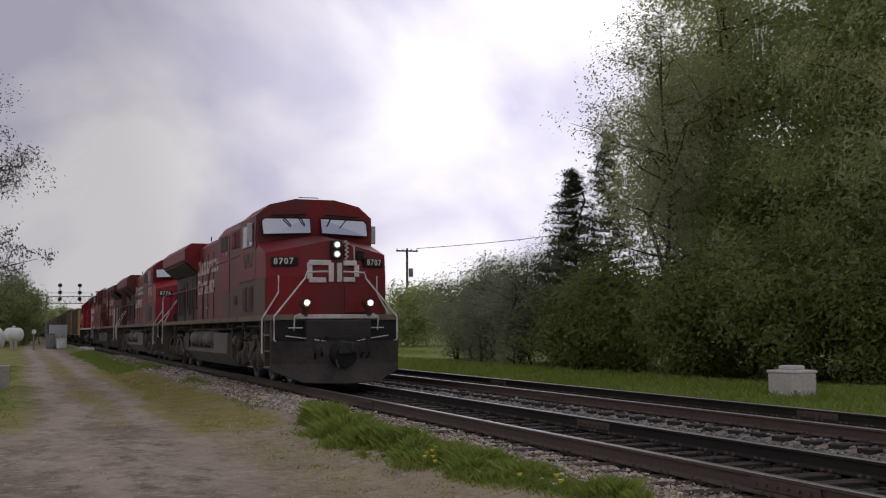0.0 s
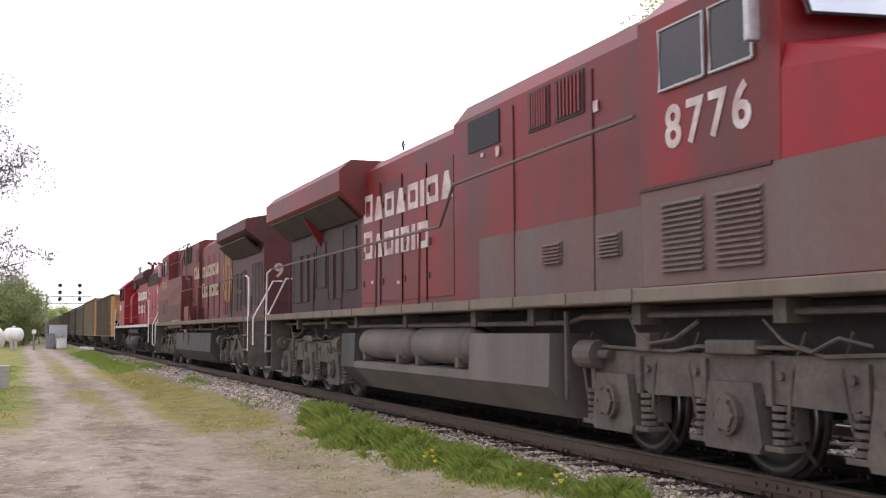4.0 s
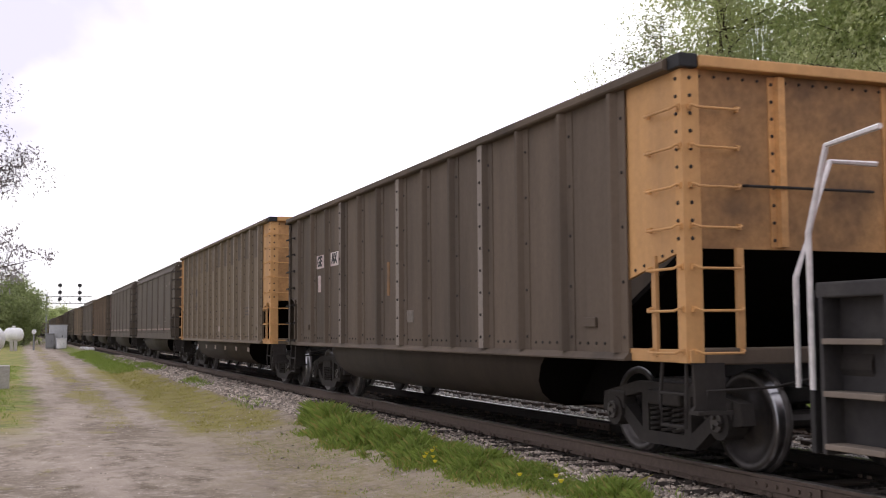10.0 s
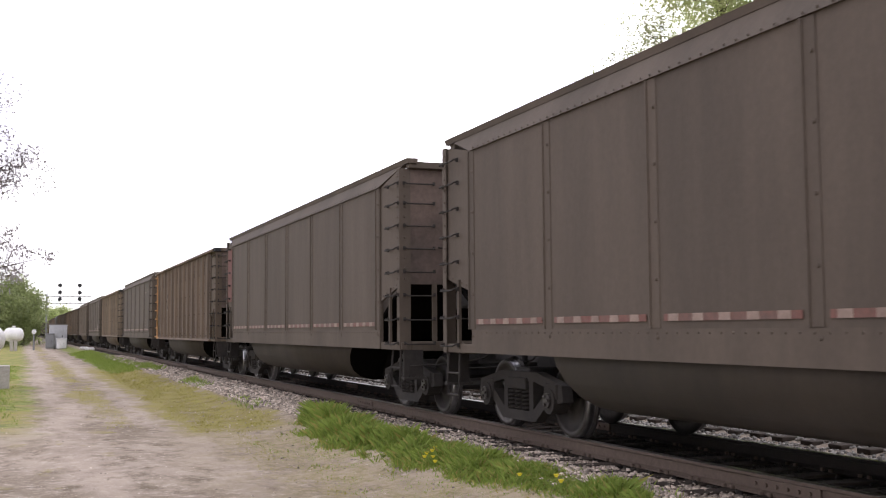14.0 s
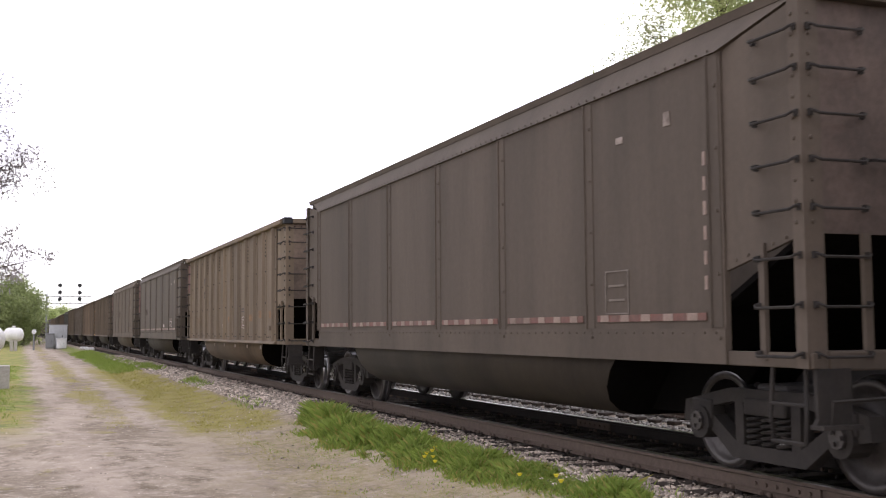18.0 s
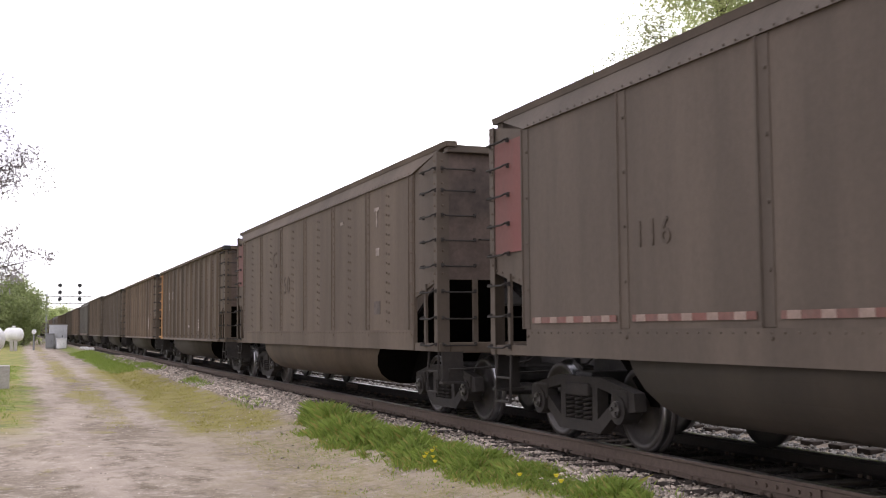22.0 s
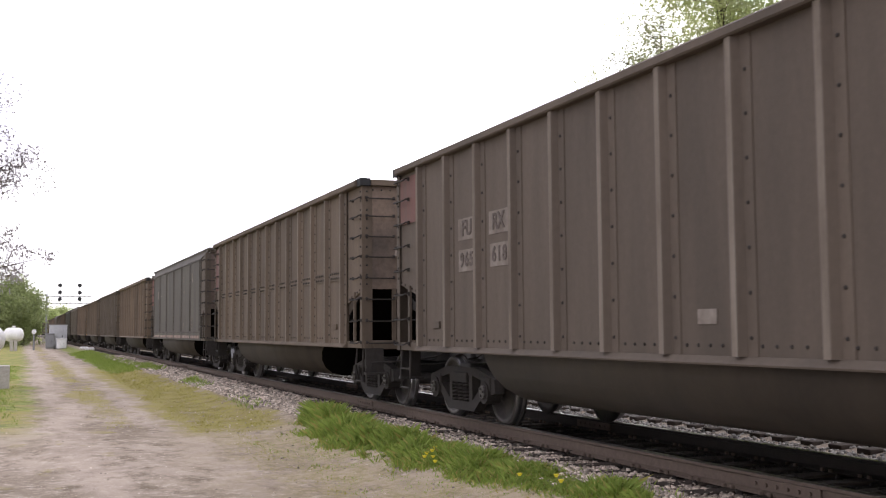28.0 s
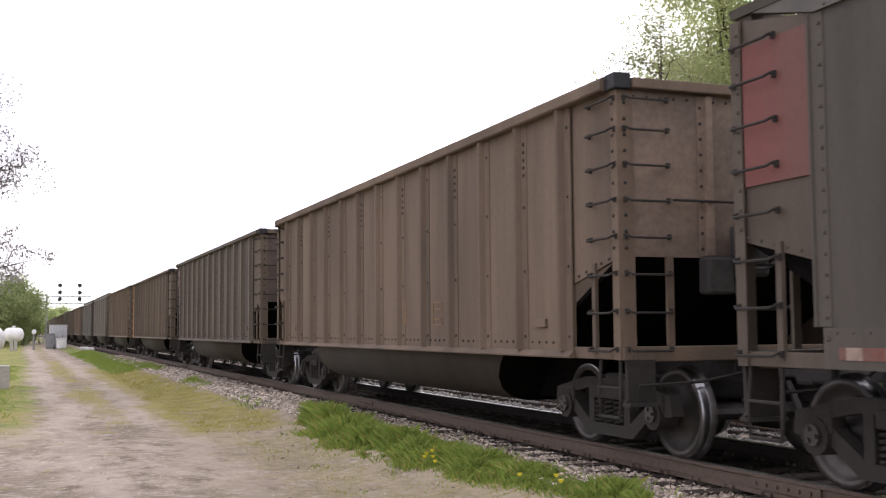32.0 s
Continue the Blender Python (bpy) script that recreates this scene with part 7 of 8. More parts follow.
letters(cars[7], "116", 11.31, 2.06, 0.34, GHOST_MARK, bold=0.0)
letters(cars[8], "150", 9.4, 2.15, 0.5, GHOST_MARK, bold=0.0)
letters(cars[8], "C", 10.4, 2.75, 0.5, GHOST_MARK, bold=0.0)
letters(cars[8], "T", 3.07, 2.96, 0.42, WORN_FAINT)
add_mark(cars[8], 3.04, 2.44, 0.16, 0.12, WORN_FAINT)
add_mark(cars[8], 5.06, 3.06, 0.18, 0.05, WORN_FAINT)
add_mark(cars[8], 3.07, 1.58, 0.30, 0.2, DARK_MARK)
for k in (2, 5, 7):
    add_mark(cars[k], 2.15, 3.02, 0.10, 0.12, WORN_FAINT, "scuff")
    add_mark(cars[k], 2.95, 2.96, 0.12, 0.06, WORN_FAINT, "scuff")
for y, word in ((12.13, "GE"), (11.19, "AX")):
    add_mark(cars[9], y, 2.53, 0.54, 0.25, WORN_WHITE)
    letters(cars[9], word, y, 2.53, 0.28, BLACK, -HALF - 0.012)
add_mark(cars[9], 12.28, 2.13, 0.14, 0.26, WORN_WHITE)
data_frame(cars[9], 5.03, 1.42, WORN_WHITE, 0.36, 0.34)
add_mark(cars[9], 7.15, 1.40, 0.3, 0.06, WORN_WHITE)
bm = prism(fresh(), [(2.66, 1.40), (2.75, 1.24), (2.86, 1.36), (3.0, 1.35), (3.2, 1.22), (3.33, 1.5), (3.30, 1.78), (3.12, 1.92), (3.04, 2.02), (2.97, 2.10), (2.92, 1.98), (2.80, 1.86), (2.70, 1.66)], 'x', -HALF - 0.006, -HALF)
part("scraped_patch", bm, WORN_WHITE, cars[10], "pale scraped patch of paint")
data_frame(cars[10], 4.98, 1.35)
for y, z, word in ((12.16, 2.48, "FU"), (11.19, 2.48, "RX"), (12.15, 2.09, "965"), (11.16, 2.10, "618")):
    add_mark(cars[11], y, z, 0.54, 0.27, FADED_MARK)
    letters(cars[11], word, y, z, 0.27 if len(word) == 2 else 0.24, DARK_MARK, -HALF - 0.012)
add_mark(cars[11], 7.1, 1.33, 0.26, 0.12, FADED_MARK)
add_mark(cars[11], 14.29, 3.17, 0.30, 0.06, WORN_WHITE, "stencil_panel", -HALF - 0.002 + 0.03)
data_frame(cars[11], 3.0, 1.45)
bm = prism(fresh(), [(-1.04, 2.44), (-0.98, 2.70), (-0.86, 2.78), (-0.78, 2.72), (-0.66, 2.78), (-0.60, 2.62), (-0.50, 2.52), (-0.62, 2.46)], 'y', CORNER - 0.006, CORNER - 0.002)
part("scraped_patch", bm, WORN_FAINT, cars[12], "pale scraped patch on the end sheet")
add_mark(cars[13], 12.46, 2.66, 0.26, 0.30, FADED_MARK)
add_mark(cars[13], 11.48, 2.60, 0.26, 0.05, FADED_MARK)
data_frame(cars[13], 3.24, 1.52, FADED_MARK, 0.40, 0.36)
for z in (1.50, 1.46, 1.42, 1.38):
    add_mark(cars[13], 5.16, z, 0.22, 0.02, FADED_MARK)
letters(cars[13], "T", 3.13, 2.93, 0.36, WORN_FAINT)
letters(cars[13], "7", 5.13, 2.95, 0.30, FADED_MARK)
add_mark(cars[13], 5.05, 2.55, 0.12, 0.08, FADED_MARK)
data_frame(cars[14], 5.15, 1.45, RUST_MARK, 0.34, 0.30)
for y in (6.45, 4.46):
    add_mark(cars[14], y, 1.48, 0.05, 0.34, RUST_MARK)
for k, z, w, h in ((1, 0.785, 0.22, 0.10), (6, 0.86, 0.16, 0.08)):
    for i in range(6):
        add_mark(cars[k], 3.5 + 1.64 * i, z, w, h, WHITE_TAPE, "reflector", -1.475)
for k, car in cars.items():
    add_to_train(car, CAR0 + CAR_LENGTH * k)


# ---- plants ----
def leaf_cloud(rng, centres, per, spread, size, flat=0.8):
    """Small leaf blades round the given centres, as arrays of quads that lean outwards to the light."""
    n = len(centres) * per
    mids = np.asarray(centres)
    c = np.repeat(mids, per, axis=0) + rng.normal(0, 1, (n, 3)) * np.array([spread, spread, spread * flat])
    out = c - mids.mean(axis=0)
    out /= np.linalg.norm(out, axis=1)[:, None] + 1e-6
    face = out * 0.9 + np.array([0, 0, 0.6]) + rng.normal(0, 0.55, (n, 3))
    face /= np.linalg.norm(face, axis=1)[:, None]
    u = np.cross(face, rng.normal(0, 1, (n, 3)))
    u /= np.linalg.norm(u, axis=1)[:, None]
    v = np.cross(face, u)
    s = rng.uniform(0.5, 1.2, n)[:, None] * size
    quads = np.stack([c - u * s, c + v * s * 0.42, c + u * s, c - v * s * 0.42], axis=1)
    return quads.reshape(-1, 3)


def branch(bm, a, b, r0, r1, rnd, bends=3):
    a, b = Vector(a), Vector(b)
    pts = []
    for i in range(bends + 1):
        k = i / bends
        w = (b - a).length * 0.05 * (0 if i in (0, bends) else 1)
        pts.append(a.lerp(b, k) + Vector((rnd.uniform(-w, w), rnd.uniform(-w, w), rnd.uniform(-w, w))))
    rings = []
    for i, p in enumerate(pts):
        d = (pts[min(i + 1, bends)] - pts[max(i - 1, 0)]).normalized()
        side = d.cross(Vector((0.31, 0.83, 0.2))).normalized()
        up = side.cross(d)
        r = r0 + (r1 - r0) * i / bends
        rings.append([bm.verts.new(p + (side * math.cos(j * math.tau / 6) + up * math.sin(j * math.tau / 6)) * r) for j in range(6)])
    for x, y in zip(rings, rings[1:]):
        for j in range(6):
            bm.faces.new((x[j], x[(j + 1) % 6], y[(j + 1) % 6], y[j]))
    return pts


def tree(x, y, height, radius, seed, leaf, clumps=90, per=260, size=0.11, spread=0.5, base=0.22, label="leafy green deciduous tree at the edge of the woods",
         name="tree", lean=(0, 0), trunks=1, shape=1.0, full=True):
    rnd, rng = random.Random(seed), np.random.default_rng(seed)
    t = thing(name, label, name if name in ("tree", "shrub") else "tree", at=pose(x, y, GROUND_Z - 0.05))
    bm = fresh()
    tips = []
    for k in range(trunks):
        foot = Vector((rnd.uniform(-0.5, 0.5) * (trunks > 1), rnd.uniform(-0.5, 0.5) * (trunks > 1), 0))
        head = Vector((lean[0] + rnd.uniform(-0.3, 0.3) * radius * (trunks > 1), lean[1] + rnd.uniform(-0.3, 0.3) * radius * (trunks > 1), height * rnd.uniform(0.84, 0.94)))
        spine = branch(bm, foot, head, height * 0.006 + 0.03, 0.012, rnd, 7)
        for j in range(int(26 / trunks) + 8):
            f = rnd.uniform(base, 0.97)
            p = foot.lerp(head, f)
            a = rnd.uniform(0, math.tau)
            bulge = math.sin(math.pi * min(1, (f - base * 0.6) / (1.02 - base * 0.6)) ** shape)
            reach = radius * (0.30 + 0.75 * bulge) * rnd.uniform(0.6, 1.05)
            tip = p + Vector((math.cos(a) * reach, math.sin(a) * reach, rnd.uniform(0.15, 0.5) * reach))
            branch(bm, p, tip, 0.0045 * height * (1.1 - f) + 0.008, 0.006, rnd, 4)
            tips += [p.lerp(tip, q) for q in (0.55, 0.72, 0.88, 1.05)]
            for _ in range(3):
                q = p.lerp(tip, rnd.uniform(0.35, 0.9))
                twig = q + Vector((rnd.gauss(0, 0.22), rnd.gauss(0, 0.22), rnd.uniform(0.0, 0.32))) * radius * 0.7
                branch(bm, q, twig, 0.012, 0.004, rnd, 2)
                tips += [q.lerp(twig, 0.6), twig]
    part("trunk", bm, BARK, t, "grey-brown trunk with spreading limbs")
    centres = []
    for j in range(clumps):
        if full and j % 2:
            # fill the crown's volume, with lobes and hollows
            d = Vector((rnd.gauss(0, 1), rnd.gauss(0, 1), rnd.gauss(0, 1))).normalized()
            lobe = 0.88 + 0.55 * noise.noise(d * 1.7 + Vector((seed, 0, 0)))
            r = rnd.random() ** 0.42 * lobe
            f = (base + 1.0) / 2 + d.z * r * (1.0 - base) / 2
            c = Vector((lean[0] * f + d.x * r * radius, lean[1] * f + d.y * r * radius, f * height))
        else:
            c = rnd.choice(tips)
        centres.append(c + Vector((rnd.gauss(0, 0.10) * radius, rnd.gauss(0, 0.10) * radius, rnd.gauss(0, 0.06) * radius)))
    verts = leaf_cloud(rng, [tuple(c) for c in centres], per, spread, size)
    verts[:, 2] = np.maximum(verts[:, 2], 0.1)
    part("crown", soup("crown", verts, np.arange(len(verts)).reshape(-1, 4), [leaf]), leaf, t, "crown of small leaves with gaps")
    return t


def conifer(x, y, height, radius, seed):
    rnd, rng = random.Random(seed), np.random.default_rng(seed)
    t = thing("conifer", "dark green conifer at the edge of the woods", "tree", at=pose(x, y, GROUND_Z - 0.05))
    bm = fresh()
    branch(bm, (0, 0, 0), (0, 0, height), 0.16, 0.02, rnd, 5)
    centres = []
    for k in range(34):
        z = height * (0.06 + 0.93 * k / 34)
        for j in range(7):
            a = rnd.uniform(0, math.tau)
            r = radius * (1.05 - z / height) * rnd.uniform(0.5, 1.15)
            tip = Vector((math.cos(a) * r, math.sin(a) * r, z + 0.12 * r + rnd.uniform(-0.15, 0.25)))
            branch(bm, (0, 0, z), tip, 0.025, 0.008, rnd, 2)
            centres += [tuple(Vector((0, 0, z)).lerp(tip, q)) for q in (0.45, 0.7, 0.95)]
    part("trunk", bm, BARK, t)
    verts = leaf_cloud(rng, centres, 30, 0.16, 0.09, 0.4)
    part("crown", soup("crown", verts, np.arange(len(verts)).reshape(-1, 4), [LEAF_DARK]), LEAF_DARK, t, "drooping tiers of dark needles")


# woods beyond the second track
for i, (x, y, h, r) in enumerate(((26.6, 30.5, 9.6, 3.6), (28.0, 25.8, 9.8, 3.8), (29.6, 22.5, 10.5, 3.8), (25.6, 33.5, 8.6, 3.0), (30.5, 28.5, 11.0, 4.0))):
    tree(x, y, h, r, 130 + i, LEAF, 330, 85, 0.11, 0.42, 0.05, "bushy green understorey tree", trunks=2)
tree(26.5, 37.0, 23.0, 4.6, 1, LEAF_PALE, 760, 85, 0.095, 0.36, 0.10, trunks=3, label="tall green deciduous tree with several trunks in the woods")
tree(23.3, 36.0, 14.6, 3.6, 2, LEAF_SILVER, 800, 30, 0.08, 0.30, 0.14, trunks=2, label="slender tree with pale young leaves and open gaps")
tree(28.6, 31.8, 24.0, 5.0, 3, LEAF, 800, 85, 0.10, 0.36, 0.08, trunks=2)
tree(27.8, 27.0, 22.0, 4.8, 4, LEAF_PALE, 800, 80, 0.10, 0.36, 0.06, trunks=3)
tree(31.0, 25.0, 23.0, 5.2, 5, LEAF, 520, 90, 0.12, 0.5, 0.06)
tree(29.8, 42.0, 22.0, 5.0, 6, LEAF, 330, 100, 0.13, 0.5, 0.08, trunks=2)
tree(33.0, 36.0, 24.0, 6.0, 7, LEAF, 420, 105, 0.15, 0.65, 0.06)
tree(25.9, 39.5, 13.5, 3.0, 8, LEAF_PALE, 240, 90, 0.10, 0.45, 0.2)
conifer(23.9, 45.5, 9.2, 3.4, 10)
conifer(26.4, 46.5, 11.5, 3.4, 11)
for i, (x, y, h, r) in enumerate(((36.0, 30.0, 11.0, 4.6), (37.0, 24.0, 11.0, 4.8), (35.0, 20.0, 10.0, 4.6), (39.0, 36.0, 12.0, 5.0), (33.0, 44.0, 10.0, 4.4))):
    tree(x, y, h, r, 110 + i, LEAF_UNDER, 110, 170, 0.17, 0.7, 0.03, "dark leafy tree deep in the woods")
for i, (x, y, h, r) in enumerate(((22.0, 33.0, 4.2, 2.2), (23.0, 29.5, 4.6, 2.3), (24.5, 26.0, 4.6, 2.4), (25.5, 22.5, 4.8, 2.5), (22.3, 38.5, 4.2, 2.0), (22.4, 42.0, 3.6, 1.9), (27.5, 22.0, 6.0, 2.6))):
    tree(x, y, h, r, 20 + i, LEAF_UNDER, 110, 150, 0.11, 0.45, 0.02, "dense green undergrowth shrub below the trees", "shrub", trunks=3)
for i, (x, y, h, r) in enumerate(((22.2, 47.5, 5.4, 1.8), (23.6, 50.5, 6.3, 2.1), (22.6, 52.5, 5.6, 1.9), (23.5, 55.5, 5.4, 2.0), (23.4, 58.5, 4.6, 1.9), (25.5, 49.5, 6.8, 2.0), (25.6, 60.0, 4.6, 2.1))):
    tree(x, y, h, r, 40 + i, LEAF_WILLOW, 110, 130, 0.08, 0.36, 0.03, "grey-green willow shrub beside the grass verge", "shrub", trunks=4)
for i, (x, y, h, r) in enumerate(((36.5, 104.0, 6.6, 3.4), (43.5, 100.0, 8.0, 2.4), (41.0, 112.0, 6.4, 3.2), (33.5, 108.0, 4.4, 3.2), (47.0, 104.0, 6.4, 3.4), (30.0, 100.0, 4.8, 3.0), (52.0, 100.0, 7.5, 3.6))):
    tree(x, y, h, r, 60 + i, LEAF, 70, 130, 0.2, 0.6, 0.08, "distant green tree behind the railway")
for i, (x, y, h, r) in enumerate(((13.0, 640.0, 13.0, 8.0), (22.0, 660.0, 15.0, 9.0), (6.0, 720.0, 12.0, 8.0))):
    tree(x, y, h, r, 80 + i, LEAF, 50, 110, 0.8, 2.0, 0.05, "distant tree closing the view along the track")
# trees beside the road
for i, (x, y, h, r) in enumerate(((-1.2, 146.0, 8.6, 3.4), (-4.0, 140.0, 10.0, 4.0), (-6.5, 132.0, 10.0, 4.0), (0.2, 158.0, 7.6, 2.6), (-9.5, 128.0, 10.5, 4.2), (-0.6, 172.0, 9.6, 3.2))):
    tree(x, y, h, r, 90 + i, LEAF_HEDGE, 90, 130, 0.22, 0.7, 0.03, "green hedge tree beside the dirt road")
tree(-2.1, 31.0, 9.0, 2.9, 99, LEAF_SPARSE, 760, 30, 0.06, 0.15, 0.16, "roadside tree with sparse young leaves", full=False)


def blades(name, zones, mats, label, seed, ragged=0.45):
    rng = np.random.default_rng(seed)
    vs, idx = [], []
    for x0, x1, y0, y1, count, lo, hi, which in zones:
        px, py = rng.uniform(x0, x1, count), rng.uniform(y0, y1, count)
        edge = 1 - np.abs((px - (x0 + x1) / 2) / ((x1 - x0) / 2)) ** 3
        clump = 0.55 + 0.45 * np.sin(px * 5.1 + py * 2.3) * np.sin(py * 3.7 - px * 1.9)
        h = rng.uniform(lo, hi, count) * (0.35 + 0.65 * edge) * (0.5 + 0.5 * clump)
        a = rng.uniform(0, math.tau, count)
        w = rng.uniform(0.004, 0.009, count) * (1.0 + h * 2.0)
        z = np.array([ground_height(px[i], py[i]) for i in range(count)]) - 0.015
        bend = rng.normal(0, 0.35, (count, 2)) * h[:, None]
        p = np.stack([px, py, z], axis=1)
        side = np.stack([np.cos(a) * w, np.sin(a) * w, np.zeros(count)], axis=1)
        mid = p + np.stack([bend[:, 0] * 0.3, bend[:, 1] * 0.3, h * 0.6], axis=1)
        tip = p + np.stack([bend[:, 0], bend[:, 1], h], axis=1)
        keep = np.array([noise.noise((px[i] * 1.6, py[i] * 0.7, 3.0)) + 0.5 * noise.noise((px[i] * 5.0, py[i] * 3.0, 9.0)) > ragged - 0.9 * edge[i] for i in range(count)])
        p, side, mid, tip, count = p[keep], side[keep], mid[keep], tip[keep], int(keep.sum())
        quad = np.stack([p - side, p + side, mid + side * 0.8, tip], axis=1)
        vs.append(quad.reshape(-1, 3))
        idx.append(np.full(count, which))
    verts = np.concatenate(vs)
    me = soup(name, verts, np.arange(len(verts)).reshape(-1, 4), mats, np.concatenate(idx))
    return tagged(new(name, me), label, "grass", kind="stuff")


def grass_bank(name, label, seed):
    """A ragged bank of long grass along the toe of the ballast, widest a few metres from its far end."""
    rng = np.random.default_rng(seed)
    ys, mids, wide = (8.0, 9.0, 10.0, 12.0, 15.0, 17.0, 18.2, 19.1), (4.86, 4.84, 4.78, 4.62, 4.52, 4.58, 4.70, 4.80), (0.16, 0.26, 0.34, 0.42, 0.50, 0.46, 0.32, 0.10)
    n = 60000
    py = rng.uniform(8.0, 19.1, n)
    mid, half = np.interp(py, ys, mids), np.interp(py, ys, wide)
    px = mid + rng.normal(0, 0.62, n) * half
    off = np.abs(px - mid) / half
    rough = np.array([noise.noise((px[i] * 2.2, py[i] * 1.1, 3.0)) + 0.6 * noise.noise((px[i] * 6.0, py[i] * 4.0, 9.0)) for i in range(n)])
    hold = rough + np.interp(py, (10.5, 12.5), (1.35, 1.05)) - 0.9 * off > rng.uniform(-0.15, 0.55, n)
    px, py, off, rough = px[hold], py[hold], off[hold], rough[hold]
    n = len(px)
    h = rng.uniform(0.07, 0.27, n) * np.clip(1.1 - 0.6 * off, 0.25, 1.1) * np.clip(0.75 + 0.8 * rough, 0.35, 1.4) * np.interp(py, (8.0, 11.0, 14.0, 19.1), (0.55, 0.75, 1.0, 1.0))
    a = rng.uniform(0, math.tau, n)
    w = rng.uniform(0.004, 0.011, n)
    z = np.array([ground_height(px[i], py[i]) for i in range(n)]) - 0.015
    lean = np.stack([np.sin(px * 7.0 + py * 2.0), np.cos(py * 5.0 - px * 3.0)], axis=1) * 0.25
    bend = (lean + rng.normal(0, 0.42, (n, 2))) * h[:, None]
    p = np.stack([px, py, z], axis=1)
    side = np.stack([np.cos(a) * w, np.sin(a) * w, np.zeros(n)], axis=1)
    middle = p + np.stack([bend[:, 0] * 0.3, bend[:, 1] * 0.3, h * 0.6], axis=1)
    tip = p + np.stack([bend[:, 0], bend[:, 1], h], axis=1)
    verts = np.stack([p - side, p + side, middle + side * 0.8, tip], axis=1).reshape(-1, 3)
    me = soup(name, verts, np.arange(len(verts)).reshape(-1, 4), [GRASS, GRASS_DRY], (rng.uniform(0, 1, n) < 0.12 + 0.25 * np.clip(off - 0.6, 0, 1)).astype(int))
    return tagged(new(name, me), label, "grass", kind="stuff")


grass_bank("tall_grass", "ragged bank of fresh grass along the ballast edge", 3)
blades("verge_grass", [(2.5, 4.6, 18.5, 30.0, 30000, 0.012, 0.05, 1), (2.9, 4.7, 30.0, 48.0, 16000, 0.02, 0.08, 1), (3.2, 5.3, 46.0, 90.0, 18000, 0.06, 0.22, 0), (-4.0, 0.25, 22.0, 60.0, 20000, 0.04, 0.16, 0),
                       (2.4, 4.5, 8.0, 18.5, 16000, 0.008, 0.04, 1), (3.0, 4.5, 8.0, 17.0, 5000, 0.01, 0.05, 0), (4.85, 5.5, 8.0, 18.0, 500, 0.04, 0.14, 0), (1.3, 2.1, 20.0, 60.0, 5000, 0.015, 0.06, 1), (4.2, 4.8, 22.0, 25.5, 260, 0.04, 0.18, 0), (4.4, 5.0, 30.0, 34.0, 600, 0.05, 0.25, 0), (4.6, 5.2, 43.0, 50.0, 900, 0.08, 0.3, 0)],
       [GRASS, GRASS_DRY], "short grass on the road verges", 4)
blades("far_grass", [(13.0, 22.0, 16.0, 40.0, 26000, 0.10, 0.30, 0), (13.0, 22.0, 40.0, 70.0, 20000, 0.12, 0.36, 0), (13.0, 30.0, 70.0, 105.0, 9000, 0.2, 0.5, 0)],
       [GRASS, GRASS_DRY], "green grass verge beyond the second track", 5)


def dandelion(x, y):
    z = ground_height(x, y)
    t = thing("dandelion", "yellow dandelion flower in the grass", "flower", "dandelions", at=pose(x, y, z - 0.01))
    part("stem", cached("stem", lambda: mesh_of(tube(fresh(), [(0, 0, 0), (0.01, 0, 0.08), (0, 0, 0.17)], 0.004, 5), "stem", GRASS)), GRASS, t)
    part("flower_head", cached("flower", lambda: mesh_of(cyl(fresh(), (0, 0, 0.165), (0, 0, 0.192), 0.012, 0.028, 12), "flower_head", PETAL)), PETAL, t)


for x, y in ((4.25, 11.72), (4.33, 11.86), (4.41, 11.9), (4.30, 11.58), (4.50, 12.05), (4.22, 11.3), (4.52, 8.9), (4.60, 9.15), (4.44, 9.6)):
    dandelion(x, y)


# ---- trackside things ----
def signal_bridge():
    g = thing("signal_gantry", "cantilever signal gantry with two three-lamp signals over the tracks", "railway signal", at=pose(0, 205.0, GROUND_Z))
    part("mast", box(fresh(), 3.9, 4.25, -0.18, 0.18, 0, 8.4, 0.02), GALVANISED, g)
    part("mast_base", box(fresh(), 3.5, 4.6, -0.5, 0.5, 0, 0.5, 0.03), CONCRETE, g)
    for z in (6.75, 7.95):
        for y in (-0.4, 0.4):
            part("chord", box(fresh(), 4.1, 11.6, y - 0.06, y + 0.06, z - 0.06, z + 0.06), GALVANISED, g)
    for i in range(8):
        x = 4.3 + 0.92 * i
        part("truss_bar", tube(fresh(), [(x, -0.4, 6.75), (x + 0.46, -0.4, 7.95), (x + 0.92, -0.4, 6.75)], 0.04, 5), GALVANISED, g)
    part("walkway_rail", tube(fresh(), [(4.3, -0.45, 8.6), (11.5, -0.45, 8.6)], 0.03, 5), GALVANISED, g)
    for x in (6.25, 9.55):
        post = part("signal_post", tube(fresh(), [(x, -0.5, 6.9), (x, -0.5, 10.2)], 0.06), GALVANISED, g)
        for z in (7.5, 8.65, 9.9):
            head = part("signal_head", cyl(fresh(), (x, -0.62, z), (x, -0.52, z), 0.36, seg=18), BLACK, g, "round black signal target")
            part("lamp_lens", cyl(fresh(), (x, -0.70, z), (x, -0.62, z), 0.14, seg=14), LENS_DARK, head)
            part("hood", tube(fresh(), [(x - 0.16, -0.62, z + 0.1), (x - 0.16, -0.95, z + 0.1), (x + 0.16, -0.95, z + 0.1), (x + 0.16, -0.62, z + 0.1)], 0.03, 4), BLACK, head)


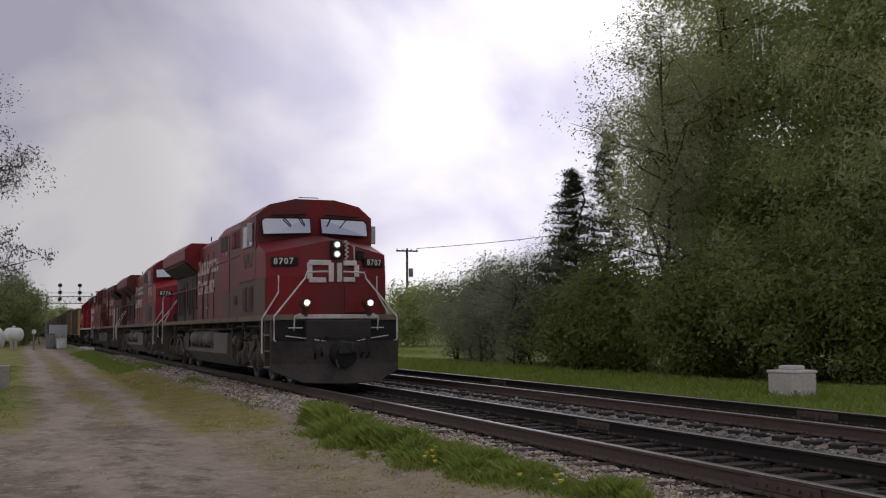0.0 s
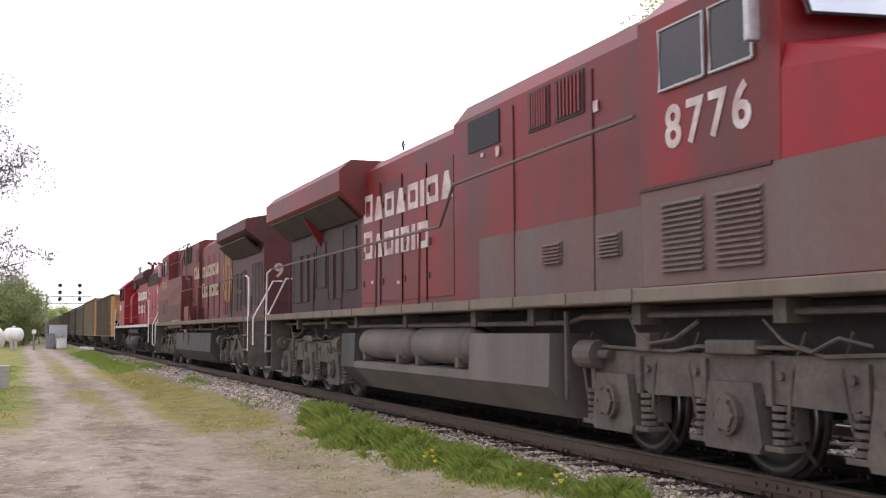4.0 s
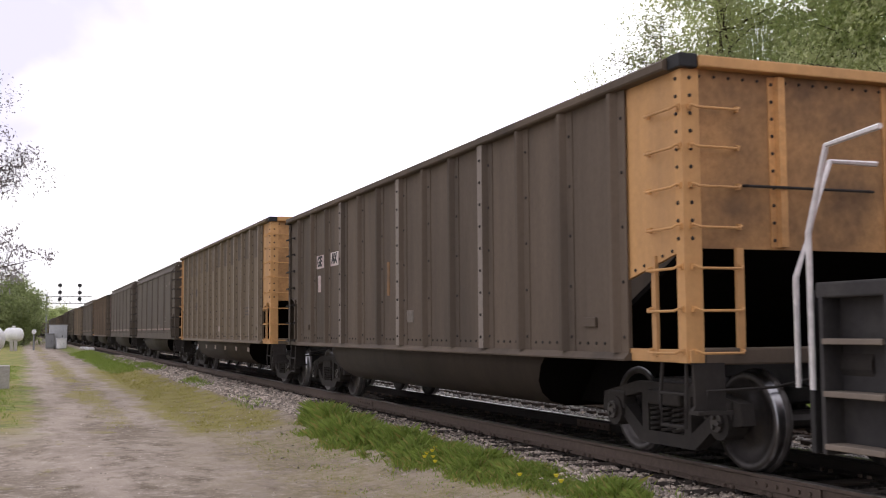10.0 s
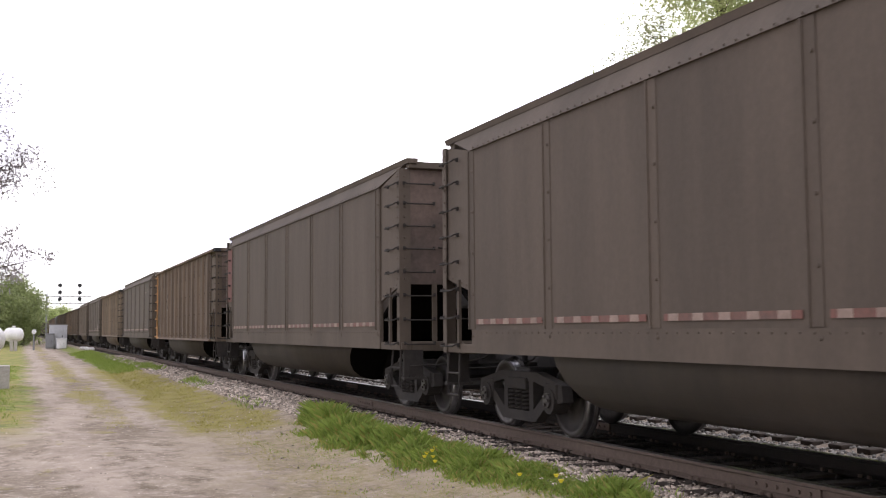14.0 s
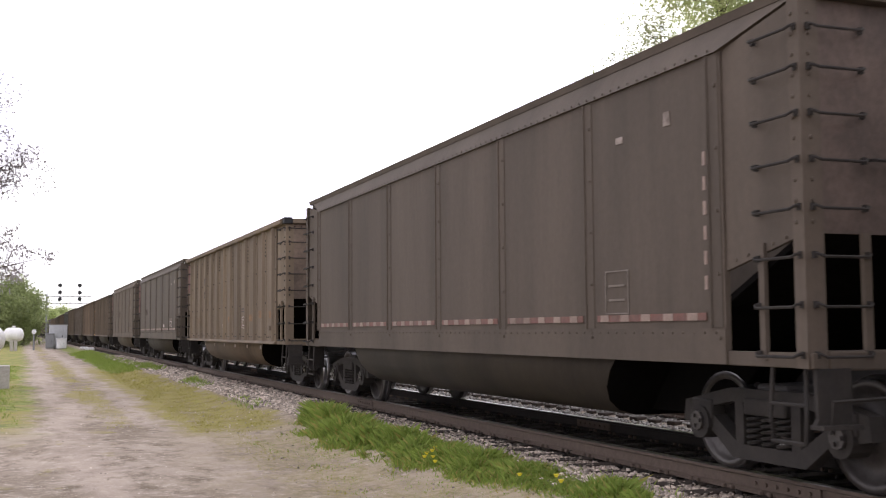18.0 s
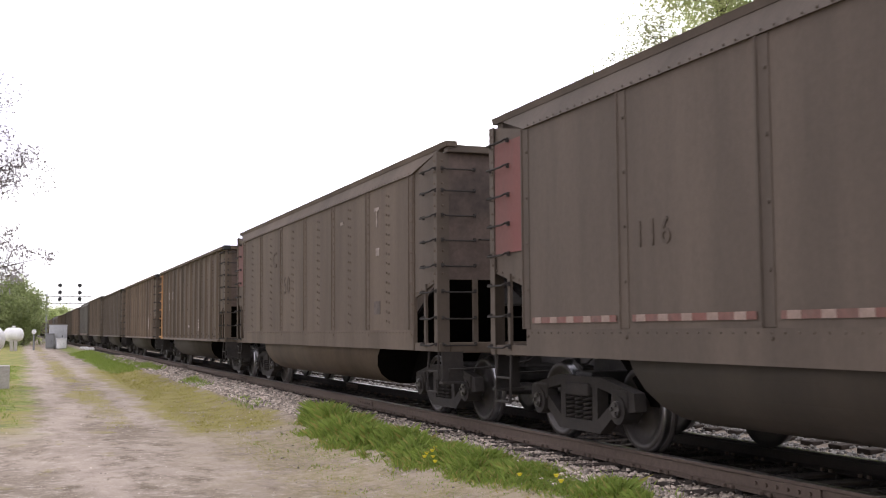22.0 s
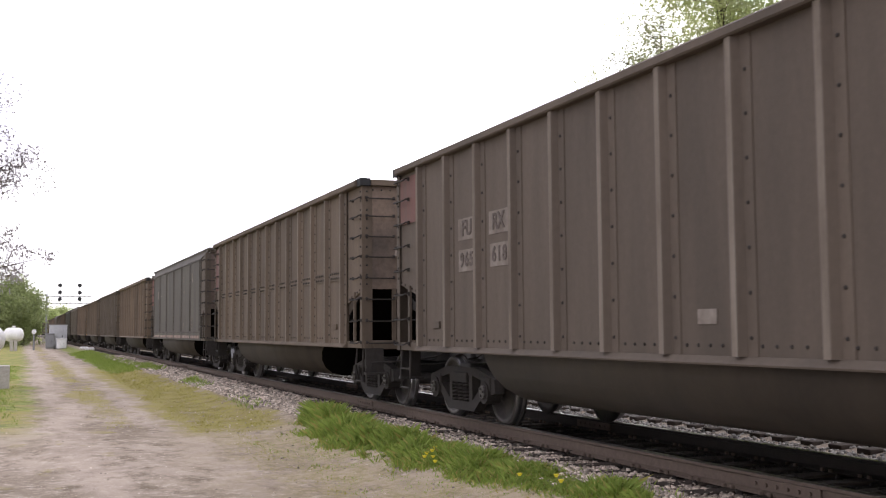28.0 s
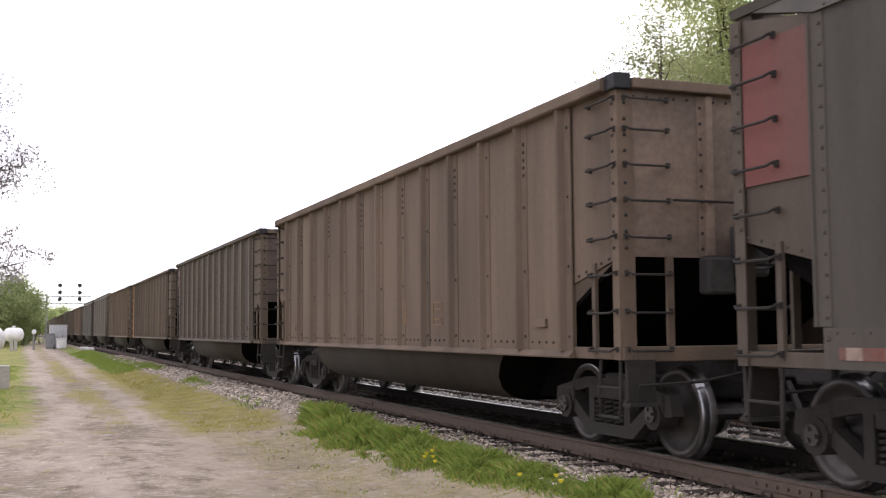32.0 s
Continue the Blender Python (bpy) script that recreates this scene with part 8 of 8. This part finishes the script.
def relay_cabinet(x, y, w, d, h, label, mat=ALUMINIUM):
    c = thing("relay_cabinet", label, "cabinet", "relay cabinets", at=pose(x, y, GROUND_Z))
    part("body", box(fresh(), -w / 2, w / 2, -d / 2, d / 2, 0.1, h, 0.03), mat, c)
    part("roof", box(fresh(), -w / 2 - 0.06, w / 2 + 0.06, -d / 2 - 0.06, d / 2 + 0.06, h, h + 0.08, 0.02), mat, c)
    part("plinth", box(fresh(), -w / 2 + 0.05, w / 2 - 0.05, -d / 2 + 0.05, d / 2 - 0.05, 0, 0.12), CONCRETE, c)
    dr = part("door", box(fresh(), -w * 0.32, w * 0.32, -d / 2 - 0.03, -d / 2, 0.2, h - 0.12, 0.01), mat, c)
    part("handle", box(fresh(), w * 0.2, w * 0.24, -d / 2 - 0.07, -d / 2 - 0.03, h * 0.5, h * 0.6), BLACK, dr)


def storage_tank(x, y, r, length, z, label):
    t = thing("storage_tank", label, "tank", "white tanks", at=pose(x, y, GROUND_Z))
    bm = fresh()
    n = 24
    prof = [(0.0, 0.01), (0.06, r * 0.5), (0.2, r * 0.85), (0.42, r), (length - 0.42, r), (length - 0.2, r * 0.85), (length - 0.06, r * 0.5), (length, 0.01)]
    rings = [[bm.verts.new((-px, pr * math.cos(k * math.tau / n), z + pr * math.sin(k * math.tau / n))) for k in range(n)] for px, pr in prof]
    for a, b in zip(rings, rings[1:]):
        for k in range(n):
            bm.faces.new((a[k], a[(k + 1) % n], b[(k + 1) % n], b[k])).smooth = True
    bmesh.ops.recalc_face_normals(bm, faces=bm.faces)
    part("vessel", bm, TANK_WHITE, t, "white rounded vessel")
    for px in (0.7, length - 0.7):
        part("saddle", box(fresh(), -px - 0.15, -px + 0.15, -r * 0.7, r * 0.7, 0, z - r * 0.75, 0.02), CONCRETE, t)
    part("valve_dome", cyl(fresh(), (-length / 2, 0, z + r - 0.05), (-length / 2, 0, z + r + 0.18), 0.16, seg=12), TANK_WHITE, t)


def concrete_block(x, y, w, d, h):
    mesh_thing("concrete_block", box(fresh(), -w / 2, w / 2, -d / 2, d / 2, 0, h, 0.03), CONCRETE, "weathered concrete block in the grass beside the road", "block", at=pose(x, y, GROUND_Z - 0.02))


def pale_bin(x, y):
    b = thing("battery_box", "pale rectangular battery box with a raised lid beside the tracks", "box", at=pose(x, y, GROUND_Z, 0, 0, 8))
    part("body", box(fresh(), -0.42, 0.42, -0.40, 0.40, 0, 0.62, 0.07), PALE_BOX, b)
    part("rim", box(fresh(), -0.44, 0.44, -0.42, 0.42, 0.57, 0.66, 0.04), PALE_BOX, b)
    part("lid", box(fresh(), -0.24, 0.24, -0.22, 0.22, 0.64, 0.77, 0.05), PALE_BOX, b, "raised square lid")
    for sx in (-0.36, 0.36):
        part("stake", box(fresh(), sx - 0.02, sx + 0.02, -0.46, -0.42, 0, 0.2), GALVANISED, b)


def utility_pole(x, y, h):
    p = thing("utility_pole", "brown wooden utility pole with a crossarm and transformer", "pole", at=pose(x, y, GROUND_Z))
    part("pole", cyl(fresh(), (0, 0, 0), (0, 0, h), 0.17, 0.11, seg=10), POLE_WOOD, p)
    part("crossarm", box(fresh(), -1.2, 1.2, -0.06, 0.06, h - 0.35, h - 0.2), POLE_WOOD, p)
    for x_ in (-1.1, -0.45, 0.45, 1.1):
        part("insulator", cyl(fresh(), (x_, 0, h - 0.2), (x_, 0, h - 0.04), 0.05, seg=8), GALVANISED, p)
    part("transformer", cyl(fresh(), (0.42, 0, h - 3.0), (0.42, 0, h - 2.1), 0.24, seg=12), GALVANISED, p)
    return p


signal_bridge()
relay_cabinet(3.5, 118.0, 1.7, 1.2, 2.35, "tall silver signal relay cabinet beside the road")
relay_cabinet(2.7, 117.0, 0.8, 0.8, 1.5, "small grey relay cabinet beside a taller one", GALVANISED)
relay_cabinet(3.75, 115.0, 0.9, 0.7, 1.0, "low white equipment box in front of a relay cabinet", TANK_WHITE)
storage_tank(-0.45, 38.0, 0.46, 4.2, 1.48, "white propane tank on concrete saddles")
concrete_block(-0.75, 36.0, 0.9, 0.7, 0.72)
storage_tank(0.25, 108.0, 0.62, 1.75, 1.5, "small white tank beside the dirt road")
pale_bin(17.45, 22.0)
utility_pole(37.6, 108.7, 10.2)


def light_pole(x, y, h, mat, label):
    p = thing("road_pole", label, "pole", at=pose(x, y, GROUND_Z))
    part("pole", cyl(fresh(), (0, 0, 0), (0, 0, h), 0.09, 0.07, seg=8), mat, p)
    return p


light_pole(0.35, 150.0, 8.0, POLE_WOOD, "thin pole in front of the hedge trees")
sign = light_pole(1.15, 112.0, 2.0, GALVANISED, "thin post with a round pale sign")
part("sign_disc", cyl(fresh(), (0, -0.09, 1.75), (0, -0.12, 1.75), 0.22, seg=16), TANK_WHITE, sign)
wire = fresh()
tube(wire, [(37.6 + 1.1, 108.7, 9.75)] + [(38.7 + (62.0 - 38.7) * k / 12, 108.7 - 55.0 * k / 12, 9.75 + 5.2 * k / 12 - 1.8 * math.sin(math.pi * k / 12)) for k in range(1, 13)], 0.03, 5)
mesh_thing("overhead_wire", wire, WIRE, "thin overhead wire running from a utility pole", "wire")
for x, y in ((5.0, 98.0), (5.15, 92.0)):
    mesh_thing("pale_stone", box(fresh(), -0.35, 0.35, -0.25, 0.25, 0, 0.22, 0.08), TANK_WHITE, "pale stone block beside the ballast", "stone", "pale stones", at=pose(x, y, ground_height(x, y)))


# ---- moving things ----
def motions():
    times = (0.0, 1.0, 2.0, 3.0, 5.0, 7.5, 10.0, 13.0, 16.5, 20.0, 24.0, 26.0, 28.0, 30.0, 32.0)
    for veh, y, turned in TRAIN:
        walk(veh, [(t, pose(TRACK_X, y - travelled(t), 0, 0, 0, 180 if turned else 0)) for t in times])
        sets = [o for o in veh.children_recursive if o.name.startswith("wheelset")]
        length = -22.0 if turned else 22.0
        enter = next((k / 30 for k in range(961) if min(y, y + length) - travelled(k / 30) < 45.0), None)
        leave = next((k / 30 for k in range(961) if max(y, y + length) - travelled(k / 30) < -6.0), 32.0)
        if enter is None:
            continue
        first, last = int(round(enter * 30)), int(round(leave * 30))
        span = [k / 30 for k in range(first, last + 1)]
        for o in sets:
            rest = o.matrix_basis.copy()
            radius = rest.translation.z
            sign = 1 if turned else -1
            rows = [] if first == 0 else [(0.0, rest)]
            start = travelled(span[0])
            for t in span:
                angle = -sign * math.degrees((travelled(t) - start) / radius)
                rows.append((t, rest @ pose(0, 0, 0, angle, 0, 0)))
            if span[-1] < 31.99:
                rows.append((32.0, rows[-1][1]))
            walk(o, rows)


motions()
